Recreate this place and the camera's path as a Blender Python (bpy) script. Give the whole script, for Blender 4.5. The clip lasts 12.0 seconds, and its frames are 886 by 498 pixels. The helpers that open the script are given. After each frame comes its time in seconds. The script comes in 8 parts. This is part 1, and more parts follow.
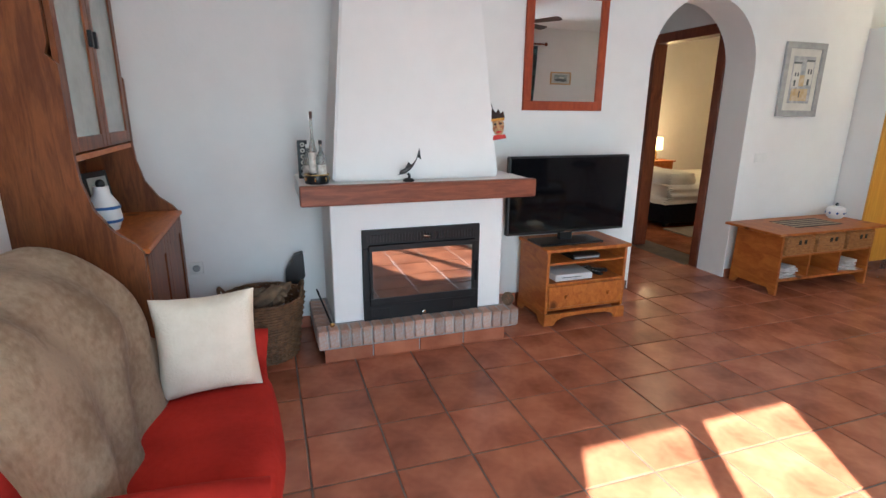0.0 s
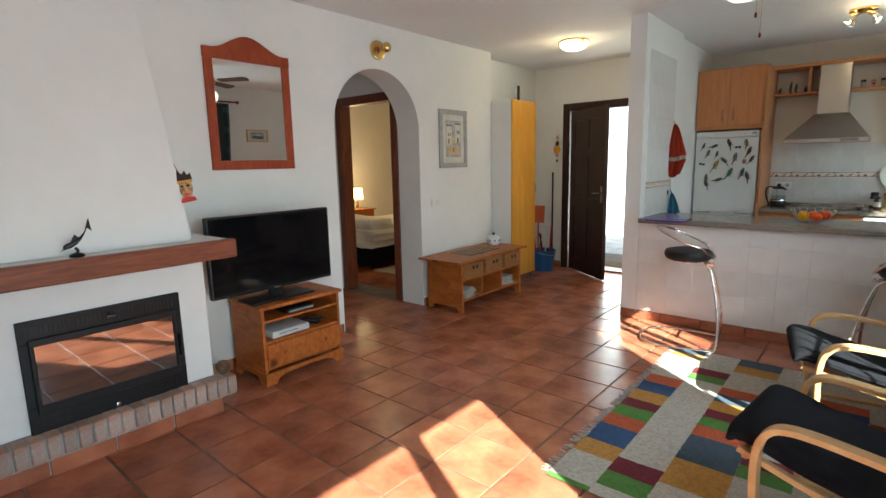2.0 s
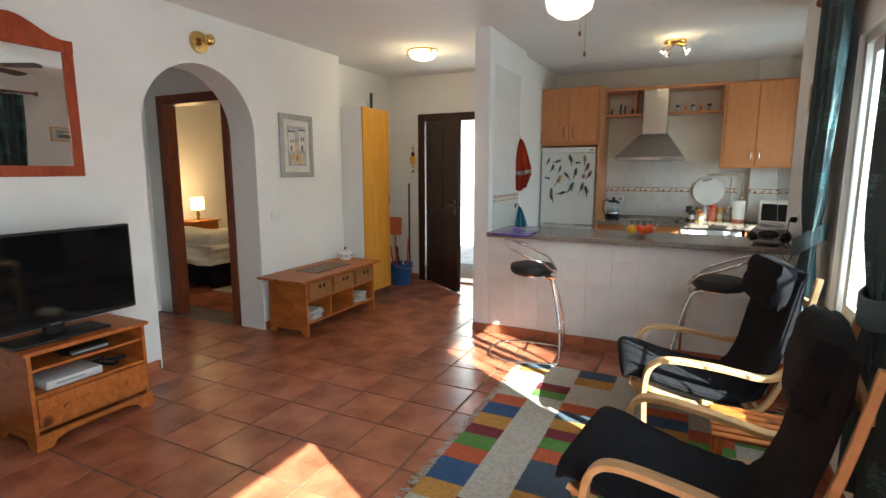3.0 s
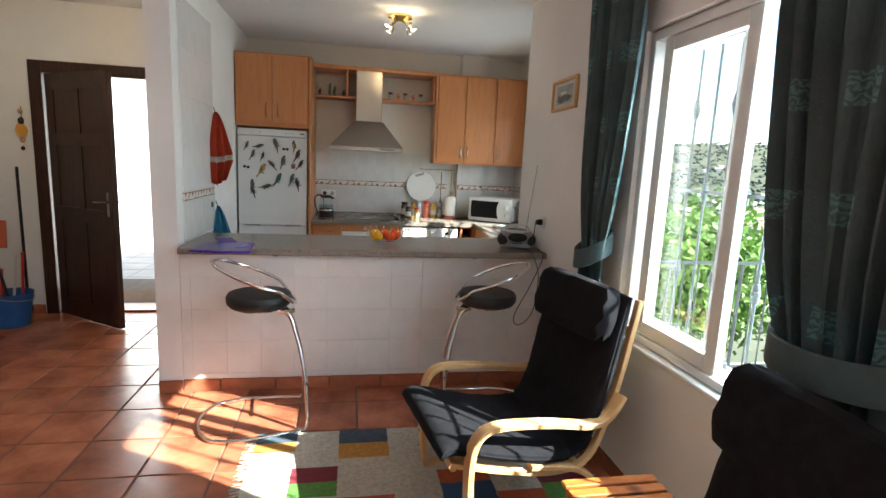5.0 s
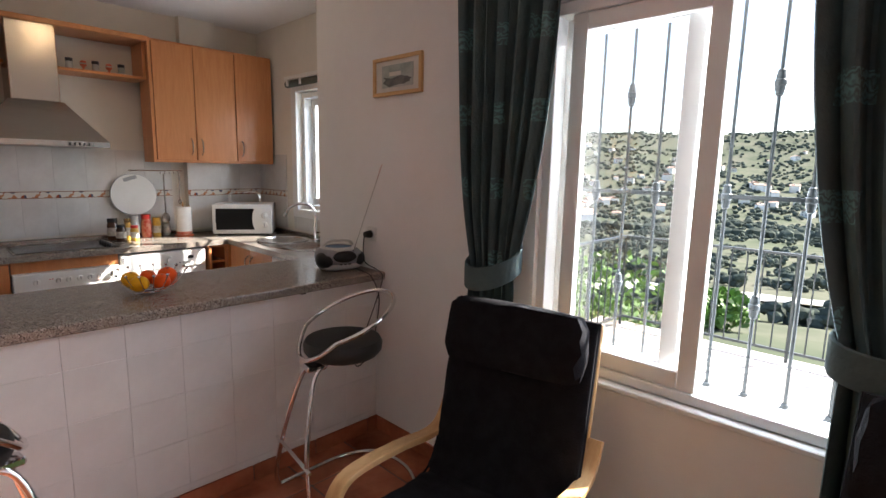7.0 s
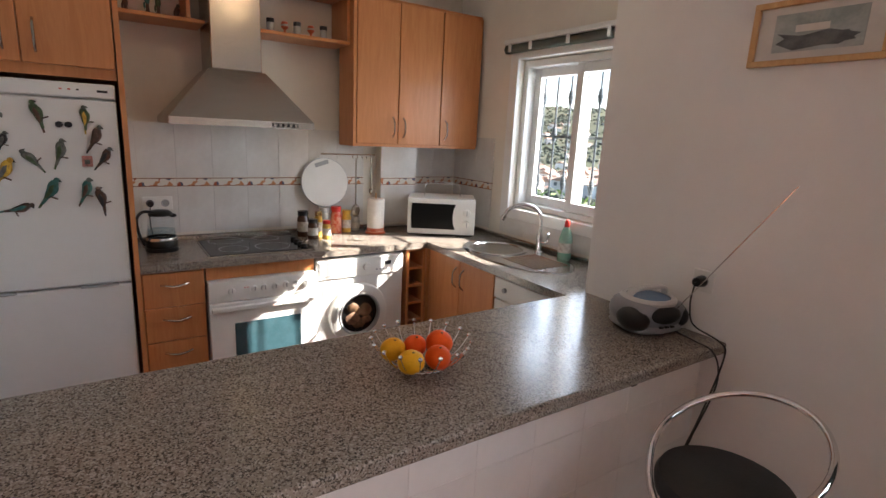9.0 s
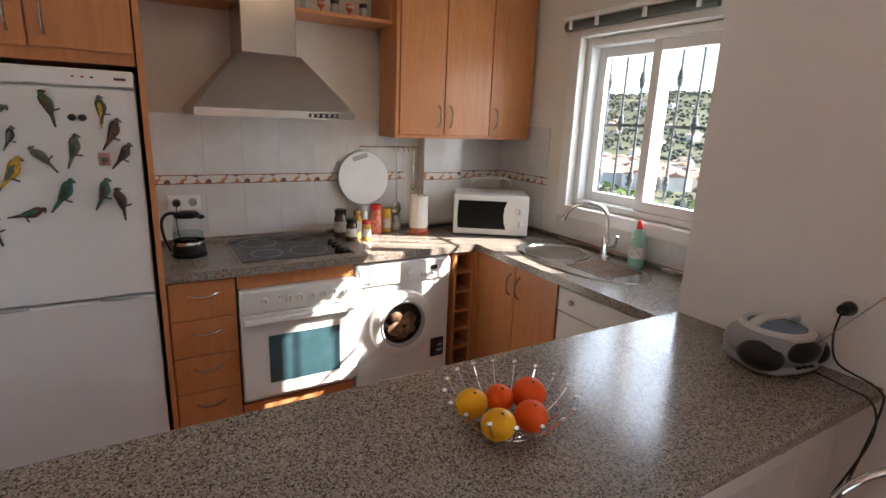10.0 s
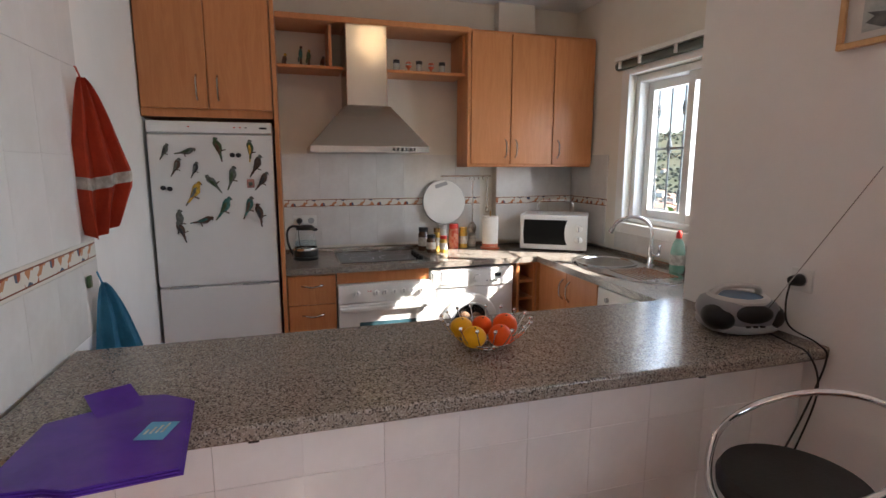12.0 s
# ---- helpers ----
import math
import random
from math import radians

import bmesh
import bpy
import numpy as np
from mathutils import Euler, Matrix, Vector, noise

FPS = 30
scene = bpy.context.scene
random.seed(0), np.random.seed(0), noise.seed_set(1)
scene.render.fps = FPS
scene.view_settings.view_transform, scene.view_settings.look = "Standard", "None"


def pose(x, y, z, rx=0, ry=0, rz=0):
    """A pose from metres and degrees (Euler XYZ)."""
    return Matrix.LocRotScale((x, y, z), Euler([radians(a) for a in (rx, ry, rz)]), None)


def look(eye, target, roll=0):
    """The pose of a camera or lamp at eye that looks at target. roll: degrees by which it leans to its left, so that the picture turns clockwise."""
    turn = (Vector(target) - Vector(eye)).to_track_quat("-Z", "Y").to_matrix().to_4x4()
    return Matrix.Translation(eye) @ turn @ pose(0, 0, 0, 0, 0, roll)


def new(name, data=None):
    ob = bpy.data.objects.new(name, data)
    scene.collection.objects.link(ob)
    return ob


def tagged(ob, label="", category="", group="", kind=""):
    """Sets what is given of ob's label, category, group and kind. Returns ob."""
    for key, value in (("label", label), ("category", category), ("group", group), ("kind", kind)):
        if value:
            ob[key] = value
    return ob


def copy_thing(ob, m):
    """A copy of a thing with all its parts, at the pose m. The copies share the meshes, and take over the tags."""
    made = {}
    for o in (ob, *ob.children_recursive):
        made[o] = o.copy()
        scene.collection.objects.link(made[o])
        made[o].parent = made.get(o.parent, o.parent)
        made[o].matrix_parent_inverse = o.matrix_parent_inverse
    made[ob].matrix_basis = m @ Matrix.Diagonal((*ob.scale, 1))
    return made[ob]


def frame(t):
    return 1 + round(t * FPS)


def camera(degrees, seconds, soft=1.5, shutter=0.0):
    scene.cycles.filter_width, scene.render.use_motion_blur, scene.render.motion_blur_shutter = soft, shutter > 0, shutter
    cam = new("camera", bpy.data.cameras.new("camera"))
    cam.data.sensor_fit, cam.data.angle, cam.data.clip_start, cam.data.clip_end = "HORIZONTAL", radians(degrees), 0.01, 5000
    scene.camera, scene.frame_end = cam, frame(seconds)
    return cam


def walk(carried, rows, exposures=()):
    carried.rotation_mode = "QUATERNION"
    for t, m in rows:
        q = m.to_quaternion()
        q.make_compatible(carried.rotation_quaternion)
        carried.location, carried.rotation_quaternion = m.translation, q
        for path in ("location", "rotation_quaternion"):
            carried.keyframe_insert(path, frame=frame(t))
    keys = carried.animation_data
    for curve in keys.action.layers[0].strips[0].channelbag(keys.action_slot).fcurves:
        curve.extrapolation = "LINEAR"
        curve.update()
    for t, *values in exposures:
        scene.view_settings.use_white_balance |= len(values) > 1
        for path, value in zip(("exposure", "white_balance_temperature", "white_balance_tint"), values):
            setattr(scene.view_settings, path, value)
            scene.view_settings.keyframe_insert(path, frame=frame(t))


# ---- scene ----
cam = camera(81.9, 12.0)
PATH = [
    (0, (1.025, 0.374, 1.436), (1.647, 2.203, 0.916), 0.5),
    (0.5, (0.988, 0.297, 1.452), (1.774, 2.06, 0.929), -0.1),
    (1, (0.967, 0.263, 1.457), (1.971, 1.93, 0.995), 0.2),
    (1.5, (0.989, 0.275, 1.432), (2.263, 1.773, 1.064), -0.0),
    (2, (1.054, 0.237, 1.463), (2.558, 1.514, 1.133), -1.2),
    (2.5, (1.169, 0.18, 1.496), (2.847, 1.22, 1.174), -0.4),
    (3, (1.429, 0.216, 1.488), (3.206, 1.082, 1.183), -0.0),
    (3.2, (1.561, 0.197, 1.477), (3.363, 1.005, 1.164), 0.3),
    (4.8, (2.323, 0.739, 1.508), (4.291, 0.593, 1.182), 1.8),
    (5, (2.45, 0.841, 1.5), (4.39, 0.481, 1.174), 2.7),
    (5.5, (2.733, 1.061, 1.498), (4.575, 0.375, 1.131), 1.7),
    (6, (3.083, 1.197, 1.512), (4.866, 0.369, 1.142), 1.7),
    (6.5, (3.31, 1.314, 1.524), (4.896, 0.135, 1.217), 1.4),
    (7, (3.522, 1.28, 1.51), (4.899, -0.136, 1.197), 1.2),
    (7.5, (3.892, 1.318, 1.502), (5.286, -0.082, 1.192), 2.7),
    (9.3, (4.907, 1.321, 1.624), (6.553, 0.275, 1.182), 2.6),
    (9.5, (4.963, 1.283, 1.607), (6.614, 0.243, 1.17), 2.6),
    (10, (5.177, 1.264, 1.618), (6.845, 0.273, 1.13), 2.3),
    (10.5, (5.294, 1.208, 1.595), (6.993, 0.274, 1.103), 0.8),
    (11, (5.094, 1.169, 1.567), (6.832, 0.291, 1.11), -0.1),
    (11.5, (4.78, 1.2, 1.552), (6.515, 0.308, 1.13), 1.4),
    (12, (4.51, 1.189, 1.52), (6.4, 0.617, 1.197), 0.1),
]
walk(cam, [(t, look(eye, target, roll)) for t, eye, target, roll in PATH], [(0.0, 3.0, 5600, -1), (1.5, 2.6, 5800, -6), (3.0, 2.65, 6000, -4), (5.0, 2.75, 6050, 0), (6.0, 2.45, 6350, 8), (7.5, 2.45, 6400, 13), (9.5, 2.65, 6550, 13), (12.0, 2.55, 6350, 12)])

# ---- world and sun ----
SUN_ELEV, SUN_AZ = 35.5, 208.5
world = bpy.data.worlds.new("world")
scene.world = world
world.use_nodes = True
wn = world.node_tree.nodes
sky = wn.new("ShaderNodeTexSky")
sky.sky_type = "NISHITA"
sky.sun_disc = False
sky.sun_elevation, sky.sun_rotation = radians(SUN_ELEV), radians(SUN_AZ)
sky.altitude, sky.air_density, sky.dust_density = 300, 1.0, 1.0
wn["Background"].inputs[1].default_value = 0.08
world.node_tree.links.new(sky.outputs[0], wn["Background"].inputs[0])
sun_from = Vector((math.sin(radians(SUN_AZ)) * math.cos(radians(SUN_ELEV)), math.cos(radians(SUN_AZ)) * math.cos(radians(SUN_ELEV)), math.sin(radians(SUN_ELEV))))
sun_data = bpy.data.lights.new("sun", "SUN")
sun_data.energy, sun_data.angle, sun_data.color = 5.0, radians(0.55), (1.0, 0.94, 0.85)
sun = new("sun", sun_data)
sun.matrix_world = look(sun_from * 30, (0, 0, 0))


def area(name, eye, target, w, h, power, colour=(0.80, 0.9, 1.0)):
    d = bpy.data.lights.new(name, "AREA")
    d.shape, d.size, d.size_y, d.energy, d.color = "RECTANGLE", w, h, power, colour
    ob = new(name, d)
    ob.matrix_world = look(eye, target)
    return ob


def bulb(name, place, power, radius=0.04, colour=(1.0, 0.72, 0.42)):
    d = bpy.data.lights.new(name, "POINT")
    d.energy, d.shadow_soft_size, d.color = power, radius, colour
    ob = new(name, d)
    ob.location = place
    return ob


area("terrace_door_daylight", (1.45, -0.80, 1.1), (1.6, 2.5, 0.9), 1.25, 2.0, 6)
area("living_window_daylight", (4.0, -0.80, 1.45), (4.0, 3.0, 0.7), 1.25, 1.35, 8)
area("kitchen_window_daylight", (7.05, -1.32, 1.65), (7.3, 2.0, 0.9), 0.95, 0.95, 4)
area("front_door_daylight", (7.8, 2.85, 1.1), (4.0, 2.7, 0.9), 0.8, 1.9, 5, (1.0, 0.97, 0.92))


# ---- materials ----
def mat(name, col, rough=0.6, metal=0.0, col2=None, scale=8.0, bump=0.0, bscale=60.0, spec=0.5, stretch=None, fine=0.25, rand=0.0, alpha=None, trans=0.0, emit=None, coat=0.0, island=False, sheen=0.0):
    """Principled surface: two noises mix col into col2 at a large and a small scale; bump from a third."""
    m = bpy.data.materials.new(name)
    m.use_nodes = True
    nt = m.node_tree
    n, l = nt.nodes, nt.links
    b = n["Principled BSDF"]
    b.inputs["Roughness"].default_value = rough
    b.inputs["Metallic"].default_value = metal
    b.inputs["Specular IOR Level"].default_value = spec
    b.inputs["Transmission Weight"].default_value = trans
    b.inputs["Coat Weight"].default_value = coat
    b.inputs["Sheen Weight"].default_value = sheen
    b.inputs["Base Color"].default_value = (*col, 1)
    tc = n.new("ShaderNodeTexCoord")
    vec = tc.outputs["Object"]
    if stretch:
        mp = n.new("ShaderNodeMapping")
        mp.inputs["Scale"].default_value = stretch
        l.new(vec, mp.inputs["Vector"])
        vec = mp.outputs["Vector"]
    col2 = col2 or tuple(c * 0.86 for c in col)
    n1 = n.new("ShaderNodeTexNoise")
    n1.inputs["Scale"].default_value, n1.inputs["Detail"].default_value = scale, 4.0
    n2 = n.new("ShaderNodeTexNoise")
    n2.inputs["Scale"].default_value, n2.inputs["Detail"].default_value = scale * 9, 3.0
    l.new(vec, n1.inputs["Vector"])
    l.new(vec, n2.inputs["Vector"])
    ad = n.new("ShaderNodeMath")
    ad.operation, ad.inputs[1].default_value = "MULTIPLY_ADD", fine
    l.new(n2.outputs["Fac"], ad.inputs[0])
    l.new(n1.outputs["Fac"], ad.inputs[2])
    rp = n.new("ShaderNodeMapRange")
    rp.inputs["From Min"].default_value, rp.inputs["From Max"].default_value = 0.35 + fine * 0.5, 0.68 + fine * 0.5
    l.new(ad.outputs[0], rp.inputs["Value"])
    mx = n.new("ShaderNodeMix")
    mx.data_type = "RGBA"
    mx.inputs["A"].default_value, mx.inputs["B"].default_value = (*col, 1), (*col2, 1)
    l.new(rp.outputs[0], mx.inputs["Factor"])
    out = mx.outputs["Result"]
    if rand:
        if island:
            src = n.new("ShaderNodeNewGeometry").outputs["Random Per Island"]
        else:
            src = n.new("ShaderNodeObjectInfo").outputs["Random"]
        r2 = n.new("ShaderNodeMapRange")
        r2.inputs["To Min"].default_value, r2.inputs["To Max"].default_value = 1 - rand, 1 + rand
        l.new(src, r2.inputs["Value"])
        hs = n.new("ShaderNodeHueSaturation")
        l.new(r2.outputs[0], hs.inputs["Value"])
        l.new(out, hs.inputs["Color"])
        out = hs.outputs["Color"]
    l.new(out, b.inputs["Base Color"])
    if bump:
        n3 = n.new("ShaderNodeTexNoise")
        n3.inputs["Scale"].default_value, n3.inputs["Detail"].default_value = bscale, 3.0
        l.new(vec, n3.inputs["Vector"])
        bp = n.new("ShaderNodeBump")
        bp.inputs["Strength"].default_value, bp.inputs["Distance"].default_value = bump, 0.004
        l.new(n3.outputs["Fac"], bp.inputs["Height"])
        l.new(bp.outputs[0], b.inputs["Normal"])
    if emit:
        b.inputs["Emission Color"].default_value = (*emit[0], 1)
        b.inputs["Emission Strength"].default_value = emit[1]
    return m


def wood(name, light, dark, rough=0.4, grain=(1.0, 1.0, 12.0), knots=False, coat=0.0, scale=3.0):
    """Wood with long grain. grain: scale of the noise along x, y, z (small along the grain)."""
    m = bpy.data.materials.new(name)
    m.use_nodes = True
    n, l = m.node_tree.nodes, m.node_tree.links
    b = n["Principled BSDF"]
    b.inputs["Roughness"].default_value = rough
    b.inputs["Coat Weight"].default_value = coat * 0.5
    b.inputs["Specular IOR Level"].default_value = 0.3
    tc, mp = n.new("ShaderNodeTexCoord"), n.new("ShaderNodeMapping")
    mp.inputs["Scale"].default_value = grain
    l.new(tc.outputs["Object"], mp.inputs["Vector"])
    n1, n2 = n.new("ShaderNodeTexNoise"), n.new("ShaderNodeTexNoise")
    n1.inputs["Scale"].default_value, n1.inputs["Detail"].default_value, n1.inputs["Distortion"].default_value = scale, 5.0, 1.2
    n2.inputs["Scale"].default_value, n2.inputs["Detail"].default_value = scale * 7, 3.0
    l.new(mp.outputs[0], n1.inputs["Vector"])
    l.new(mp.outputs[0], n2.inputs["Vector"])
    ad = n.new("ShaderNodeMath")
    ad.operation, ad.inputs[1].default_value = "MULTIPLY_ADD", 0.35
    l.new(n2.outputs["Fac"], ad.inputs[0])
    l.new(n1.outputs["Fac"], ad.inputs[2])
    rp = n.new("ShaderNodeMapRange")
    rp.inputs["From Min"].default_value, rp.inputs["From Max"].default_value = 0.5, 0.85
    l.new(ad.outputs[0], rp.inputs["Value"])
    mx = n.new("ShaderNodeMix")
    mx.data_type = "RGBA"
    mx.inputs["A"].default_value, mx.inputs["B"].default_value = (*light, 1), (*dark, 1)
    l.new(rp.outputs[0], mx.inputs["Factor"])
    out = mx.outputs["Result"]
    if knots:
        v = n.new("ShaderNodeTexVoronoi")
        v.inputs["Scale"].default_value = 3.6
        m2 = n.new("ShaderNodeMapping")
        m2.inputs["Scale"].default_value = (1.0, 1.0, 0.8)
        l.new(tc.outputs["Object"], m2.inputs["Vector"])
        l.new(m2.outputs[0], v.inputs["Vector"])
        r3 = n.new("ShaderNodeMapRange")
        r3.inputs["From Min"].default_value, r3.inputs["From Max"].default_value = 0.06, 0.14
        r3.inputs["To Min"].default_value, r3.inputs["To Max"].default_value = 1.0, 0.0
        l.new(v.outputs["Distance"], r3.inputs["Value"])
        m3 = n.new("ShaderNodeMix")
        m3.data_type = "RGBA"
        m3.inputs["B"].default_value = (dark[0] * 0.35, dark[1] * 0.3, dark[2] * 0.3, 1)
        l.new(r3.outputs[0], m3.inputs["Factor"])
        l.new(out, m3.inputs["A"])
        out = m3.outputs["Result"]
    l.new(out, b.inputs["Base Color"])
    bp = n.new("ShaderNodeBump")
    bp.inputs["Strength"].default_value, bp.inputs["Distance"].default_value = 0.15, 0.002
    l.new(n2.outputs["Fac"], bp.inputs["Height"])
    l.new(bp.outputs[0], b.inputs["Normal"])
    return m


def speckled(name, base, spots, scale=260.0, rough=0.25, amount=0.45):
    """Polished stone: cells of several colours."""
    m = mat(name, base, rough)
    n, l = m.node_tree.nodes, m.node_tree.links
    b = n["Principled BSDF"]
    tc = n.new("ShaderNodeTexCoord")
    v = n.new("ShaderNodeTexVoronoi")
    v.inputs["Scale"].default_value = scale
    l.new(tc.outputs["Object"], v.inputs["Vector"])
    sp = n.new("ShaderNodeSeparateColor")
    l.new(v.outputs["Color"], sp.inputs[0])
    cr = n.new("ShaderNodeValToRGB")
    cr.color_ramp.interpolation = "CONSTANT"
    el = cr.color_ramp.elements
    el[0].color, el[0].position = (*base, 1), 0.0
    el[1].color, el[1].position = (*spots[0], 1), 1 - amount
    for i, c in enumerate(spots[1:]):
        e = el.new(1 - amount + amount * (i + 1) / len(spots))
        e.color = (*c, 1)
    l.new(sp.outputs[0], cr.inputs[0])
    l.new(cr.outputs[0], b.inputs["Base Color"])
    return m


def glass(name, tint=(1, 1, 1), rough=0.0):
    """A thin pane: see-through, with a sheen that grows towards grazing angles."""
    m = bpy.data.materials.new(name)
    m.use_nodes = True
    n, l = m.node_tree.nodes, m.node_tree.links
    n.remove(n["Principled BSDF"])
    t, g, mx, fr = n.new("ShaderNodeBsdfTransparent"), n.new("ShaderNodeBsdfGlossy"), n.new("ShaderNodeMixShader"), n.new("ShaderNodeLayerWeight")
    t.inputs[0].default_value = (*tint, 1)
    g.inputs["Roughness"].default_value = rough
    pw = n.new("ShaderNodeMath")
    pw.operation, pw.inputs[1].default_value = "POWER", 4.5
    ad = n.new("ShaderNodeMath")
    ad.operation, ad.inputs[1].default_value, ad.inputs[2].default_value = "MULTIPLY_ADD", 0.55, 0.03
    l.new(fr.outputs["Facing"], pw.inputs[0])
    l.new(pw.outputs[0], ad.inputs[0])
    l.new(ad.outputs[0], mx.inputs[0])
    l.new(t.outputs[0], mx.inputs[1])
    l.new(g.outputs[0], mx.inputs[2])
    l.new(mx.outputs[0], n["Material Output"].inputs[0])
    return m


M_WALL = mat("white_plaster", (0.80, 0.79, 0.77), 0.85, col2=(0.74, 0.73, 0.71), scale=1.2, bump=0.25, bscale=35)
M_KWALL = mat("cream_plaster", (0.74, 0.70, 0.62), 0.7, col2=(0.68, 0.64, 0.56), scale=1.5, bump=0.2, bscale=40)
M_CEIL = mat("white_ceiling_paint", (0.80, 0.79, 0.78), 0.9, col2=(0.76, 0.75, 0.74), scale=1.0, bump=0.15, bscale=30)
M_TERRA = mat("terracotta_tile", (0.42, 0.148, 0.078), 0.27, col2=(0.235, 0.070, 0.036), scale=3.5, bump=0.35, bscale=16, rand=0.16, spec=0.36, fine=0.15)
M_GROUT = mat("floor_grout", (0.16, 0.105, 0.075), 0.8, col2=(0.10, 0.07, 0.055), scale=9, bump=0.3)
M_WTILE = mat("white_glazed_tile", (0.78, 0.77, 0.75), 0.12, col2=(0.73, 0.72, 0.70), scale=5, bump=0.12, bscale=9, rand=0.02)
M_WGROUT = mat("white_grout", (0.77, 0.76, 0.74), 0.6)
M_GRANITE = speckled("speckled_granite", (0.27, 0.235, 0.195), [(0.065, 0.055, 0.045), (0.38, 0.35, 0.31), (0.15, 0.12, 0.095)], 270, 0.20, 0.5)
M_PINE = wood("honey_pine", (0.46, 0.148, 0.030), (0.31, 0.080, 0.015), 0.42, (9, 2.0, 6), True)
# Honey pine darkened: the shade on the dresser is put into its colour.
M_PINEV_SHADED = wood("honey_pine_upright_shaded", (0.19, 0.062, 0.018), (0.09, 0.026, 0.008), 0.4, (9, 9, 1.2), True)
M_BEAM = wood("red_brown_beam", (0.27, 0.085, 0.04), (0.15, 0.042, 0.022), 0.45, (1.2, 12, 12), True)
M_MIRWOOD = wood("red_cherry_frame", (0.34, 0.058, 0.014), (0.25, 0.036, 0.009), 0.5, (6, 6, 2), False, 0.3)
M_DOORW = wood("red_brown_door_wood", (0.20, 0.052, 0.022), (0.125, 0.03, 0.014), 0.3, (10, 10, 1.3), False, 0.3)
M_DARKW = wood("dark_walnut_door", (0.055, 0.022, 0.014), (0.028, 0.012, 0.008), 0.35, (10, 10, 1.3), False, 0.2)
M_BEECH = wood("beech_cabinet", (0.56, 0.240, 0.096), (0.49, 0.195, 0.074), 0.33, (14, 14, 1.4), False, 0.1, 2.0)
M_BIRCH = wood("pale_birch", (0.66, 0.42, 0.20), (0.56, 0.33, 0.14), 0.35, (10, 3, 3), False, 0.2)
M_YELLOW = wood("yellow_stained_birch", (0.72, 0.36, 0.055), (0.62, 0.29, 0.04), 0.4, (12, 12, 1.0), False, 0.1, 2.0)
M_WHITE = mat("white_lacquer", (0.76, 0.76, 0.75), 0.3, col2=(0.73, 0.73, 0.72), scale=3)
M_WPLAST = mat("white_plastic", (0.76, 0.76, 0.73), 0.35, col2=(0.72, 0.72, 0.69), scale=6)
M_BLACK = mat("black_plastic", (0.009, 0.009, 0.010), 0.35, spec=0.35, col2=(0.01, 0.01, 0.01))
M_SCREEN = mat("glossy_black_screen", (0.004, 0.004, 0.005), 0.06, spec=0.35, col2=(0.005, 0.005, 0.006))
M_IRON = mat("black_cast_iron", (0.010, 0.011, 0.012), 0.45, col2=(0.007, 0.007, 0.008), spec=0.3, bump=0.2, bscale=200)
M_CHROME = mat("chrome", (0.8, 0.8, 0.8), 0.08, 1.0, (0.76, 0.76, 0.76))
M_STEEL = mat("brushed_steel", (0.44, 0.40, 0.35), 0.27, 1.0, (0.41, 0.375, 0.33), scale=4, stretch=(1, 1, 14), bump=0.05)
M_BRASS = mat("polished_brass", (0.72, 0.50, 0.20), 0.2, 1.0, (0.6, 0.4, 0.15))
M_BLACKCLOTH = mat("black_canvas", (0.007, 0.007, 0.009), 0.95, col2=(0.012, 0.012, 0.015), scale=20, bump=0.5, bscale=160, spec=0.15)
M_VINYL = mat("black_vinyl", (0.008, 0.008, 0.008), 0.5, col2=(0.02, 0.02, 0.02), bump=0.2, bscale=150)
M_RED = mat("red_slipcover", (0.42, 0.024, 0.015), 0.9, spec=0.15, col2=(0.30, 0.015, 0.010), scale=5, bump=0.5, bscale=40)
M_THROW = mat("beige_fleece_throw", (0.56, 0.43, 0.29), 0.95, col2=(0.36, 0.25, 0.155), scale=5, bump=0.8, bscale=45, sheen=0.1, spec=0.2, fine=0.6)
M_CREAM = mat("cream_linen", (0.72, 0.64, 0.52), 0.9, col2=(0.64, 0.56, 0.44), scale=9, bump=0.5, bscale=120)
M_GLASS = glass("clear_pane")
M_ALU = mat("white_window_frame", (0.78, 0.78, 0.76), 0.35, col2=(0.72, 0.72, 0.70), scale=4)
M_GRILLE = mat("dark_green_grey_iron", (0.030, 0.040, 0.046), 0.5, col2=(0.022, 0.03, 0.034), scale=30)
M_CURTAIN = mat("teal_green_curtain", (0.030, 0.070, 0.075), 0.8, col2=(0.045, 0.105, 0.11), scale=5, bump=0.5, bscale=90, sheen=0.3, fine=0.5)
M_MIRROR = mat("mirror_glass", (0.9, 0.9, 0.9), 0.0, 1.0, (0.9, 0.9, 0.9))
M_BASKET = mat("brown_wicker", (0.17, 0.085, 0.035), 0.7, col2=(0.08, 0.04, 0.018), scale=30, bump=0.6, bscale=120)
M_BLUE = mat("blue_plastic", (0.03, 0.12, 0.34), 0.4, col2=(0.02, 0.09, 0.28))


# ---- mesh helpers ----
def part(name, bm, material, parent=None, label="", smooth=False, kind=""):
    me = bpy.data.meshes.new(name)
    bmesh.ops.recalc_face_normals(bm, faces=bm.faces)
    bm.to_mesh(me)
    bm.free()
    for m in (material if isinstance(material, (list, tuple)) else [material]):
        me.materials.append(m)
    if smooth:
        me.shade_smooth()
        me.set_sharp_from_angle(angle=radians(38))
    ob = new(name, me)
    if parent:
        ob.parent = parent
    return tagged(ob, label=label, kind=kind)


def thing(name, label, category, place=(0, 0, 0), turn=0.0, group=""):
    ob = new(name)
    ob.empty_display_size = 0.1
    ob.location, ob.rotation_euler = place, (0, 0, radians(turn))
    return tagged(ob, label, category, group)


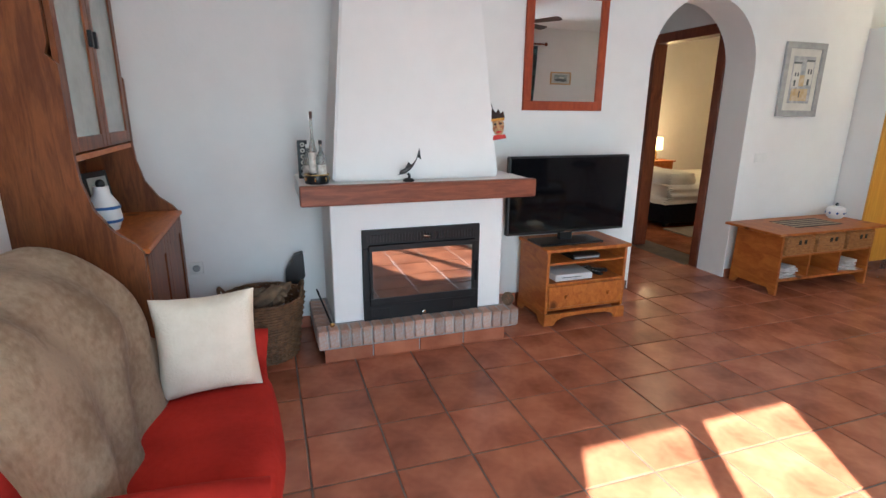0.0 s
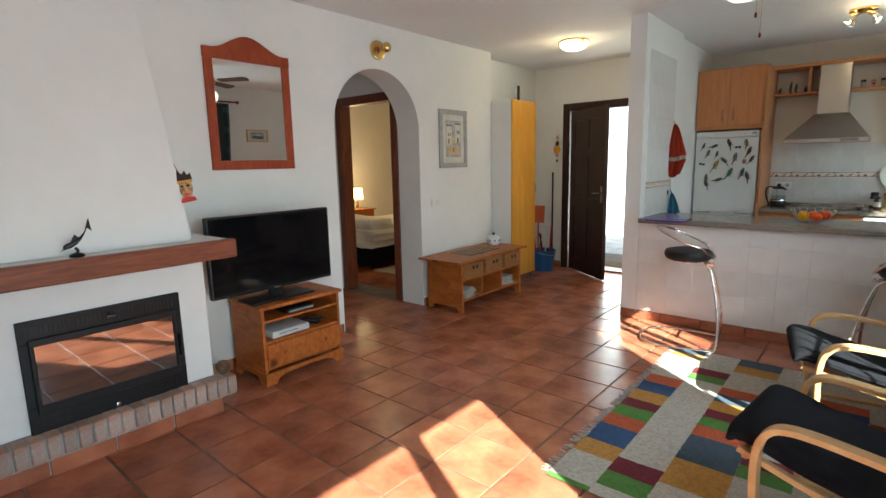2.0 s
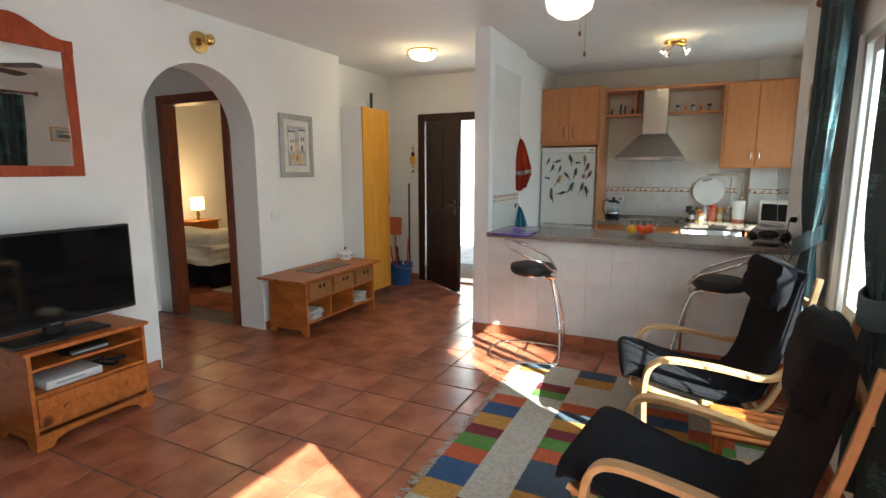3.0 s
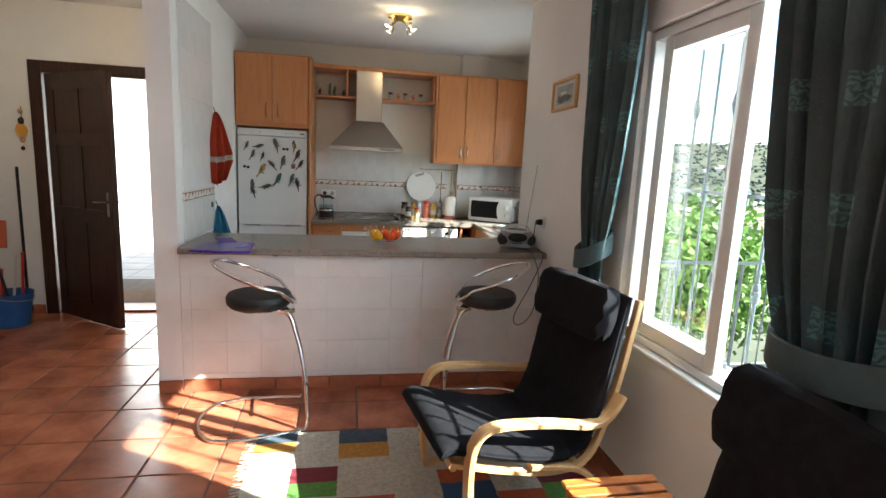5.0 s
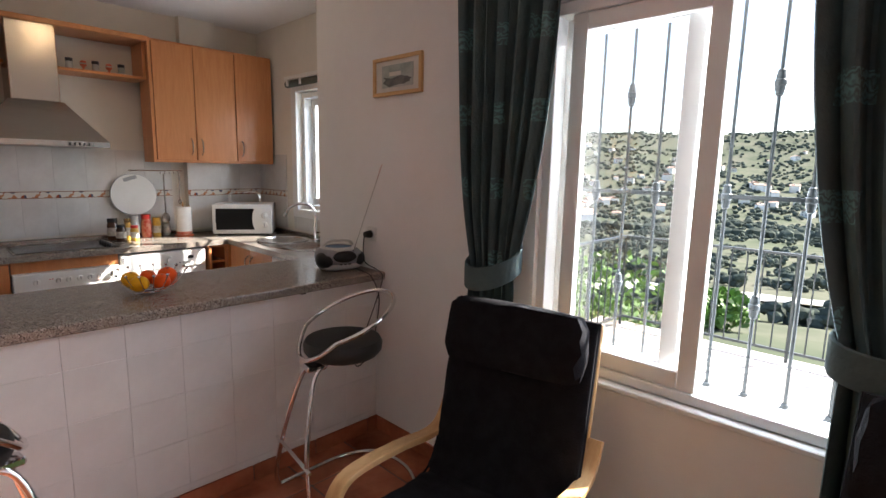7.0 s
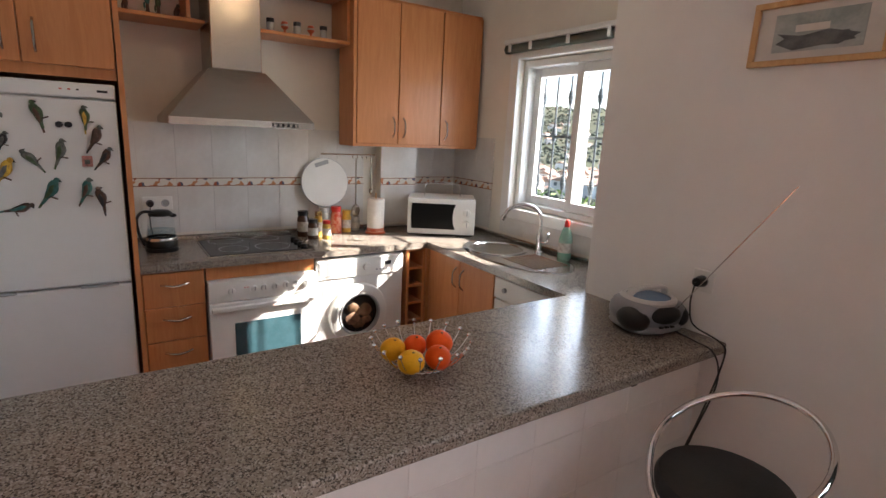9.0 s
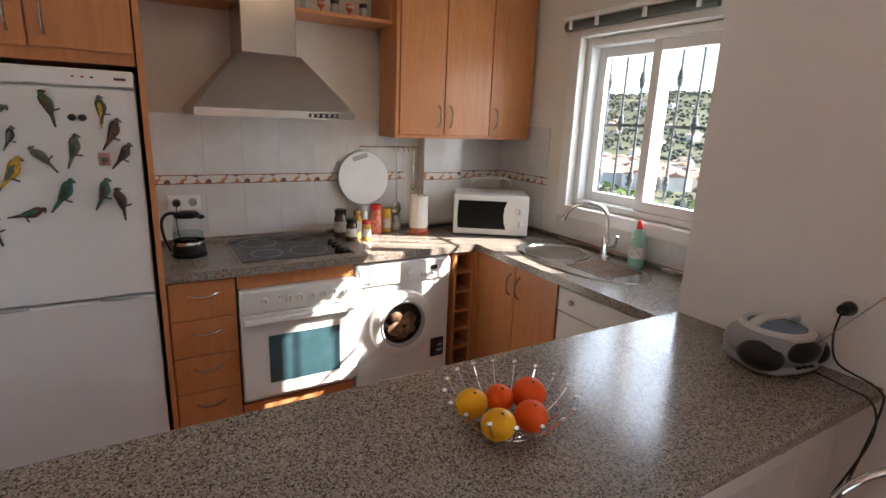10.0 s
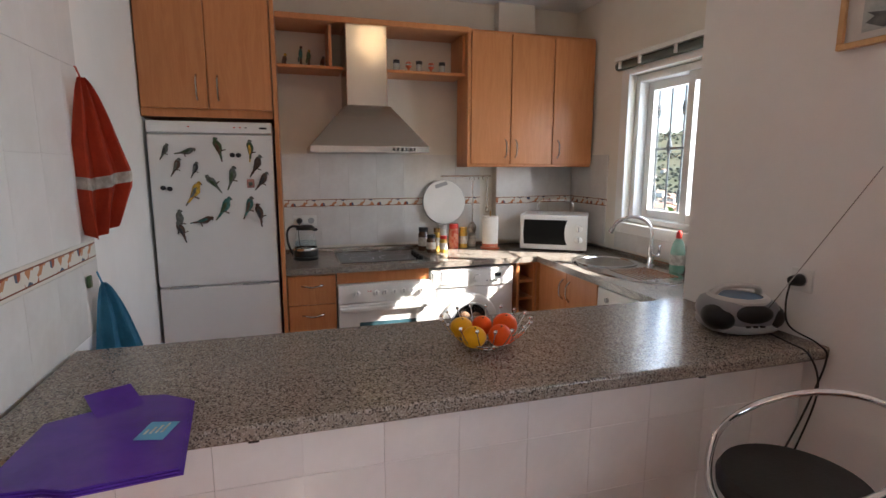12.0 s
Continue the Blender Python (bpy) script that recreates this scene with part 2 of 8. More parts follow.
def structure(name, bm, material, label="", smooth=False):
    return part(name, bm, material, None, label, smooth, "structure")


def add_box(bm, x0, x1, y0, y1, z0, z1, mi=0):
    v = [bm.verts.new((x, y, z)) for x in (x0, x1) for y in (y0, y1) for z in (z0, z1)]
    for f in ((0, 1, 3, 2), (4, 6, 7, 5), (0, 4, 5, 1), (2, 3, 7, 6), (0, 2, 6, 4), (1, 5, 7, 3)):
        bm.faces.new([v[i] for i in f]).material_index = mi
    return v


def box(x0, x1, y0, y1, z0, z1, bevel=0.0, seg=1):
    bm = bmesh.new()
    add_box(bm, min(x0, x1), max(x0, x1), min(y0, y1), max(y0, y1), min(z0, z1), max(z0, z1))
    if bevel:
        bmesh.ops.bevel(bm, geom=bm.edges[:], offset=bevel, segments=seg, affect="EDGES", profile=0.5)
    return bm


def boxes(rows, bevel=0.0):
    bm = bmesh.new()
    for r in rows:
        add_box(bm, *r)
    if bevel:
        bmesh.ops.bevel(bm, geom=bm.edges[:], offset=bevel, segments=1, affect="EDGES")
    return bm


def slab(xs, ys, zs, holes):
    """A block cut by boxes (x0, x1, y0, y1, z0, z1): only its outer skin."""
    def cuts(lo, hi, k):
        return sorted({lo, hi, *[min(max(h[i], lo), hi) for h in holes for i in (k, k + 1)]})
    X, Y, Z = cuts(*xs, 0), cuts(*ys, 2), cuts(*zs, 4)
    def solid(i, j, k):
        if not (0 <= i < len(X) - 1 and 0 <= j < len(Y) - 1 and 0 <= k < len(Z) - 1):
            return False
        cx, cy, cz = (X[i] + X[i + 1]) / 2, (Y[j] + Y[j + 1]) / 2, (Z[k] + Z[k + 1]) / 2
        return not any(h[0] < cx < h[1] and h[2] < cy < h[3] and h[4] < cz < h[5] for h in holes)
    bm = bmesh.new()
    vs = {}
    def v(i, j, k):
        if (i, j, k) not in vs:
            vs[i, j, k] = bm.verts.new((X[i], Y[j], Z[k]))
        return vs[i, j, k]
    for i in range(len(X) - 1):
        for j in range(len(Y) - 1):
            for k in range(len(Z) - 1):
                if not solid(i, j, k):
                    continue
                for d, q in (((-1, 0, 0), ((0, 0, 0), (0, 0, 1), (0, 1, 1), (0, 1, 0))), ((1, 0, 0), ((1, 0, 0), (1, 1, 0), (1, 1, 1), (1, 0, 1))),
                             ((0, -1, 0), ((0, 0, 0), (1, 0, 0), (1, 0, 1), (0, 0, 1))), ((0, 1, 0), ((0, 1, 0), (0, 1, 1), (1, 1, 1), (1, 1, 0))),
                             ((0, 0, -1), ((0, 0, 0), (0, 1, 0), (1, 1, 0), (1, 0, 0))), ((0, 0, 1), ((0, 0, 1), (1, 0, 1), (1, 1, 1), (0, 1, 1)))):
                    if not solid(i + d[0], j + d[1], k + d[2]):
                        bm.faces.new([v(i + a, j + b, k + c) for a, b, c in q])
    return bm


def lathe(profile, seg=24, centre=(0, 0, 0), bm=None, tilt=None):
    """Turn (radius, height) rows about z."""
    bm = bm or bmesh.new()
    rings = []
    for r, z in profile:
        if r < 1e-5:
            rings.append([bm.verts.new((0, 0, z))])
        else:
            rings.append([bm.verts.new((r * math.cos(2 * math.pi * i / seg), r * math.sin(2 * math.pi * i / seg), z)) for i in range(seg)])
    for a, b in zip(rings, rings[1:]):
        for i in range(seg):
            j = (i + 1) % seg
            if len(a) == 1 and len(b) == 1:
                continue
            if len(a) == 1:
                bm.faces.new((a[0], b[i], b[j]))
            elif len(b) == 1:
                bm.faces.new((a[i], a[j], b[0]))
            else:
                bm.faces.new((a[i], a[j], b[j], b[i]))
    m = Matrix.Translation(centre) @ (tilt or Matrix.Identity(4))
    for ring in rings:
        for v in ring:
            v.co = m @ v.co
    return bm


def smooth_path(pts, n=6, closed=False):
    """Catmull-Rom through the points."""
    P = [Vector(p) for p in pts]
    if len(P) < 3:
        return P
    out = []
    cnt = len(P) if closed else len(P) - 1
    for i in range(cnt):
        if closed:
            a, b, c, d = P[i - 1], P[i], P[(i + 1) % len(P)], P[(i + 2) % len(P)]
        else:
            a, b, c, d = P[max(i - 1, 0)], P[i], P[i + 1], P[min(i + 2, len(P) - 1)]
        for k in range(n):
            t = k / n
            out.append(0.5 * ((2 * b) + (c - a) * t + (2 * a - 5 * b + 4 * c - d) * t * t + (3 * b - a - 3 * c + d) * t ** 3))
    if not closed:
        out.append(P[-1])
    return out


def sweep(path, profile, side=None, closed=False, bm=None):
    """Carry a closed 2D profile (along side, along normal) down a path. side: fixed side vector, or None."""
    bm = bm or bmesh.new()
    P = [Vector(p) for p in path]
    rings, last = [], None
    for i, p in enumerate(P):
        a = P[i - 1] if (i or closed) else P[0]
        b = P[(i + 1) % len(P)] if (i < len(P) - 1 or closed) else P[-1]
        t = (b - a).normalized()
        if side is not None:
            s = Vector(side)
        else:
            s = last - t * last.dot(t) if last else t.cross(Vector((0, 0, 1)))
            if s.length < 1e-4:
                s = t.cross(Vector((0, 1, 0)))
            s.normalize()
            last = s
        nn = s.cross(t).normalized()
        rings.append([bm.verts.new(p + s * u + nn * w) for u, w in profile])
    m = len(profile)
    for i in range(len(rings) if closed else len(rings) - 1):
        a, b = rings[i], rings[(i + 1) % len(rings)]
        for k in range(m):
            bm.faces.new((a[k], a[(k + 1) % m], b[(k + 1) % m], b[k]))
    if not closed:
        bm.faces.new(rings[0])
        bm.faces.new(rings[-1])
    return bm


def tube(path, r, seg=8, closed=False, bm=None):
    return sweep(path, [(r * math.cos(2 * math.pi * i / seg), r * math.sin(2 * math.pi * i / seg)) for i in range(seg)], None, closed, bm)


def rect(w, h, c=0.004):
    a, b = w / 2, h / 2
    return [(-a + c, -b), (a - c, -b), (a, -b + c), (a, b - c), (a - c, b), (-a + c, b), (-a, b - c), (-a, -b + c)]


def extrude_poly(pts, lo, hi, axis="y", bevel=0.0):
    """A flat outline [(u, v)] given depth. axis y: u=x, v=z; axis x: u=y, v=z; axis z: u=x, v=y."""
    def at(u, v, d):
        return {"y": (u, d, v), "x": (d, u, v), "z": (u, v, d)}[axis]
    bm = bmesh.new()
    a = [bm.verts.new(at(u, v, lo)) for u, v in pts]
    b = [bm.verts.new(at(u, v, hi)) for u, v in pts]
    bm.faces.new(a)
    bm.faces.new(b[::-1])
    for i in range(len(pts)):
        j = (i + 1) % len(pts)
        bm.faces.new((a[i], b[i], b[j], a[j]))
    if bevel:
        bmesh.ops.bevel(bm, geom=bm.edges[:], offset=bevel, segments=1, affect="EDGES")
    return bm


def blob(rx, ry, rz, centre=(0, 0, 0), sub=2, rough=0.0, seed=0, bm=None, square=0.0):
    """A rounded lump; rough roughens it, square pushes it towards a box."""
    bm2 = bmesh.new()
    bmesh.ops.create_icosphere(bm2, subdivisions=sub, radius=1.0)
    off = Vector((seed * 3.7, seed * 1.3, seed * 7.1))
    for v in bm2.verts:
        d = v.co.normalized()
        if square:
            k = max(abs(d.x), abs(d.y), abs(d.z))
            d = d.lerp(d / k, square)
        if rough:
            d *= 1 + rough * noise.noise(d * 1.8 + off)
        v.co = (d.x * rx + centre[0], d.y * ry + centre[1], d.z * rz + centre[2])
    if bm is None:
        return bm2
    me = bpy.data.meshes.new("tmp")
    bm2.to_mesh(me)
    bm2.free()
    bm.from_mesh(me)
    bpy.data.meshes.remove(me)
    return bm


def move(bm, m):
    bmesh.ops.transform(bm, matrix=m, verts=bm.verts[:])
    return bm


# ---- structure ----
CEIL = 2.70
structure("ceiling", slab((-0.3, 8.9), (-1.3, 8.2), (CEIL, CEIL + 0.12), [(-1, 6.15, -2, -0.73, 0, 9)]), M_CEIL, "plain white painted plaster ceiling")
structure("floor", slab((-0.2, 8.9), (-1.25, 8.2), (-0.12, -0.005), [(-1, 6.15, -2, -0.73, -1, 9)]), M_GROUT, "grey-brown cement grout bed under terracotta tiles")


def arch_wall():
    bm = slab((0.2, 6.11), (3.75, 4.05), (0, CEIL), [(3.82, 4.86, 3, 5, -1, 2.31)])
    cx, rx, zs, rz, n = 4.34, 0.52, 1.80, 0.51, 14
    for sgn in (-1, 1):
        prev = None
        for i in range(n + 1):
            a = math.pi / 2 * i / n
            x, z = cx + sgn * rx * math.cos(a), zs + rz * math.sin(a)
            ring = [bm.verts.new(c) for c in ((x, 3.75, z), (x, 4.05, z), (x, 4.05, 2.311), (x, 3.75, 2.311))]
            if prev:
                bm.faces.new((prev[0], ring[0], ring[3], prev[3]))
                bm.faces.new((prev[1], prev[2], ring[2], ring[1]))
                bm.faces.new((prev[0], prev[1], ring[1], ring[0]))
            prev = ring
    return bm


structure("wall_north", arch_wall(), M_WALL, "white plastered wall with a round-headed arch")
structure("wall_hall_north", box(6.11, 7.7, 3.97, 4.17, 0, CEIL), M_WALL, "white plastered wall of the entrance recess")
structure("wall_hall_return", box(5.93, 6.11, 4.052, 4.17, 0, CEIL), M_WALL, "white plastered return of the recess")
structure("wall_hall_east", slab((7.5, 7.72), (2.0, 3.97), (0, CEIL), [(7, 8, 2.46, 3.50, -1, 2.19)]), M_WALL, "white plastered wall round the entrance door")
structure("wall_kitchen_north", slab((5.73, 8.27), (1.86, 2.0), (0, CEIL), [(6.80, 9, 1, 1.915, -1, 9)]), M_WALL, "white plastered partition between hall and kitchen")
structure("wall_kitchen_east", box(8.27, 8.47, -1.25, 2.0, 0, CEIL), M_KWALL, "cream plastered kitchen wall")
structure("wall_kitchen_south", slab((6.31, 8.27), (-1.25, -1.05), (0, CEIL), [(6.55, 7.55, -2, 0, 1.13, 2.12)]), M_KWALL, "cream plastered kitchen wall with a window")
structure("wall_kitchen_west", box(6.13, 6.31, -1.25, -0.722, 0, CEIL), M_WALL, "white plastered pier beside the kitchen")
structure("wall_south", slab((0.2, 6.31), (-0.72, -0.47), (0, CEIL), [(0.76, 2.12, -2, 0, -1, 2.22), (3.35, 4.70, -2, 0, 0.72, 2.14), (3.32, 4.78, -2, -0.62, 0.66, 2.28)]), M_WALL, "white plastered outer wall with a window and a terrace door")
structure("wall_west", box(0.0, 0.2, -0.72, 4.05, 0, CEIL), M_WALL, "white plastered end wall")
structure("wall_bar", box(5.74, 6.20, -0.47, 1.85, 0, 0.902), M_WGROUT, "tiled half-height wall under the breakfast bar")
structure("wall_bedroom_door", slab((4.88, 5.0), (4.05, 8.0), (0, CEIL), [(4, 6, 4.10, 5.02, -1, 2.19)]), M_WALL, "white plastered wall with the bedroom doorway")
structure("wall_corridor_back", box(3.3, 4.88, 5.25, 5.4, 0, CEIL), M_WALL, "white plastered end of the small corridor")
structure("wall_corridor_west", box(3.15, 3.3, 4.05, 5.4, 0, CEIL), M_WALL, "white plastered side of the small corridor")
structure("wall_bedroom_north", box(5.0, 8.9, 7.8, 8.0, 0, CEIL), M_WALL, "white plastered bedroom wall")
structure("wall_bedroom_east", box(8.7, 8.9, 4.17, 7.8, 0, CEIL), M_WALL, "white plastered bedroom wall")
structure("wall_bedroom_south", box(5.0, 8.9, 4.172, 4.25, 0, CEIL), M_WALL, "white plastered bedroom wall")


# ---- openings ----
def casing(name, bm, material, label):
    return structure(name, bm, material, label)


# bedroom doorway: frame lining with architraves on the corridor side
casing("door_frame_bedroom", boxes([(4.862, 5.012, 4.07, 4.16, 0, 2.21), (4.862, 5.012, 4.96, 5.05, 0, 2.21), (4.862, 5.012, 4.16, 4.96, 2.12, 2.21)], 0.004), M_DOORW, "glossy red-brown wooden door frame")
casing("door_frame_entrance", boxes([(7.47, 7.66, 2.44, 2.54, 0, 2.21), (7.47, 7.66, 3.43, 3.53, 0, 2.21), (7.47, 7.66, 2.54, 3.43, 2.11, 2.21)], 0.005), M_DARKW, "dark walnut entrance door frame")
structure("threshold", box(7.5, 7.74, 2.54, 3.43, -0.004, 0.022, 0.004), M_DOORW, "worn red-brown wooden threshold")


def entrance_door():
    w, h = 0.86, 2.09
    d = thing("entrance_door", "open dark walnut panelled front door with brass handle, swung into the hall", "door", (7.50, 3.40, 0.012), 0)
    d.rotation_euler = (0, 0, math.atan2(2.70 - 3.40, 6.98 - 7.50))
    rails = [(0, 0.11, -0.022, 0.022, 0, h), (w - 0.11, w, -0.022, 0.022, 0, h)]
    for z0, z1 in ((0, 0.16), (0.86, 0.98), (1.50, 1.60), (h - 0.13, h)):
        rails.append((0.11, w - 0.11, -0.022, 0.022, z0, z1))
    rails.append((w / 2 - 0.04, w / 2 + 0.04, -0.0215, 0.0215, 0.16, h - 0.13))
    part("leaf_frame", boxes(rails), M_DARKW, d)
    for x0, x1 in ((0.11, w / 2 - 0.04), (w / 2 + 0.04, w - 0.11)):
        for z0, z1 in ((0.16, 0.86), (0.98, 1.50), (1.60, h - 0.13)):
            part("panel", box(x0 - 0.004, x1 + 0.004, -0.014, 0.014, z0 - 0.004, z1 + 0.004, 0.006), M_DARKW, d)
    for s in (-1, 1):
        bm = box(w - 0.075, w - 0.04, s * 0.022, s * 0.028, 0.94, 1.14, 0.002)
        part("handle_plate", bm, M_STEEL, d)
        part("handle", tube(smooth_path([(w - 0.057, s * 0.028, 1.06), (w - 0.057, s * 0.07, 1.06), (w - 0.08, s * 0.078, 1.06), (w - 0.17, s * 0.075, 1.055)], 5), 0.009), M_STEEL, d, "steel lever handle", True)


entrance_door()


def bedroom_door():
    d = thing("bedroom_door", "open glossy red-brown bedroom door leaf", "door", (5.05, 5.06, 0.01), 88)
    part("leaf", box(0.0, 0.78, 0.0, 0.035, 0, 2.08, 0.003), M_DOORW, d)
    part("handle", tube(smooth_path([(0.72, 0.0, 1.04), (0.72, -0.05, 1.04), (0.62, -0.055, 1.04)], 4), 0.009), M_BRASS, d, smooth=True)


bedroom_door()


def sliding_window(name, x0, x1, z0, z1, y, parts, label, rail=0.055):
    """Aluminium frame with sashes: rows of x0, x1, y offset."""
    w = structure(name, boxes([(x0, x0 + 0.04, y - 0.06, y + 0.06, z0, z1), (x1 - 0.04, x1, y - 0.06, y + 0.06, z0, z1), (x0 + 0.04, x1 - 0.04, y - 0.06, y + 0.06, z1 - 0.045, z1), (x0 + 0.04, x1 - 0.04, y - 0.06, y + 0.06, z0, z0 + 0.035)], 0.003), M_ALU, label)
    for a, b, dy in parts:
        part("sash_frame", boxes([(a, a + rail, y + dy - 0.018, y + dy + 0.018, z0 + 0.037, z1 - 0.047), (b - rail, b, y + dy - 0.018, y + dy + 0.018, z0 + 0.037, z1 - 0.047), (a + rail, b - rail, y + dy - 0.018, y + dy + 0.018, z0 + 0.037, z0 + 0.037 + rail), (a + rail, b - rail, y + dy - 0.018, y + dy + 0.018, z1 - 0.047 - rail, z1 - 0.047)], 0.003), M_ALU, w)
        pane = part("pane", box(a + rail, b - rail, y + dy - 0.003, y + dy + 0.003, z0 + 0.037 + rail, z1 - 0.047 - rail), M_GLASS, w)
        pane.visible_shadow = False
    return w


sliding_window("window_living", 3.35, 4.70, 0.725, 2.135, -0.555, [(4.14, 4.66, -0.03), (4.05, 4.60, 0.03)], "white sliding window, one half slid open", 0.062)
sliding_window("window_kitchen", 6.55, 7.55, 1.135, 2.115, -1.15, [(6.59, 7.09, 0.028), (7.03, 7.51, -0.028)], "white double sliding kitchen window")
structure("window_ledge_outside", box(3.30, 4.86, -0.86, -0.724, 0.60, 0.655, 0.004), M_WALL, "white rendered ledge under the window grille")
structure("window_sill_living", box(3.35, 4.70, -0.492, -0.455, 0.70, 0.722, 0.004), M_ALU, "white painted window sill")
structure("window_casing_kitchen", boxes([(6.47, 6.55, -1.052, -1.03, 1.06, 2.19), (7.55, 7.63, -1.052, -1.03, 1.06, 2.19), (6.55, 7.55, -1.052, -1.03, 2.12, 2.19), (6.55, 7.55, -1.052, -1.03, 1.06, 1.13)], 0.003), M_ALU, "white window casing")
structure("door_frame_terrace", boxes([(0.76, 0.80, -0.65, -0.55, 0, 2.22), (2.08, 2.12, -0.65, -0.55, 0, 2.22), (0.80, 2.08, -0.65, -0.55, 2.185, 2.22), (1.40, 1.48, -0.64, -0.56, 0.0, 2.185)], 0.004), M_ALU, "white terrace door frame, standing open")


def grille(name, x0, x1, z0, z1, y, n, label, knuckles):
    """Forged window bars with knuckles and one cross bar."""
    g = thing(name, label, "window grille", ((x0 + x1) / 2, y, z0))
    w, h = x1 - x0, z1 - z0
    xs = [-w / 2 + w * (i + 0.5) / n for i in range(n)]
    zc = h * (0.48 if n == 11 else 0.507)
    part("cross_bar", box(-w / 2, w / 2, -0.006, 0.006, zc - 0.008, zc + 0.008), M_GRILLE, g)
    for i, x in enumerate(xs):
        part("bar", tube([(x, 0, 0.0), (x, 0, h)], 0.0065, 8), M_GRILLE, g, smooth=True)
        ks = knuckles[i % 2]
        for k in ks:
            z = h * k
            part("knuckle", lathe([(0.008, z - 0.045), (0.013, z - 0.04), (0.013, z - 0.03), (0.0155, z - 0.024), (0.0155, z - 0.012), (0.019, z - 0.008), (0.019, z + 0.008), (0.0155, z + 0.012), (0.0155, z + 0.024), (0.013, z + 0.03), (0.013, z + 0.04), (0.008, z + 0.045)], 10, (x, 0, 0)), M_GRILLE, g, smooth=True)
        part("foot", lathe([(0.008, 0.05), (0.013, 0.045), (0.013, 0.035), (0.02, 0.03), (0.024, 0.0)], 10, (x, 0, 0)), M_GRILLE, g, smooth=True)


grille("window_grille", 3.38, 4.81, 0.66, 2.26, -0.80, 11, "dark iron window grille with forged knuckles, outside the living room window", ((0.725, 0.235), (0.48,)))
grille("window_grille", 6.57, 7.53, 1.13, 2.12, -1.22, 8, "dark iron grille with forged knuckles, outside the kitchen window", ((0.52,), (0.76, 0.2)))


# ---- chimney and hearth ----
def fireplace():
    f = thing("fireplace", "white plastered corner chimney breast with brick hearth and wooden mantel", "fireplace", (1.86, 3.75, 0))
    ox, oy = 1.86, 3.75
    part("chimney_base", box(1.33 - ox, 2.41 - ox, 3.27 - oy, -0.002, 0.2, 0.955, 0.006), M_WALL, f)
    bm = bmesh.new()
    lo = [(1.355, 3.265), (2.365, 3.265), (2.365, 3.748), (1.355, 3.748)]
    hi = [(1.52, 3.46), (2.22, 3.46), (2.22, 3.748), (1.52, 3.748)]
    a = [bm.verts.new((x - ox, y - oy, 1.05)) for x, y in lo]
    b = [bm.verts.new((x - ox, y - oy, CEIL - 0.001)) for x, y in hi]
    bm.faces.new(a)
    bm.faces.new(b)
    for i in range(4):
        bm.faces.new((a[i], a[(i + 1) % 4], b[(i + 1) % 4], b[i]))
    bmesh.ops.bevel(bm, geom=bm.edges[:], offset=0.012, segments=2, affect="EDGES")
    part("chimney_hood", bm, M_WALL, f, "tapering white plastered hood")
    part("mantel_shelf", box(1.17 - ox, 2.53 - ox, 3.155 - oy, -0.002, 0.957, 1.048, 0.006), M_WALL, f, "white plastered mantel slab")
    part("mantel_beam", box(1.165 - ox, 2.54 - ox, 3.095 - oy, 3.153 - oy, 0.945, 1.052, 0.008, 2), M_BEAM, f, "knotty red-brown wooden mantel beam")
    part("hearth_core", box(1.262 - ox, 2.40 - ox, 3.185 - oy, -0.002, 0.0, 0.19), M_WGROUT2, f, "grey mortar core of the hearth")
    # header bricks along the front and down the sides
    n = 20
    x0, x1 = 1.215, 2.50
    step = (x1 - x0) / n
    me = box(-step / 2 + 0.004, step / 2 - 0.004, 0, 0.10, 0, 0.112, 0.006)
    base = part("brick", me, M_BRICK, f)
    base.location = (x0 + step / 2 - ox, 3.155 - oy, 0.092)
    for i in range(1, n):
        c = new("brick", base.data)
        c.parent = f
        c.location = (x0 + step * (i + 0.5) - ox, 3.155 - oy + random.uniform(-0.004, 0.004), 0.092 + random.uniform(-0.002, 0.002))
    for sx, wall_x in ((-1, 1.215), (1, 2.50)):
        for k in range(7):
            c = new("brick", base.data)
            c.parent = f
            c.rotation_euler = (0, 0, radians(90 if sx > 0 else -90))
            c.location = (wall_x - ox, 3.155 + 0.10 + step * (k + 0.5) - oy, 0.092)
    part("mortar", box(1.225 - ox, 2.49 - ox, 3.172 - oy, -0.004, 0.083, 0.198), M_WGROUT2, f)
    for i in range(4):
        a = 1.25 + i * 0.29
        part("base_tile", box(a + 0.004 - ox, min(a + 0.286, 2.405) - ox, 3.172 - oy, 3.184 - oy, 0.0, 0.082, 0.002), M_TERRA, f)


M_BRICK = mat("weathered_pale_brick", (0.42, 0.24, 0.17), 0.85, col2=(0.42, 0.40, 0.38), scale=14, bump=0.8, bscale=60, rand=0.22, fine=0.6)
M_WGROUT2 = mat("grey_mortar", (0.30, 0.29, 0.28), 0.9, col2=(0.38, 0.37, 0.36), scale=12, bump=0.4)
fireplace()


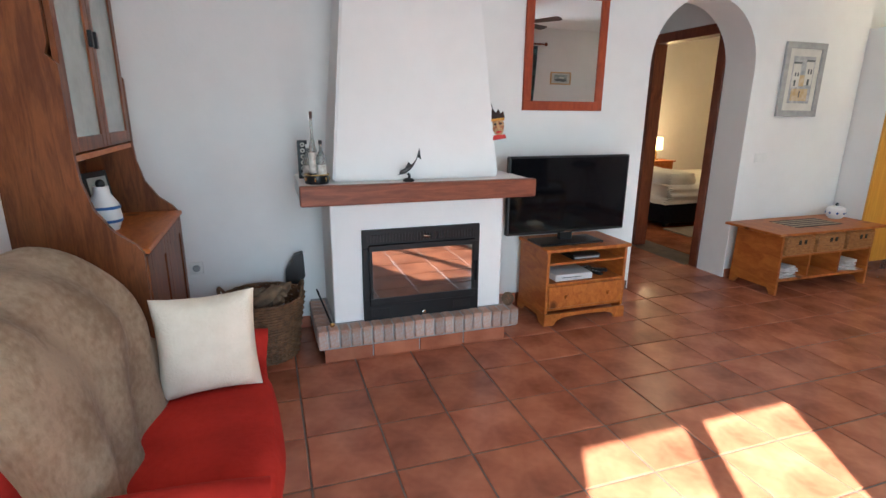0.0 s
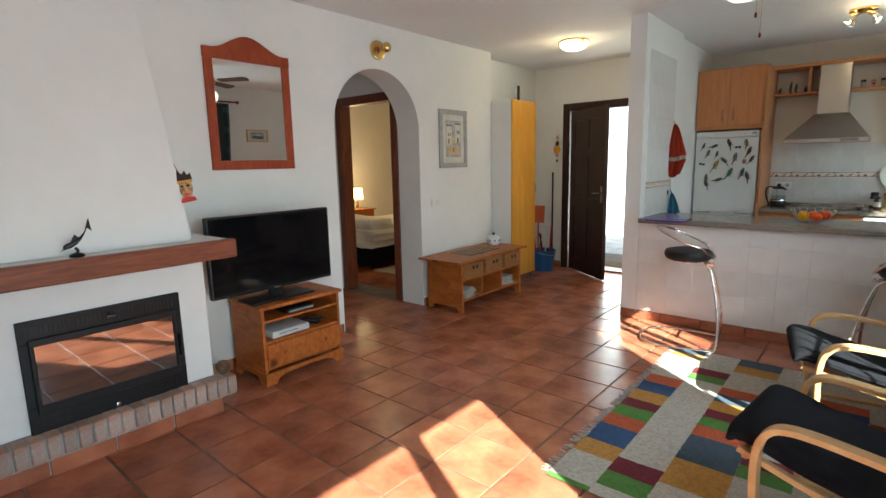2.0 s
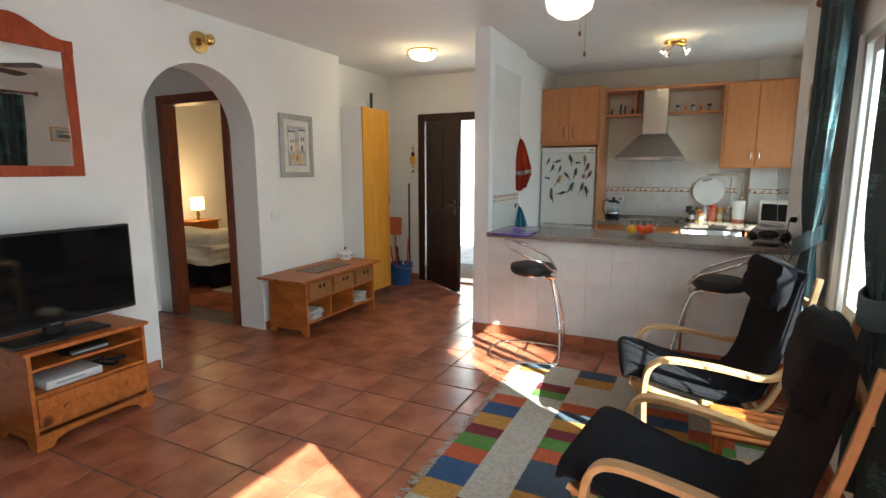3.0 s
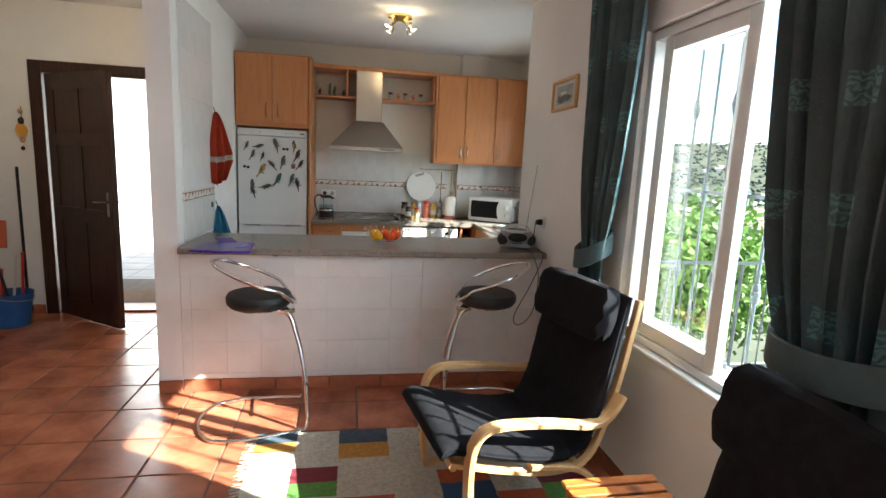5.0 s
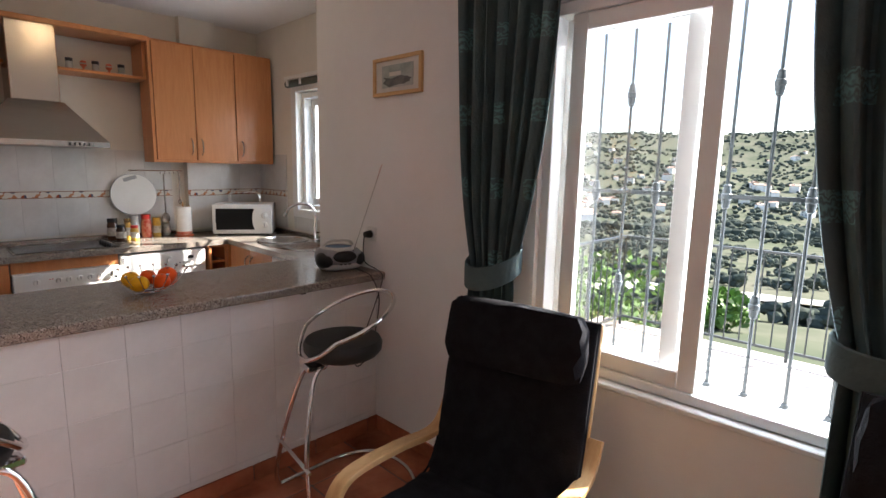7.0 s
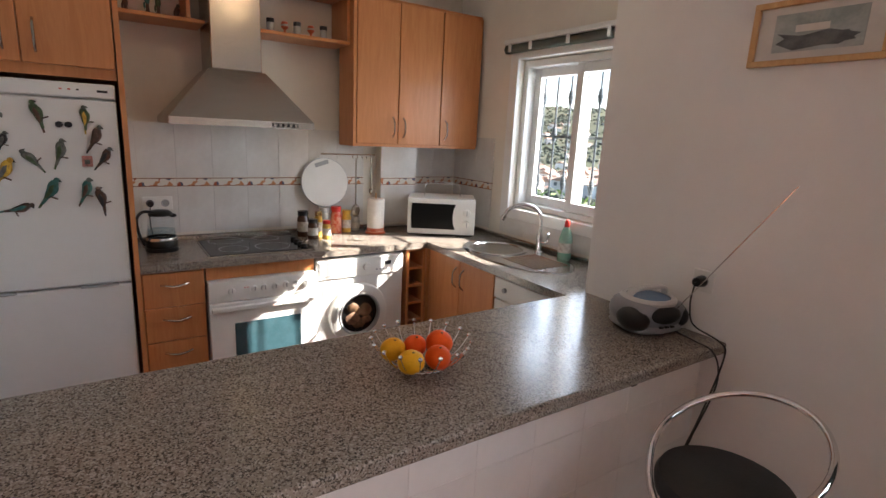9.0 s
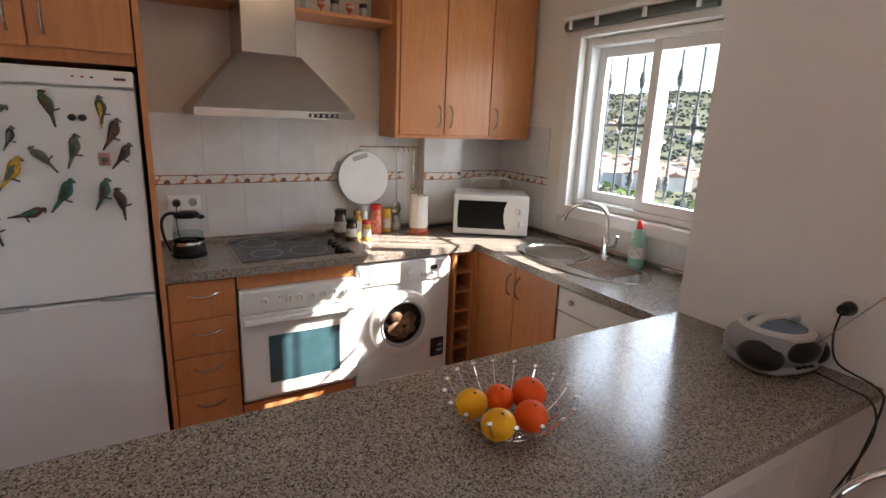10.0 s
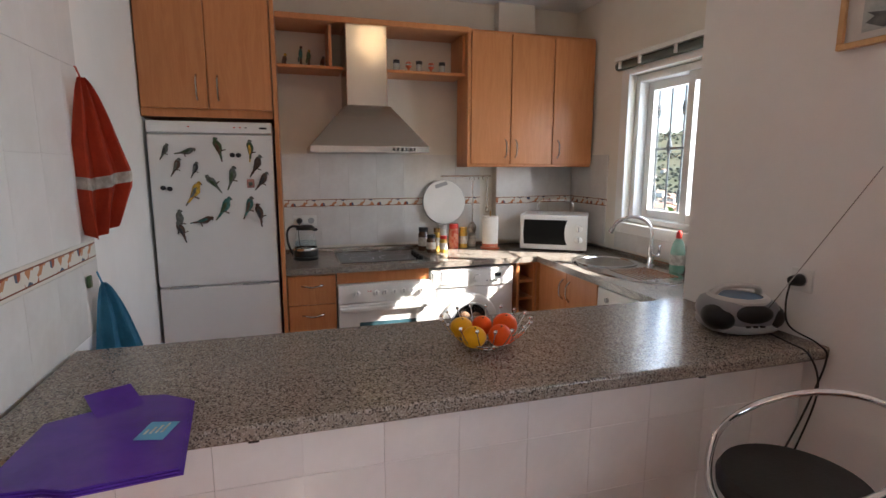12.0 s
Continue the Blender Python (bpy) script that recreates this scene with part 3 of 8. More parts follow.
def stove():
    s = thing("fireplace_insert", "black cast-iron fireplace insert with a glass door", "fireplace insert", (1.875, 3.26, 0.20))
    w, h = 0.74, 0.565
    part("body", box(-w / 2 + 0.02, w / 2 - 0.02, 0.012, 0.35, 0.01, h - 0.01), M_IRON, s)
    part("frame", boxes([(-w / 2, w / 2, -0.012, 0.012, 0, 0.135), (-w / 2, w / 2, -0.012, 0.012, h - 0.11, h), (-w / 2, -w / 2 + 0.045, -0.0115, 0.012, 0.135, h - 0.11), (w / 2 - 0.045, w / 2, -0.0115, 0.012, 0.135, h - 0.11)], 0.003), M_IRON, s)
    part("door", boxes([(-0.335, 0.335, -0.03, -0.013, 0.10, 0.145), (-0.335, 0.335, -0.03, -0.013, 0.44, 0.475), (-0.335, -0.315, -0.0295, -0.013, 0.145, 0.44), (0.315, 0.335, -0.0295, -0.013, 0.145, 0.44)], 0.003), M_IRON, s)
    part("door_glass", box(-0.315, 0.315, -0.024, -0.018, 0.145, 0.44), M_SOOT, s, "smoky reflecting stove glass")
    for i in range(9):
        for x0 in (-0.325, 0.20):
            part("vent_slot", box(x0 + i * 0.0135, x0 + i * 0.0135 + 0.007, -0.0165, -0.0125, 0.028, 0.075), M_BLACK, s)
    for i in range(36):
        part("vent_slot", box(-0.34 + i * 0.019, -0.34 + i * 0.019 + 0.008, -0.0165, -0.0125, h - 0.075, h - 0.03), M_BLACK, s)
    part("damper_knob", tube(smooth_path([(0.04, -0.013, h - 0.05), (0.03, -0.045, h - 0.05), (-0.01, -0.05, h - 0.045)], 4), 0.008), M_STEEL, s, smooth=True)
    part("knob", lathe([(0, 0), (0.012, 0), (0.012, 0.02), (0, 0.024)], 12, (0.0, -0.0125, 0.03), tilt=Matrix.Rotation(radians(90), 4, "X")), M_STEEL, s, smooth=True)
    part("door_handle", boxes([(0.338, 0.352, -0.045, -0.012, 0.2, 0.33)], 0.004), M_IRON, s)


M_SOOT = mat("smoky_stove_glass", (0.02, 0.018, 0.016), 0.04, spec=1.0, col2=(0.05, 0.045, 0.04), scale=4)
M_SOOT.node_tree.nodes["Principled BSDF"].inputs["IOR"].default_value = 2.2
stove()


# ---- dresser, sofa ----
def dresser():
    d = thing("dresser", "tall knotty pine dresser with glazed upper doors", "dresser", (0.2, 2.37, 0))
    L = 0.83
    side = [(0.0, 0.0), (0.38, 0.0), (0.38, 0.94), (0.36, 0.97), (0.30, 1.02), (0.25, 1.10), (0.225, 1.20), (0.22, 1.27), (0.22, 1.57), (0.19, 1.60), (0.20, 1.63), (0.20, 2.10), (0.0, 2.10)]
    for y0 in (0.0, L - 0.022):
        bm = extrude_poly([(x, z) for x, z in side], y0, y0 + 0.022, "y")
        part("side_panel", bm, M_PINEV_SHADED, d)
    part("back", box(0.002, 0.014, 0.024, L - 0.024, 0.02, 2.08), M_PINEV_SHADED, d)
    part("worktop", box(0.016, 0.395, 0.024, L - 0.024, 0.93, 0.95, 0.004), M_PINE, d)
    part("shelf", box(0.016, 0.215, 0.024, L - 0.024, 1.262, 1.282), M_PINE, d)
    part("top", box(0.0, 0.235, -0.02, L + 0.02, 2.102, 2.13, 0.008), M_PINE, d)
    part("plinth", box(0.03, 0.36, 0.024, L - 0.024, 0.0, 0.08), M_PINEV_SHADED, d)
    for i in range(2):
        y0 = 0.026 + i * (L - 0.052) / 2
        y1 = y0 + (L - 0.056) / 2
        fr = part("lower_door", boxes([(0.365, 0.385, y0, y0 + 0.06, 0.09, 0.92), (0.365, 0.385, y1 - 0.06, y1, 0.09, 0.92), (0.365, 0.385, y0 + 0.06, y1 - 0.06, 0.09, 0.16), (0.365, 0.385, y0 + 0.06, y1 - 0.06, 0.85, 0.92), (0.368, 0.378, y0 + 0.06, y1 - 0.06, 0.16, 0.85)], 0.002), M_PINEV_SHADED, d)
        yk = y1 - 0.03 if i == 0 else y0 + 0.03
        part("handle", tube(smooth_path([(0.386, yk, 0.60), (0.41, yk, 0.59), (0.41, yk, 0.53), (0.386, yk, 0.52)], 3), 0.005), M_BRASS, fr, smooth=True)
        up = part("glazed_door", boxes([(0.200, 0.218, y0, y0 + 0.05, 1.29, 2.09), (0.200, 0.218, y1 - 0.05, y1, 1.29, 2.09), (0.200, 0.218, y0 + 0.05, y1 - 0.05, 1.29, 1.34), (0.200, 0.218, y0 + 0.05, y1 - 0.05, 2.03, 2.09)], 0.002), M_PINEV_SHADED, d)
        part("glass_pane", box(0.207, 0.211, y0 + 0.05, y1 - 0.05, 1.34, 2.03), M_PANE, up)
        part("latch", box(0.218, 0.232, yk - 0.012, yk + 0.012, 1.66, 1.72, 0.002), M_IRON, up)
    for z in (1.52, 1.78):
        part("inner_shelf", box(0.016, 0.19, 0.024, L - 0.019, z, z + 0.016), M_PINE, d)


M_PANE = mat("old_glass_pane", (0.32, 0.36, 0.34), 0.06, spec=0.8, col2=(0.24, 0.28, 0.27), scale=4)
dresser()


def sofa():
    s = thing("sofa", "small red slipcovered sofa with rolled arms beside the dresser", "sofa", (0.2, 1.42, 0))
    part("base", box(0.02, 0.76, 0.03, 1.0, 0.04, 0.30, 0.03, 3), M_RED, s, smooth=True)
    part("seat_cushion", blob(0.37, 0.41, 0.10, (0.435, 0.50, 0.37), 4, 0.02, 3, square=0.72), M_RED, s, smooth=True)
    for y, nm in ((0.055, "arm"), (0.975, "arm")):
        prof = [(0.075 * math.cos(a), 0.085 * math.sin(a)) for a in [2 * math.pi * k / 18 for k in range(18)]]
        part(nm, sweep(smooth_path([(0.06, y, 0.52), (0.3, y, 0.53), (0.6, y, 0.52), (0.76, y, 0.50)], 4), prof, (0, 1, 0)), M_RED, s, smooth=True)
        part("arm_front", box(0.1, 0.755, y - 0.05, y + 0.05, 0.05, 0.5, 0.03, 2), M_RED, s, smooth=True)
    part("back", box(0.02, 0.26, 0.05, 0.98, 0.25, 0.9, 0.06, 3), M_RED, s, smooth=True)


sofa()


def throw():
    """Fleece thrown over the sofa back: a draped sheet with folds."""
    t = thing("throw", "beige fleece throw draped over the back of the red sofa", "throw", (0.2, 1.42, 0))
    bm = bmesh.new()
    rows, cols = 44, 46
    grid = []
    for i in range(rows + 1):
        u = i / rows
        y = -0.12 + 1.12 * u
        endf = max(0.0, (u - 0.62) / 0.38)
        top = 1.06 - 0.40 * endf ** 2.2 - 0.05 * (1 - u) ** 2
        line = []
        pts = [(0.03, 0.30), (0.03, top - 0.10), (0.10, top - 0.01), (0.20, top), (0.30, top - 0.05), (0.37, top - 0.20), (0.40, 0.62), (0.42, 0.46), (0.50 - 0.06 * u, 0.44)]
        sp = smooth_path([(x, 0, z) for x, z in pts], 6)
        for j in range(cols + 1):
            k = j / cols * (len(sp) - 1)
            a = sp[int(k)].lerp(sp[min(int(k) + 1, len(sp) - 1)], k - int(k))
            f = noise.noise(Vector((a.x * 5, y * 7, a.z * 3 + 2))) * 0.02 + 0.012 * math.sin(y * 24 + a.z * 5 + 3 * noise.noise(Vector((y * 3, a.z * 3, 1))))
            line.append(bm.verts.new((max(a.x + f, 0.004), y + 0.3 * f, a.z + 0.5 * f)))
        grid.append(line)
    for i in range(rows):
        for j in range(cols):
            bm.faces.new((grid[i][j], grid[i + 1][j], grid[i + 1][j + 1], grid[i][j + 1]))
    bmesh.ops.solidify(bm, geom=bm.faces[:], thickness=0.012)
    part("cloth", bm, M_THROW, t, smooth=True)


throw()


def pillow(name, label, mat_, place, size, rot):
    p = thing(name, label, "cushion", place)
    p.rotation_euler = [radians(a) for a in rot]
    bm = bmesh.new()
    n = 18
    top, bot = [], []
    for i in range(n + 1):
        r1, r2 = [], []
        for j in range(n + 1):
            u, v = i / n * 2 - 1, j / n * 2 - 1
            edge = 1 - 0.07 * (1 - abs(v) ** 2) * abs(u) ** 3
            edge2 = 1 - 0.07 * (1 - abs(u) ** 2) * abs(v) ** 3
            h = ((1 - u ** 4) * (1 - v ** 4)) ** 0.6 * size[2] / 2 + 0.004
            w = 0.006 * noise.noise(Vector((u * 2, v * 2, 4)))
            x, y = u * size[0] / 2 * edge, v * size[1] / 2 * edge2
            r1.append(bm.verts.new((x, y, h + w)))
            r2.append(bm.verts.new((x, y, -h + w)))
        top.append(r1)
        bot.append(r2)
    for i in range(n):
        for j in range(n):
            bm.faces.new((top[i][j], top[i + 1][j], top[i + 1][j + 1], top[i][j + 1]))
            bm.faces.new((bot[i][j], bot[i][j + 1], bot[i + 1][j + 1], bot[i + 1][j]))
    for i in range(n):
        bm.faces.new((top[i][0], bot[i][0], bot[i + 1][0], top[i + 1][0]))
        bm.faces.new((top[i][n], top[i + 1][n], bot[i + 1][n], bot[i][n]))
        bm.faces.new((top[0][i], top[0][i + 1], bot[0][i + 1], bot[0][i]))
        bm.faces.new((top[n][i], bot[n][i], bot[n][i + 1], top[n][i + 1]))
    part("cover", bm, mat_, p, smooth=True)
    return p


pillow("cushion", "square cream linen cushion leaning on the sofa arm", M_CREAM, (0.775, 2.20, 0.64), (0.335, 0.36, 0.13), (82, 0, 6))


# ---- tv corner ----
def tv_stand():
    s = thing("tv_stand", "honey pine television stand with one drawer and open shelves", "tv stand", (3.075, 3.47, 0))
    w, d = 0.64, 0.40
    part("top", box(-w / 2 - 0.02, w / 2 + 0.02, -d / 2 - 0.02, d / 2, 0.525, 0.55, 0.007, 2), M_PINE, s)
    for x in (-w / 2, w / 2 - 0.02):
        part("side_panel", box(x, x + 0.02, -d / 2, d / 2 - 0.002, 0.085, 0.523), M_PINE, s)
    part("back", box(-w / 2 + 0.02, w / 2 - 0.02, d / 2 - 0.012, d / 2 - 0.002, 0.1, 0.523), M_PINE, s)
    part("shelf", box(-w / 2 + 0.02, w / 2 - 0.02, -d / 2 + 0.01, d / 2 - 0.014, 0.43, 0.445), M_PINE, s)
    part("shelf", box(-w / 2 + 0.02, w / 2 - 0.02, -d / 2 + 0.005, d / 2 - 0.014, 0.285, 0.302), M_PINE, s)
    part("bottom", box(-w / 2 + 0.02, w / 2 - 0.02, -d / 2 + 0.01, d / 2 - 0.014, 0.10, 0.12), M_PINE, s)
    dr = part("drawer", box(-w / 2 + 0.022, w / 2 - 0.022, -d / 2 - 0.012, -d / 2 + 0.008, 0.125, 0.282, 0.005), M_PINE, s)
    for x in (-0.17, 0.17):
        part("knob", lathe([(0.006, 0), (0.008, 0.012), (0.017, 0.02), (0.016, 0.03), (0, 0.033)], 14, (x, -d / 2 - 0.012, 0.205), tilt=Matrix.Rotation(radians(90), 4, "X")), M_PINE, dr, smooth=True)
    foot = [(-w / 2 - 0.01, 0), (-w / 2 + 0.07, 0), (-w / 2 + 0.09, 0.035), (-w / 2 + 0.15, 0.055), (0, 0.06), (w / 2 - 0.15, 0.055), (w / 2 - 0.09, 0.035), (w / 2 - 0.07, 0), (w / 2 + 0.01, 0), (w / 2 + 0.005, 0.084), (-w / 2 - 0.005, 0.084)]
    part("plinth", extrude_poly(foot, -d / 2 - 0.018, -d / 2 + 0.004, "y"), M_PINE, s)
    side = [(-d / 2 + 0.004, 0), (-d / 2 + 0.06, 0), (-d / 2 + 0.1, 0.05), (d / 2 - 0.1, 0.05), (d / 2 - 0.06, 0), (d / 2, 0), (d / 2, 0.084), (-d / 2 + 0.004, 0.084)]
    for x in (-w / 2 - 0.005, w / 2 - 0.015):
        part("plinth", extrude_poly(side, x, x + 0.02, "x"), M_PINE, s)


tv_stand()


def television():
    t = thing("television", "large black flat-screen television on a pine stand", "television", (2.985, 3.44, 0.55))
    w = 0.94
    part("housing", box(-w / 2, w / 2, -0.02, 0.025, 0.07, 0.605, 0.008, 2), M_BLACK, t)
    part("screen", box(-w / 2 + 0.014, w / 2 - 0.014, -0.0225, -0.018, 0.09, 0.592), M_SCREEN, t)
    part("neck", box(-0.05, 0.05, -0.01, 0.03, 0.015, 0.1, 0.004), M_BLACK, t)
    part("foot", box(-0.25, 0.25, -0.11, 0.10, 0.0, 0.016, 0.007, 2), M_BLACK, t)
    part("logo", box(-0.03, 0.03, -0.0235, -0.021, 0.074, 0.082), M_STEEL, t)


television()


def coffee_table():
    t = thing("coffee_table", "honey pine coffee table with three wicker drawers and open shelves", "coffee table", (5.40, 3.46, 0))
    L, D, H = 1.07, 0.45, 0.53
    part("top", box(-L / 2 - 0.10, L / 2 + 0.08, -D / 2 - 0.04, D / 2 + 0.04, H - 0.022, H, 0.007, 2), M_PINE, t)
    prof = [(-D / 2, 0), (-D / 2 + 0.05, 0), (-D / 2 + 0.08, 0.05), (D / 2 - 0.08, 0.05), (D / 2 - 0.05, 0), (D / 2, 0), (D / 2 - 0.012, H - 0.024), (-D / 2 + 0.012, H - 0.024)]
    for x in (-L / 2, L / 2 - 0.022):
        part("end_panel", extrude_poly(prof, x, x + 0.022, "x"), M_PINE, t)
    for x in (-L / 6, L / 6):
        part("divider", box(x - 0.009, x + 0.009, -D / 2 + 0.02, D / 2 - 0.02, 0.13, H - 0.024), M_PINE, t)
    part("bottom_shelf", box(-L / 2 + 0.022, L / 2 - 0.022, -D / 2 + 0.015, D / 2 - 0.02, 0.11, 0.13), M_PINE, t)
    part("middle_shelf", box(-L / 2 + 0.022, L / 2 - 0.022, -D / 2 + 0.015, D / 2 - 0.02, 0.315, 0.33), M_PINE, t)
    for i in range(3):
        x0 = -L / 2 + 0.03 + i * (L / 3 - 0.002)
        bx = part("wicker_drawer", box(x0 + 0.012, x0 + L / 3 - 0.03, -D / 2 + 0.006, D / 2 - 0.06, 0.333, 0.485, 0.012, 2), M_WICKER, t, "pale woven wicker drawer")
        for k in range(7):
            z = 0.343 + k * 0.021
            part("weave", tube([(x0 + 0.014, -D / 2 + 0.004, z), (x0 + L / 3 - 0.032, -D / 2 + 0.004, z)], 0.006, 6), M_WICKER, bx)
        for dx in (0.14, 0.20):
            part("grip_hole", box(x0 + dx, x0 + dx + 0.025, -D / 2 - 0.004, -D / 2 + 0.002, 0.42, 0.455), M_BLACK, bx)


M_WICKER = mat("golden_wicker", (0.42, 0.19, 0.06), 0.6, col2=(0.26, 0.10, 0.03), scale=40, bump=0.6, bscale=140)
coffee_table()


def wardrobe():
    w = thing("wardrobe", "tall narrow white cupboard with a yellow-stained wooden door", "wardrobe", (6.36, 3.71, 0))
    part("carcass", box(-0.24, 0.28, -0.225, 0.255, 0.10, 2.17, 0.002), M_WHITE, w)
    part("door", box(-0.24, 0.28, -0.248, -0.2265, 0.105, 2.165, 0.002), M_YELLOW, w, "yellow-stained birch door")
    for x in (-0.20, 0.24):
        for y in (-0.21, 0.21):
            part("leg", lathe([(0.022, 0), (0.022, 0.01), (0.017, 0.012), (0.017, 0.1)], 12, (x, y, 0)), M_STEEL, w, smooth=True)
    part("handle", tube(smooth_path([(0.24, -0.249, 1.2), (0.24, -0.27, 1.19), (0.24, -0.27, 1.11), (0.24, -0.249, 1.10)], 3), 0.005), M_STEEL, w, smooth=True)


wardrobe()


def mirror():
    m = thing("mirror", "wall mirror in a glossy red-brown frame with an arched top", "mirror", (3.075, 3.75, 1.45))
    w, h = 0.65, 0.82
    def top(x):
        u = abs(x) / (w / 2)
        return h + 0.10 * (0.5 + 0.5 * math.cos(math.pi * min(u / 0.85, 1)))
    outer = [(-w / 2, 0), (w / 2, 0)] + [(w / 2 - w * i / 24, top(w / 2 - w * i / 24)) for i in range(25)]
    part("bottom_rail", box(-w / 2, w / 2, -0.026, -0.001, 0, 0.065, 0.004), M_MIRWOOD, m)
    for x in (-w / 2, w / 2 - 0.06):
        part("stile", box(x, x + 0.06, -0.026, -0.001, 0.065, h - 0.07, 0.004), M_MIRWOOD, m)
    rail = [(-w / 2, h - 0.07), (w / 2, h - 0.07)] + [(w / 2 - w * i / 24, top(w / 2 - w * i / 24)) for i in range(25)]
    part("top_rail", extrude_poly(rail, -0.027, -0.001, "y"), M_MIRWOOD, m)
    part("glass", box(-w / 2 + 0.055, w / 2 - 0.055, -0.014, -0.008, 0.06, h - 0.065), M_MIRROR, m, "mirror glass")


mirror()


# ---- armchairs ----
def armchair(place, turn, label):
    c = thing("armchair", label, "armchair", place, turn, "bentwood armchairs")
    arm = smooth_path([(0, 0.335, 0.025), (0, 0.352, 0.20), (0, 0.355, 0.40), (0, 0.325, 0.50), (0, 0.245, 0.532), (0, 0.05, 0.515), (0, -0.12, 0.485), (0, -0.20, 0.51), (0, -0.255, 0.60)], 6)
    seat = smooth_path([(0, 0.42, 0.38), (0, 0.20, 0.31), (0, 0.0, 0.27), (0, -0.14, 0.30), (0, -0.215, 0.46), (0, -0.27, 0.70), (0, -0.32, 1.0)], 6)
    runner = smooth_path([(0, 0.345, 0.016), (0, 0.2, 0.014), (0, -0.2, 0.014), (0, -0.34, 0.016)], 4)
    rear = smooth_path([(0, 0.10, 0.315), (0, -0.10, 0.27), (0, -0.22, 0.16), (0, -0.30, 0.03)], 5)
    for s in (-1, 1):
        for nm, path, x, w, th in (("armrest", arm, 0.305, 0.055, 0.024), ("seat_rail", seat, 0.268, 0.03, 0.024), ("runner", runner, 0.305, 0.05, 0.02), ("rear_leg", rear, 0.272, 0.05, 0.022)):
            part(nm, sweep([(s * x, p.y, p.z) for p in path], rect(w, th, 0.003), (1, 0, 0)), M_BIRCH, c, smooth=True)
        for z in (0.12, 0.2):
            part("bolt", lathe([(0.006, 0), (0.006, 0.003), (0, 0.004)], 8, (s * 0.305, 0.366, z), tilt=Matrix.Rotation(radians(-90), 4, "X")), M_STEEL, c)
    for y, z in ((0.40, 0.36), (-0.12, 0.265), (-0.305, 0.86)):
        part("cross_rail", box(-0.268, 0.268, y - 0.01, y + 0.01, z - 0.02, z + 0.02, 0.003), M_BIRCH, c)
    c.scale = (1.0, 1.10, 0.98)
    # padded seat and back: one long pad with seams
    line = smooth_path([(0, 0.455, 0.41), (0, 0.40, 0.435), (0, 0.20, 0.375), (0, 0.02, 0.34), (0, -0.10, 0.36), (0, -0.165, 0.50), (0, -0.22, 0.76), (0, -0.265, 1.02)], 7)
    bm = bmesh.new()
    rows = []
    n = len(line)
    for i, p in enumerate(line):
        t = (line[min(i + 1, n - 1)] - line[max(i - 1, 0)]).normalized()
        nn = Vector((1, 0, 0)).cross(t)
        if nn.z < 0 and i < n * 0.6:
            nn = -nn
        if i and nn.dot(prev) < 0:
            nn = -nn
        prev = nn
        k = i / (n - 1)
        w = 0.290 - 0.02 * (abs(k - 0.55) < 0.02)
        th = 0.040 * min(1, 6 * k + 0.4, 6 * (1 - k) + 0.5) - 0.010 * math.exp(-((k - 0.54) / 0.02) ** 2)
        ring = []
        m = 26
        for j in range(m):
            a = 2 * math.pi * j / m
            ca, sa = math.cos(a), math.sin(a)
            x = w * (abs(ca) ** 0.32) * (1 if ca > 0 else -1)
            q = th * (abs(sa) ** 0.6) * (1 if sa > 0 else -1) * (1 - 0.18 * (x / w) ** 2)
            q += 0.006 * noise.noise(Vector((x * 9, i * 0.5, 3)))
            ring.append(bm.verts.new(p + Vector((x, 0, 0)) + nn * q))
        rows.append(ring)
    for a, b in zip(rows, rows[1:]):
        for j in range(26):
            bm.faces.new((a[j], a[(j + 1) % 26], b[(j + 1) % 26], b[j]))
    bm.faces.new(rows[0])
    bm.faces.new(rows[-1])
    cu = part("seat_pad", bm, M_BLACKCLOTH, c, "black canvas seat and back pad", True)
    hp = blob(0.278, 0.046, 0.125, (0, 0, 0), 3, 0.03, 5, square=0.78)
    move(hp, Matrix.Translation((0, -0.195, 0.93)) @ Matrix.Rotation(radians(11), 4, "X"))
    part("head_pad", hp, M_BLACKCLOTH, c, "black canvas head cushion", True)
    for s in (-1, 1):
        part("piping", tube([(p.x + s * 0.289, p.y, p.z) for p in line[2:]], 0.005, 6), M_BLACKCLOTH, c)
    return c


armchair((3.35, 0.06, 0.0), -7, "bentwood birch armchair with black canvas pad, on the striped rug")
armchair((4.54, 0.04, 0.0), 9, "bentwood birch armchair with black canvas pad, near the breakfast bar")


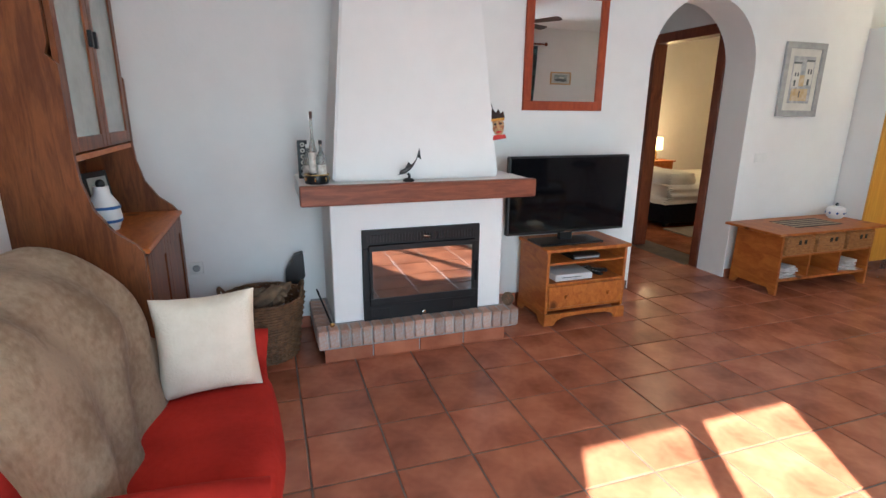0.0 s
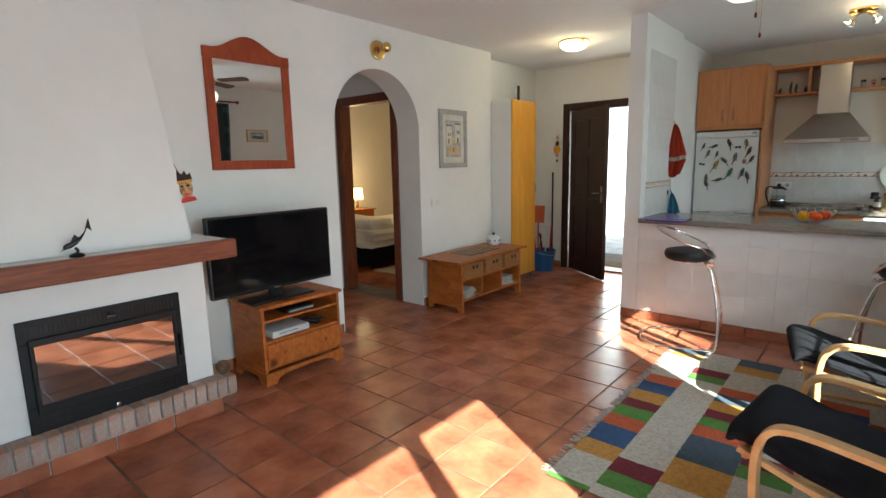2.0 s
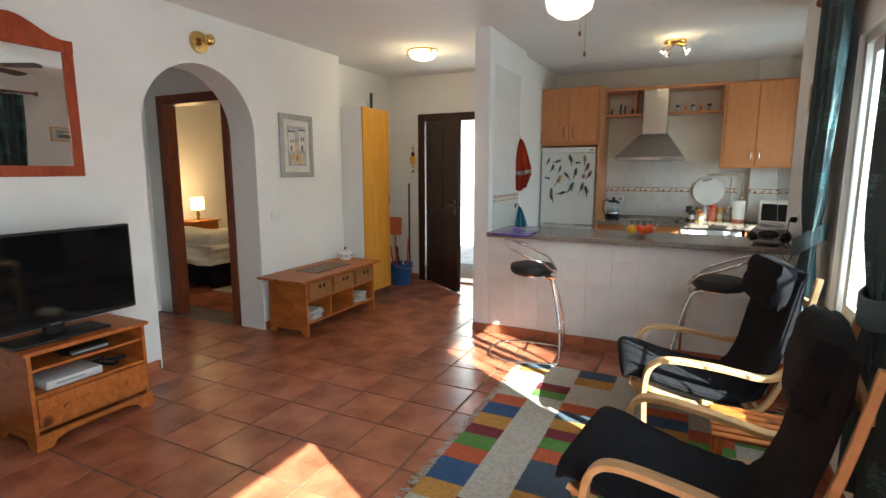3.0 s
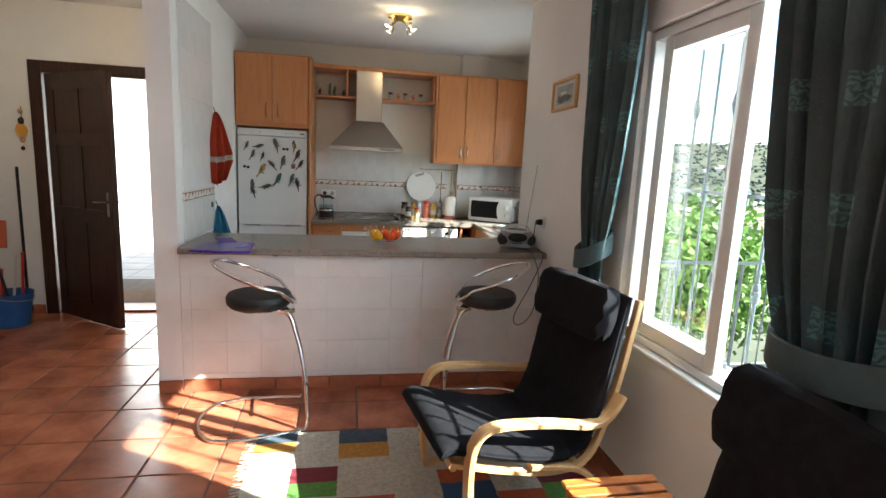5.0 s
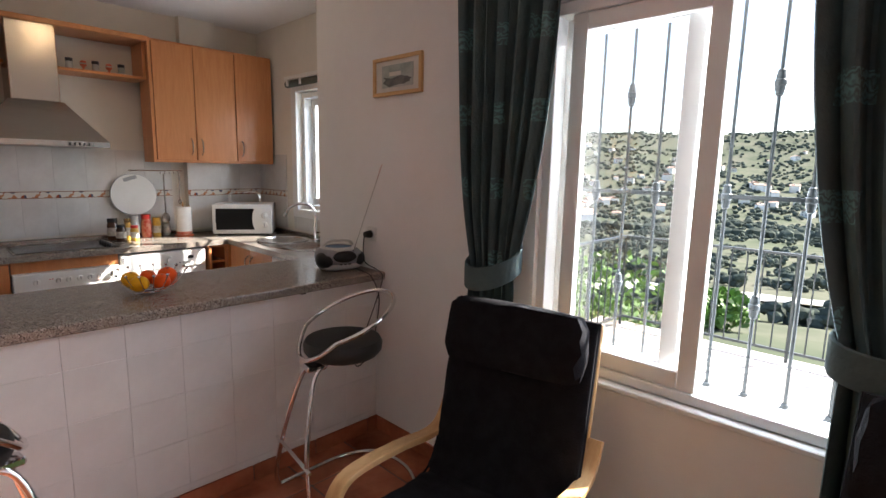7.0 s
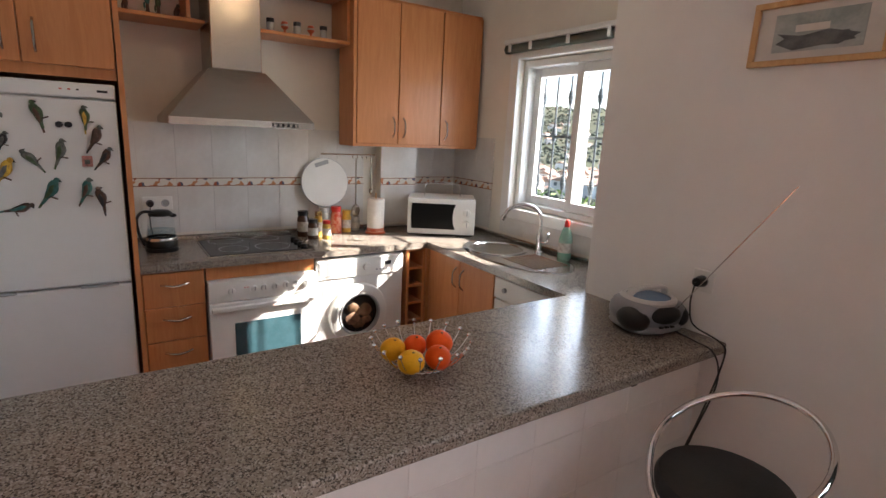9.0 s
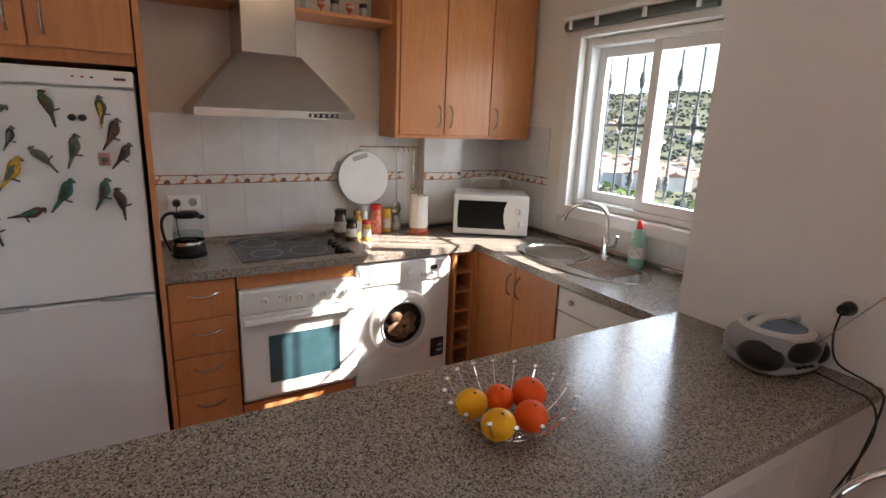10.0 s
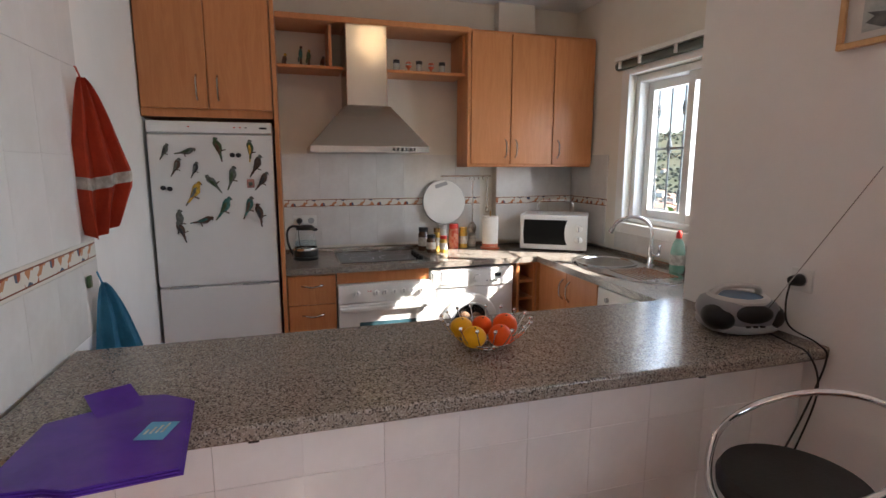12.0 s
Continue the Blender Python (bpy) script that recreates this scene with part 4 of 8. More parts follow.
# ---- stools ----
def stool(place, turn, label):
    s = thing("bar_stool", label, "bar stool", place, turn, "stools at the breakfast bar")
    z = 0.70
    part("seat", lathe([(0, z - 0.02), (0.155, z - 0.02), (0.172, z), (0.175, z + 0.03), (0.165, z + 0.05), (0.12, z + 0.06), (0, z + 0.062)], 36), M_VINYL, s, "round black vinyl seat", True)
    part("seat_plate", lathe([(0, z - 0.032), (0.13, z - 0.032), (0.13, z - 0.021), (0, z - 0.021)], 24), M_CHROME, s, smooth=True)
    for a in (-1, 1):
        leg = smooth_path([(a * 0.04, -0.10, z - 0.04), (a * 0.06, -0.17, z - 0.10), (a * 0.13, -0.235, z - 0.38), (a * 0.20, -0.25, 0.08), (a * 0.205, -0.235, 0.014)], 7)
        part("leg", tube(leg, 0.011, 10), M_CHROME, s, smooth=True)
    loop = smooth_path([(-0.205, -0.235, 0.014), (-0.235, -0.05, 0.013), (-0.25, 0.12, 0.013), (-0.19, 0.27, 0.013), (0.0, 0.33, 0.013), (0.19, 0.27, 0.013), (0.25, 0.12, 0.013), (0.235, -0.05, 0.013), (0.205, -0.235, 0.014)], 6)
    part("base_loop", tube(loop, 0.011, 10), M_CHROME, s, smooth=True)
    part("foot_rest", tube([(-0.185, -0.247, 0.27), (0.185, -0.247, 0.27)], 0.008, 8), M_CHROME, s, smooth=True)
    ring = []
    for i in range(40):
        a = 2 * math.pi * i / 40
        y = 0.02 + 0.215 * math.sin(a)
        ring.append((0.195 * math.cos(a), y, z + 0.065 + (y + 0.16) * 0.42 + (-0.06 if math.sin(a) < -0.6 else 0) * (abs(math.sin(a)) - 0.6) / 0.4))
    part("back_ring", tube(ring, 0.010, 10, True), M_CHROME, s, "chrome ring backrest", True)
    part("bracket", boxes([(-0.05, 0.05, -0.19, -0.10, z - 0.06, z - 0.034)], 0.006), M_CHROME, s)


stool((5.34, 1.33, 0), 8, "chrome bar stool with round black seat, standing in sunlight")
stool((5.37, 0.01, 0), 172, "chrome bar stool with round black seat, beside the armchair")


# ---- side table ----
def slat_table():
    t = thing("side_table", "small slatted wooden side table between the armchairs", "side table", (3.86, -0.10, 0), 0)
    for i in range(6):
        x = -0.165 + i * 0.056
        part("slat", box(x, x + 0.040, -0.18, 0.18, 0.39, 0.405, 0.003), M_PINE, t)
    for y in (-0.16, 0.135):
        part("rail", box(-0.165, 0.155, y, y + 0.025, 0.36, 0.388), M_PINE, t)
        for x in (-0.155, 0.118):
            part("leg", box(x, x + 0.028, y, y + 0.028, 0.0, 0.359, 0.003), M_PINE, t)


slat_table()


# ---- kitchen ----
WX = 7.66
M_PLINTH = M_BEECH
structure("pillar", box(8.19, 8.268, -0.64, -0.35, 0.93, CEIL - 0.001), M_KWALL, "cream plastered duct in the kitchen corner")


def bar_top():
    b = thing("bar_counter", "polished speckled granite breakfast bar", "counter", (5.98, 0.69, 0.902))
    for y in (1.289, 0.032):
        part("bracket", box(5.70 - 5.98, 5.735 - 5.98, y - 0.02 - 0.69, y + 0.02 - 0.69, -0.006, -0.001, 0.001), M_BLACK, b, "small black support bracket")
        part("bracket_lip", box(5.66 - 5.98, 5.70 - 5.98, y - 0.012 - 0.69, y + 0.012 - 0.69, -0.005, -0.001, 0.001), M_BLACK, b)
    part("slab", box(5.655 - 5.98, 6.31 - 5.98, -0.468 - 0.69, 1.848 - 0.69, 0.0, 0.042, 0.008, 3), M_GRANITE, b, "speckled grey-brown granite slab")


bar_top()


def worktop():
    w = thing("kitchen_worktop", "speckled granite worktop round the kitchen corner", "worktop", (7.96, 0, 0.86))
    ox = 7.96
    bm = slab((6.33 - ox, 8.268 - ox), (-1.048, 1.238), (0, 0.04), [(-9, WX - ox, -0.448, 9, -1, 1)])
    part("slab", bm, M_GRANITE, w)
    part("edge_strip", boxes([(8.235 - ox, 8.266 - ox, -0.34, 1.236, 0.041, 0.07), (6.33 - ox, 8.18 - ox, -1.046, -1.02, 0.041, 0.07)], 0.005), M_STEEL, w, "grey aluminium upstand")


worktop()


def handle(parent, x, y, z, axis="z", face="x-", length=0.13, mat_=None):
    h = length / 2
    if face == "x-":
        pts = [(x, y, z - h), (x - 0.025, y, z - h * 0.6), (x - 0.03, y, z), (x - 0.025, y, z + h * 0.6), (x, y, z + h)] if axis == "z" else [(x, y - h, z), (x - 0.022, y - h * 0.6, z), (x - 0.026, y, z - 0.006), (x - 0.022, y + h * 0.6, z), (x, y + h, z)]
    else:
        pts = [(x, y, z - h), (x, y + 0.025, z - h * 0.6), (x, y + 0.03, z), (x, y + 0.025, z + h * 0.6), (x, y, z + h)]
    part("handle", tube(smooth_path(pts, 5), 0.0055, 8), mat_ or M_STEEL, parent, "curved brushed steel handle", True)


def unit_x(name, label, cat, x, y0, y1, z0, z1, depth, fronts, z_handle=None):
    """Cupboard against the east wall, its doors facing west. fronts: (y0, y1, z0, z1, handle)"""
    u = thing(name, label, cat, (x + depth / 2, (y0 + y1) / 2, z0))
    ox, oy, oz = x + depth / 2, (y0 + y1) / 2, z0
    part("body", box(x + 0.021 - ox, x + depth - ox, y0 - oy, y1 - oy, 0, z1 - z0, 0.0015), M_BEECH, u)
    for a, b, c, d, hd in fronts:
        f = part(hd[0], box(x - ox, x + 0.019 - ox, a + 0.0015 - oy, b - 0.0015 - oy, c - oz, d - oz, 0.0025), M_BEECH, u)
        if len(hd) > 1:
            handle(f, x - ox, hd[1] - oy, hd[2] - oz, hd[3])
    return u


unit_x("wall_cabinet", "beech-veneer wall cabinet with two doors over the fridge", "kitchen cabinet", 7.60, 1.248, 1.912, 1.775, 2.44, 0.665,
       [(1.25, 1.575, 1.82, 2.43, ("door", 1.525, 1.93, "z")), (1.577, 1.905, 1.82, 2.43, ("door", 1.63, 1.93, "z"))])
structure("fridge_side_panel", box(7.60, 8.266, 1.222, 1.244, 0, 2.44), M_BEECH, "tall beech-veneer side panel beside the fridge")
unit_x("wall_cabinet", "beech-veneer wall cabinet with three doors over the worktop", "kitchen cabinet", 7.95, -1.03, -0.05, 1.51, 2.44, 0.238,
       [(-0.355, -0.055, 1.53, 2.42, ("door", -0.315, 1.64, "z")), (-0.69, -0.358, 1.53, 2.42, ("door", -0.395, 1.64, "z")), (-1.025, -0.694, 1.53, 2.42, ("door", -0.735, 1.64, "z"))])
part("side", box(0, 0.238, 0, 0.02, 0, 0.93), M_BEECH, bpy.data.objects["wall_cabinet.001"]).location = (-0.119, 0.4902, 0)
structure("cornice", box(7.93, 8.266, -0.028, 1.22, 2.405, 2.44, 0.004), M_BEECH, "beech-veneer cornice board linking the wall cabinets")


def spice_shelf(y0, y1, div, label):
    s = thing("wall_shelf", label, "shelf", (8.13, (y0 + y1) / 2, 2.13))
    oy = (y0 + y1) / 2
    part("board", box(-0.13, 0.135, y0 - oy, y1 - oy, 0, 0.02, 0.003), M_BEECH, s)
    part("divider", box(-0.13, 0.135, div - oy, div + 0.02 - oy, 0.021, 0.273), M_BEECH, s)


spice_shelf(0.81, 1.22, 0.88, "beech-veneer open shelf between fridge panel and cooker hood")
spice_shelf(-0.028, 0.53, -0.026, "beech-veneer open shelf between cooker hood and cabinet")


def fridge():
    f = thing("fridge_freezer", "tall white fridge-freezer covered in bird magnets", "fridge", (7.915, 1.578, 0))
    part("cabinet", box(-0.25, 0.30, -0.318, 0.318, 0.02, 1.755, 0.006), M_WHITE, f)
    part("upper_door", box(-0.30, -0.252, -0.318, 0.318, 0.845, 1.685, 0.008, 2), M_WHITE, f)
    part("lower_door", box(-0.30, -0.252, -0.318, 0.318, 0.09, 0.835, 0.008, 2), M_WHITE, f)
    part("control_strip", box(-0.30, -0.252, -0.318, 0.318, 1.692, 1.755, 0.006), M_WHITE, f)
    for y, c in ((0.11, M_REDP), (-0.12, M_REDP), (-0.15, M_REDP), (-0.18, M_BLACK)):
        part("indicator", box(-0.303, -0.299, y - 0.005, y + 0.005, 1.722, 1.728), c, f)
    part("name_plate", box(-0.303, -0.299, -0.29, -0.25, 1.718, 1.728), M_BLACK, f)
    for y in (0.19, -0.19):
        part("grip", sweep(smooth_path([(-0.305, y - 0.07, 0.84), (-0.318, y - 0.04, 0.842), (-0.322, y, 0.843), (-0.318, y + 0.04, 0.842), (-0.305, y + 0.07, 0.84)], 4), rect(0.012, 0.024, 0.004), (0, 0, 1)), M_GREYP, f, "grey plastic door grip", True)
    part("plinth", box(-0.28, 0.28, -0.28, 0.28, 0.0, 0.085), M_WHITE, f)


M_REDP = mat("red_plastic", (0.6, 0.03, 0.02), 0.4)
M_GREYP = mat("grey_plastic", (0.36, 0.37, 0.38), 0.35)
fridge()


def drawers():
    u = unit_x("drawer_unit", "beech-veneer kitchen drawer unit with four drawers", "kitchen cabinet", 7.68, 0.925, 1.218, 0.10, 0.855, 0.58,
               [(0.927, 1.216, 0.105 + i * 0.187, 0.105 + i * 0.187 + 0.184, ("drawer", 1.07, 0.105 + i * 0.187 + 0.12, "y")) for i in range(4)])


drawers()


def oven():
    o = thing("oven", "white built-in oven with a dark glass window", "oven", (7.97, 0.62, 0.16))
    part("body", box(-0.26, 0.28, -0.296, 0.296, 0.0, 0.61), M_WPLAST, o)
    part("panel", box(-0.318, -0.262, -0.297, 0.297, 0.50, 0.62, 0.005), M_WPLAST, o, "white control panel")
    dr = part("door", box(-0.318, -0.262, -0.297, 0.297, 0.04, 0.495, 0.006), M_WPLAST, o)
    part("window", box(-0.3215, -0.3172, -0.20, 0.17, 0.115, 0.375, 0.002), M_OVEN, dr, "dark teal oven glass")
    part("rail", box(-0.352, -0.334, -0.29, 0.29, 0.452, 0.482, 0.006), M_WPLAST, dr)
    for y in (-0.27, 0.27):
        part("rail_post", box(-0.335, -0.317, y - 0.012, y + 0.012, 0.458, 0.478), M_WPLAST, dr)
    for y in (0.18, 0.06, 0.005, -0.055, -0.115, -0.17, -0.235):
        k = part("knob", lathe([(0.02, 0), (0.018, 0.018), (0, 0.02)], 16, (-0.3178, y, 0.56), tilt=Matrix.Rotation(radians(-90), 4, "Y")), M_WPLAST, o, smooth=True)
        part("pointer", box(-0.339, -0.336, y - 0.003, y + 0.003, 0.555, 0.578), M_GREYP, k)
    for y in (0.11, 0.095):
        part("lamp", box(-0.3205, -0.3175, y - 0.003, y + 0.003, 0.572, 0.578), M_REDP, o)
    structure("oven_filler", boxes([(7.69, 7.72, 0.325, 0.92, 0.785, 0.857), (7.70, 7.73, 0.325, 0.92, 0.075, 0.155)]), M_BEECH, "beech-veneer filler boards round the oven")


M_OVEN = mat("teal_oven_glass", (0.045, 0.10, 0.12), 0.07, spec=0.9, col2=(0.03, 0.075, 0.09))
oven()


# Brown for the reflections imitated in the washing machine's door glass.
M_BROWN_REFLECT = mat("brown_door_reflection", (0.30, 0.17, 0.10), 0.9, col2=(0.10, 0.05, 0.03), scale=18, bump=0.8)


def washing_machine():
    w = thing("washing_machine", "white front-loading washing machine with a round glass door", "washing machine", (7.97, 0.02, 0))
    part("cabinet", box(-0.29, 0.26, -0.298, 0.298, 0.02, 0.845, 0.012, 2), M_WHITE, w)
    part("control_panel", box(-0.300, -0.291, -0.292, 0.292, 0.715, 0.835, 0.004), M_WPLAST, w)
    T = Matrix.Rotation(radians(-90), 4, "Y")
    part("door_ring", lathe([(0.130, 0.0), (0.137, 0.028), (0.162, 0.034), (0.192, 0.024), (0.20, 0.0)], 40, (-0.291, 0.02, 0.47), tilt=T), M_WPLAST, w, "white plastic door ring", True)
    part("rim", lathe([(0.126, 0.006), (0.128, 0.031), (0.136, 0.034), (0.142, 0.031), (0.138, 0.004)], 40, (-0.291, 0.02, 0.47), tilt=T), M_GREYP, w, smooth=True)
    part("door_glass", lathe([(0.0, 0.046), (0.07, 0.040), (0.127, 0.016)], 32, (-0.291, 0.02, 0.47), tilt=T), M_GLASS, w, "domed clear door glass", True)
    # Added brown lumps that stand in for reflections on the door glass.
    for i, (dy, dz, rr, m) in enumerate(((-0.035, 0.02, 0.055, M_BROWN_REFLECT), (0.045, -0.03, 0.052, M_BROWN_REFLECT), (0.0, -0.065, 0.045, M_BASKET), (0.04, 0.045, 0.04, M_BASKET), (-0.05, -0.045, 0.035, M_BROWN_REFLECT))):
        part("laundry", blob(0.012, rr, rr * 0.8, (-0.305, 0.02 + dy, 0.47 + dz), 2, 0.35, i), m, w, smooth=True)
    part("drum", lathe([(0.0, 0.004), (0.128, 0.004)], 32, (-0.291, 0.02, 0.47), tilt=T), M_BLACK, w, "dark drum opening")
    part("dial", lathe([(0.026, 0), (0.024, 0.022), (0, 0.024)], 20, (-0.301, -0.03, 0.775), tilt=T), M_WPLAST, w, smooth=True)
    part("display", box(-0.304, -0.300, -0.2, -0.16, 0.775, 0.80), M_BLACK, w)
    for i in range(4):
        part("button", lathe([(0.006, 0), (0.006, 0.005), (0, 0.006)], 10, (-0.3005, -0.1 - i * 0.025, 0.75), tilt=T), M_GREYP, w)
    part("drawer_front", box(-0.305, -0.3005, 0.12, 0.28, 0.735, 0.825, 0.003), M_WHITE, w)
    part("sticker", box(-0.2925, -0.2905, -0.27, -0.18, 0.21, 0.33), M_BLACK, w, "dark energy label with pale bars")
    for i in range(5):
        part("label_bar", box(-0.2935, -0.2926, -0.26, -0.215 - 0.005 * i, 0.225 + i * 0.018, 0.233 + i * 0.018), (M_BLUE, M_WHITE)[i % 2], w)


washing_machine()


def wine_rack():
    w = thing("bottle_rack", "narrow beech-veneer bottle rack with six open pigeonholes", "shelf", (7.96, -0.37, 0.1))
    part("side", box(-0.28, 0.28, 0.045, 0.062, 0, 0.755), M_BEECH, w)
    part("side", box(-0.28, 0.28, -0.077, -0.060, 0, 0.755), M_BEECH, w)
    part("back", box(0.262, 0.28, -0.06, 0.045, 0, 0.755), M_BEECH, w)
    for i in range(7):
        part("shelf", box(-0.278, 0.262, -0.06, 0.045, i * 0.123, i * 0.123 + 0.016), M_BEECH, w)


wine_rack()


def unit_y(name, label, x0, x1, doors):
    u = thing(name, label, "kitchen cabinet", ((x0 + x1) / 2, -0.75, 0.1))
    ox = (x0 + x1) / 2
    part("body", box(x0 - ox, x1 - ox, -0.28, 0.26, 0, 0.755), M_BEECH, u)
    for a, b, hx in doors:
        f = part("door", box(a + 0.0015 - ox, b - 0.0015 - ox, 0.262, 0.281, 0.005, 0.755, 0.0025), M_BEECH, u)
        handle(f, hx - ox, 0.281, 0.64, "z", "y+")
    return u


unit_y("base_cabinet", "beech-veneer sink cabinet with two doors", 6.96, 7.66, [(7.30, 7.658, 7.335), (6.962, 7.297, 7.255)])
structure("corner_post", box(7.662, 7.90, -0.49, -0.449, 0.1, 0.856), M_BEECH, "beech-veneer corner filler")
structure("kitchen_plinth", boxes([(7.73, 7.75, 0.325, 1.218, 0.0, 0.099), (7.73, 7.75, -0.45, -0.285, 0, 0.099), (6.96, 7.75, -0.54, -0.52, 0, 0.099)]), M_BEECH, "beech-veneer plinth")


def dishwasher():
    d = thing("dishwasher", "white dishwasher under the worktop", "dishwasher", (6.655, -0.75, 0.0))
    part("body", box(-0.297, 0.297, -0.28, 0.25, 0.1, 0.85), M_WPLAST, d)
    part("door", box(-0.296, 0.296, 0.252, 0.28, 0.12, 0.72, 0.004), M_WPLAST, d)
    part("control_panel", box(-0.296, 0.296, 0.252, 0.285, 0.728, 0.848, 0.004), M_WPLAST, d)
    part("knob", lathe([(0.014, 0), (0.013, 0.014), (0, 0.015)], 14, (0.2, 0.2855, 0.79), tilt=Matrix.Rotation(radians(-90), 4, "X")), M_GREYP, d, smooth=True)
    part("plinth", box(-0.29, 0.29, -0.25, 0.21, 0, 0.098), M_WPLAST, d)


dishwasher()


def cooker_hood():
    h = thing("cooker_hood", "brushed steel chimney cooker hood", "cooker hood", (7.95, 0.69, 1.60))
    part("chimney", box(-0.02, 0.30, -0.155, 0.11, 0.30, 0.802, 0.004), M_STEEL, h)
    bm = bmesh.new()
    r0 = [(-0.30, -0.36), (0.31, -0.36), (0.31, 0.36), (-0.30, 0.36)]
    r1 = [(-0.03, -0.17), (0.31, -0.17), (0.31, 0.125), (-0.03, 0.125)]
    lv = [(r0, 0.0), (r0, 0.035), (r1, 0.30)]
    rings = [[bm.verts.new((x, y, z)) for x, y in r] for r, z in lv]
    for a, b in zip(rings, rings[1:]):
        for i in range(4):
            bm.faces.new((a[i], a[(i + 1) % 4], b[(i + 1) % 4], b[i]))
    bm.faces.new(rings[0])
    bm.faces.new(rings[-1])
    part("canopy", bm, M_STEEL, h)
    part("button_panel", box(-0.303, -0.299, -0.27, -0.13, 0.008, 0.026), M_BLACK, h)
    for i in range(5):
        part("button", box(-0.306, -0.302, -0.262 + i * 0.027, -0.247 + i * 0.027, 0.011, 0.023), M_STEEL, h)


cooker_hood()


def hob():
    h = thing("hob", "black ceramic hob with a steel rim", "hob", (7.98, 0.60, 0.901))
    part("rim", box(-0.262, 0.262, -0.296, 0.296, 0, 0.005, 0.002), M_STEEL, h)
    part("glass", box(-0.25, 0.25, -0.284, 0.284, 0.003, 0.008), M_SCREEN, h)
    for x, y, r in ((-0.12, 0.14, 0.08), (0.12, 0.14, 0.10), (0.12, -0.10, 0.08), (-0.12, -0.08, 0.10)):
        part("cooking_zone", lathe([(r - 0.003, 0.0082), (r - 0.003, 0.0088), (r, 0.0088), (r, 0.0082)], 36, (x, y, 0)), M_GREYP, h)
    for i in range(4):
        part("knob", lathe([(0.018, 0.008), (0.016, 0.026), (0, 0.027)], 16, (-0.20 + i * 0.07, -0.245, 0)), M_BLACK, h, smooth=True)


hob()


def sink():
    s = thing("sink", "round-bowl stainless steel sink with an oval drainer", "sink", (7.12, -0.75, 0.9005))
    m = 48
    bm = bmesh.new()
    def ring(fx, fy, cx, cy, rx, ry, z):
        return [bm.verts.new((cx + rx * math.cos(2 * math.pi * i / m), cy + ry * math.sin(2 * math.pi * i / m), z)) for i in range(m)]
    o = ring(0, 0, 0, 0, 0.44, 0.235, 0.001)
    o1 = ring(0, 0, 0, 0, 0.435, 0.23, 0.008)
    o2 = ring(0, 0, 0, 0, 0.41, 0.21, 0.008)
    for a, b in ((o, o1), (o1, o2)):
        for i in range(m):
            bm.faces.new((a[i], a[(i + 1) % m], b[(i + 1) % m], b[i]))
    bm.faces.new(o2)
    part("drainer", bm, M_CHROME2, s, smooth=True)
    part("bowl_rim", lathe([(0.195, 0.0085), (0.195, 0.014), (0.175, 0.014), (0.172, 0.0095)], 40, (0.18, 0.0, 0)), M_CHROME2, s, smooth=True)
    part("bowl", lathe([(0.172, 0.0092), (0.15, 0.0088), (0, 0.0086)], 40, (0.18, 0.0, 0)), M_STEEL, s, "round steel bowl", True)
    for i in range(9):
        y = -0.12 + i * 0.03
        part("groove", tube([(-0.33, y, 0.0095), (-0.04, y, 0.0095)], 0.0035, 6), M_CHROME2, s)


M_CHROME2 = mat("polished_steel", (0.66, 0.66, 0.66), 0.16, 1.0, (0.6, 0.6, 0.6))
sink()


def tap():
    t = thing("tap", "chrome swan-neck kitchen mixer tap", "tap", (7.10, -0.93, 0.909))
    part("base", lathe([(0.028, 0), (0.028, 0.01), (0.02, 0.016), (0.02, 0.12), (0, 0.125)], 20), M_CHROME, t, smooth=True)
    part("spout", tube(smooth_path([(0.0, 0.0, 0.10), (0.0, 0.0, 0.2), (0.02, 0.02, 0.27), (0.07, 0.08, 0.30), (0.13, 0.15, 0.27), (0.15, 0.175, 0.22)], 6), 0.011, 10), M_CHROME, t, smooth=True)
    part("nozzle", tube([(0.15, 0.175, 0.225), (0.157, 0.185, 0.195)], 0.017, 10), M_CHROME, t, smooth=True)
    part("lever", tube(smooth_path([(-0.015, 0, 0.07), (-0.05, -0.01, 0.075), (-0.07, 0.0, 0.10), (-0.085, 0.01, 0.14)], 4), 0.008, 8), M_CHROME, t, smooth=True)


tap()


M_MWIN = mat("black_oven_window", (0.006, 0.006, 0.006), 0.3, spec=0.25)


def microwave():
    m = thing("microwave", "white microwave oven with a black window", "microwave", (7.96, -0.745, 0.901))
    m.rotation_euler = (0, 0, radians(-33))
    part("housing", box(-0.16, 0.17, -0.24, 0.24, 0.012, 0.265, 0.006, 2), M_WPLAST, m)
    part("front", box(-0.185, -0.162, -0.24, 0.24, 0.012, 0.265, 0.006, 2), M_WPLAST, m)
    part("window", extrude_poly([(-0.10, 0.05), (0.21, 0.05), (0.215, 0.14), (0.21, 0.23), (-0.10, 0.23), (-0.085, 0.19), (-0.08, 0.14), (-0.085, 0.09)], -0.1885, -0.1845, "x"), M_MWIN, m)
    for z in (0.17, 0.09):
        k = part("knob", lathe([(0.028, 0), (0.026, 0.012), (0.02, 0.016), (0, 0.017)], 20, (-0.186, -0.18, z), tilt=Matrix.Rotation(radians(-90), 4, "Y")), M_WPLAST, m, smooth=True)
        part("pointer", box(-0.206, -0.202, -0.183, -0.177, z - 0.018, z + 0.018), M_GREYP, k)
    for x in (-0.13, 0.13):
        for y in (-0.2, 0.2):
            part("foot", lathe([(0.012, 0), (0.012, 0.013)], 8, (x, y, 0)), M_BLACK, m)


microwave()


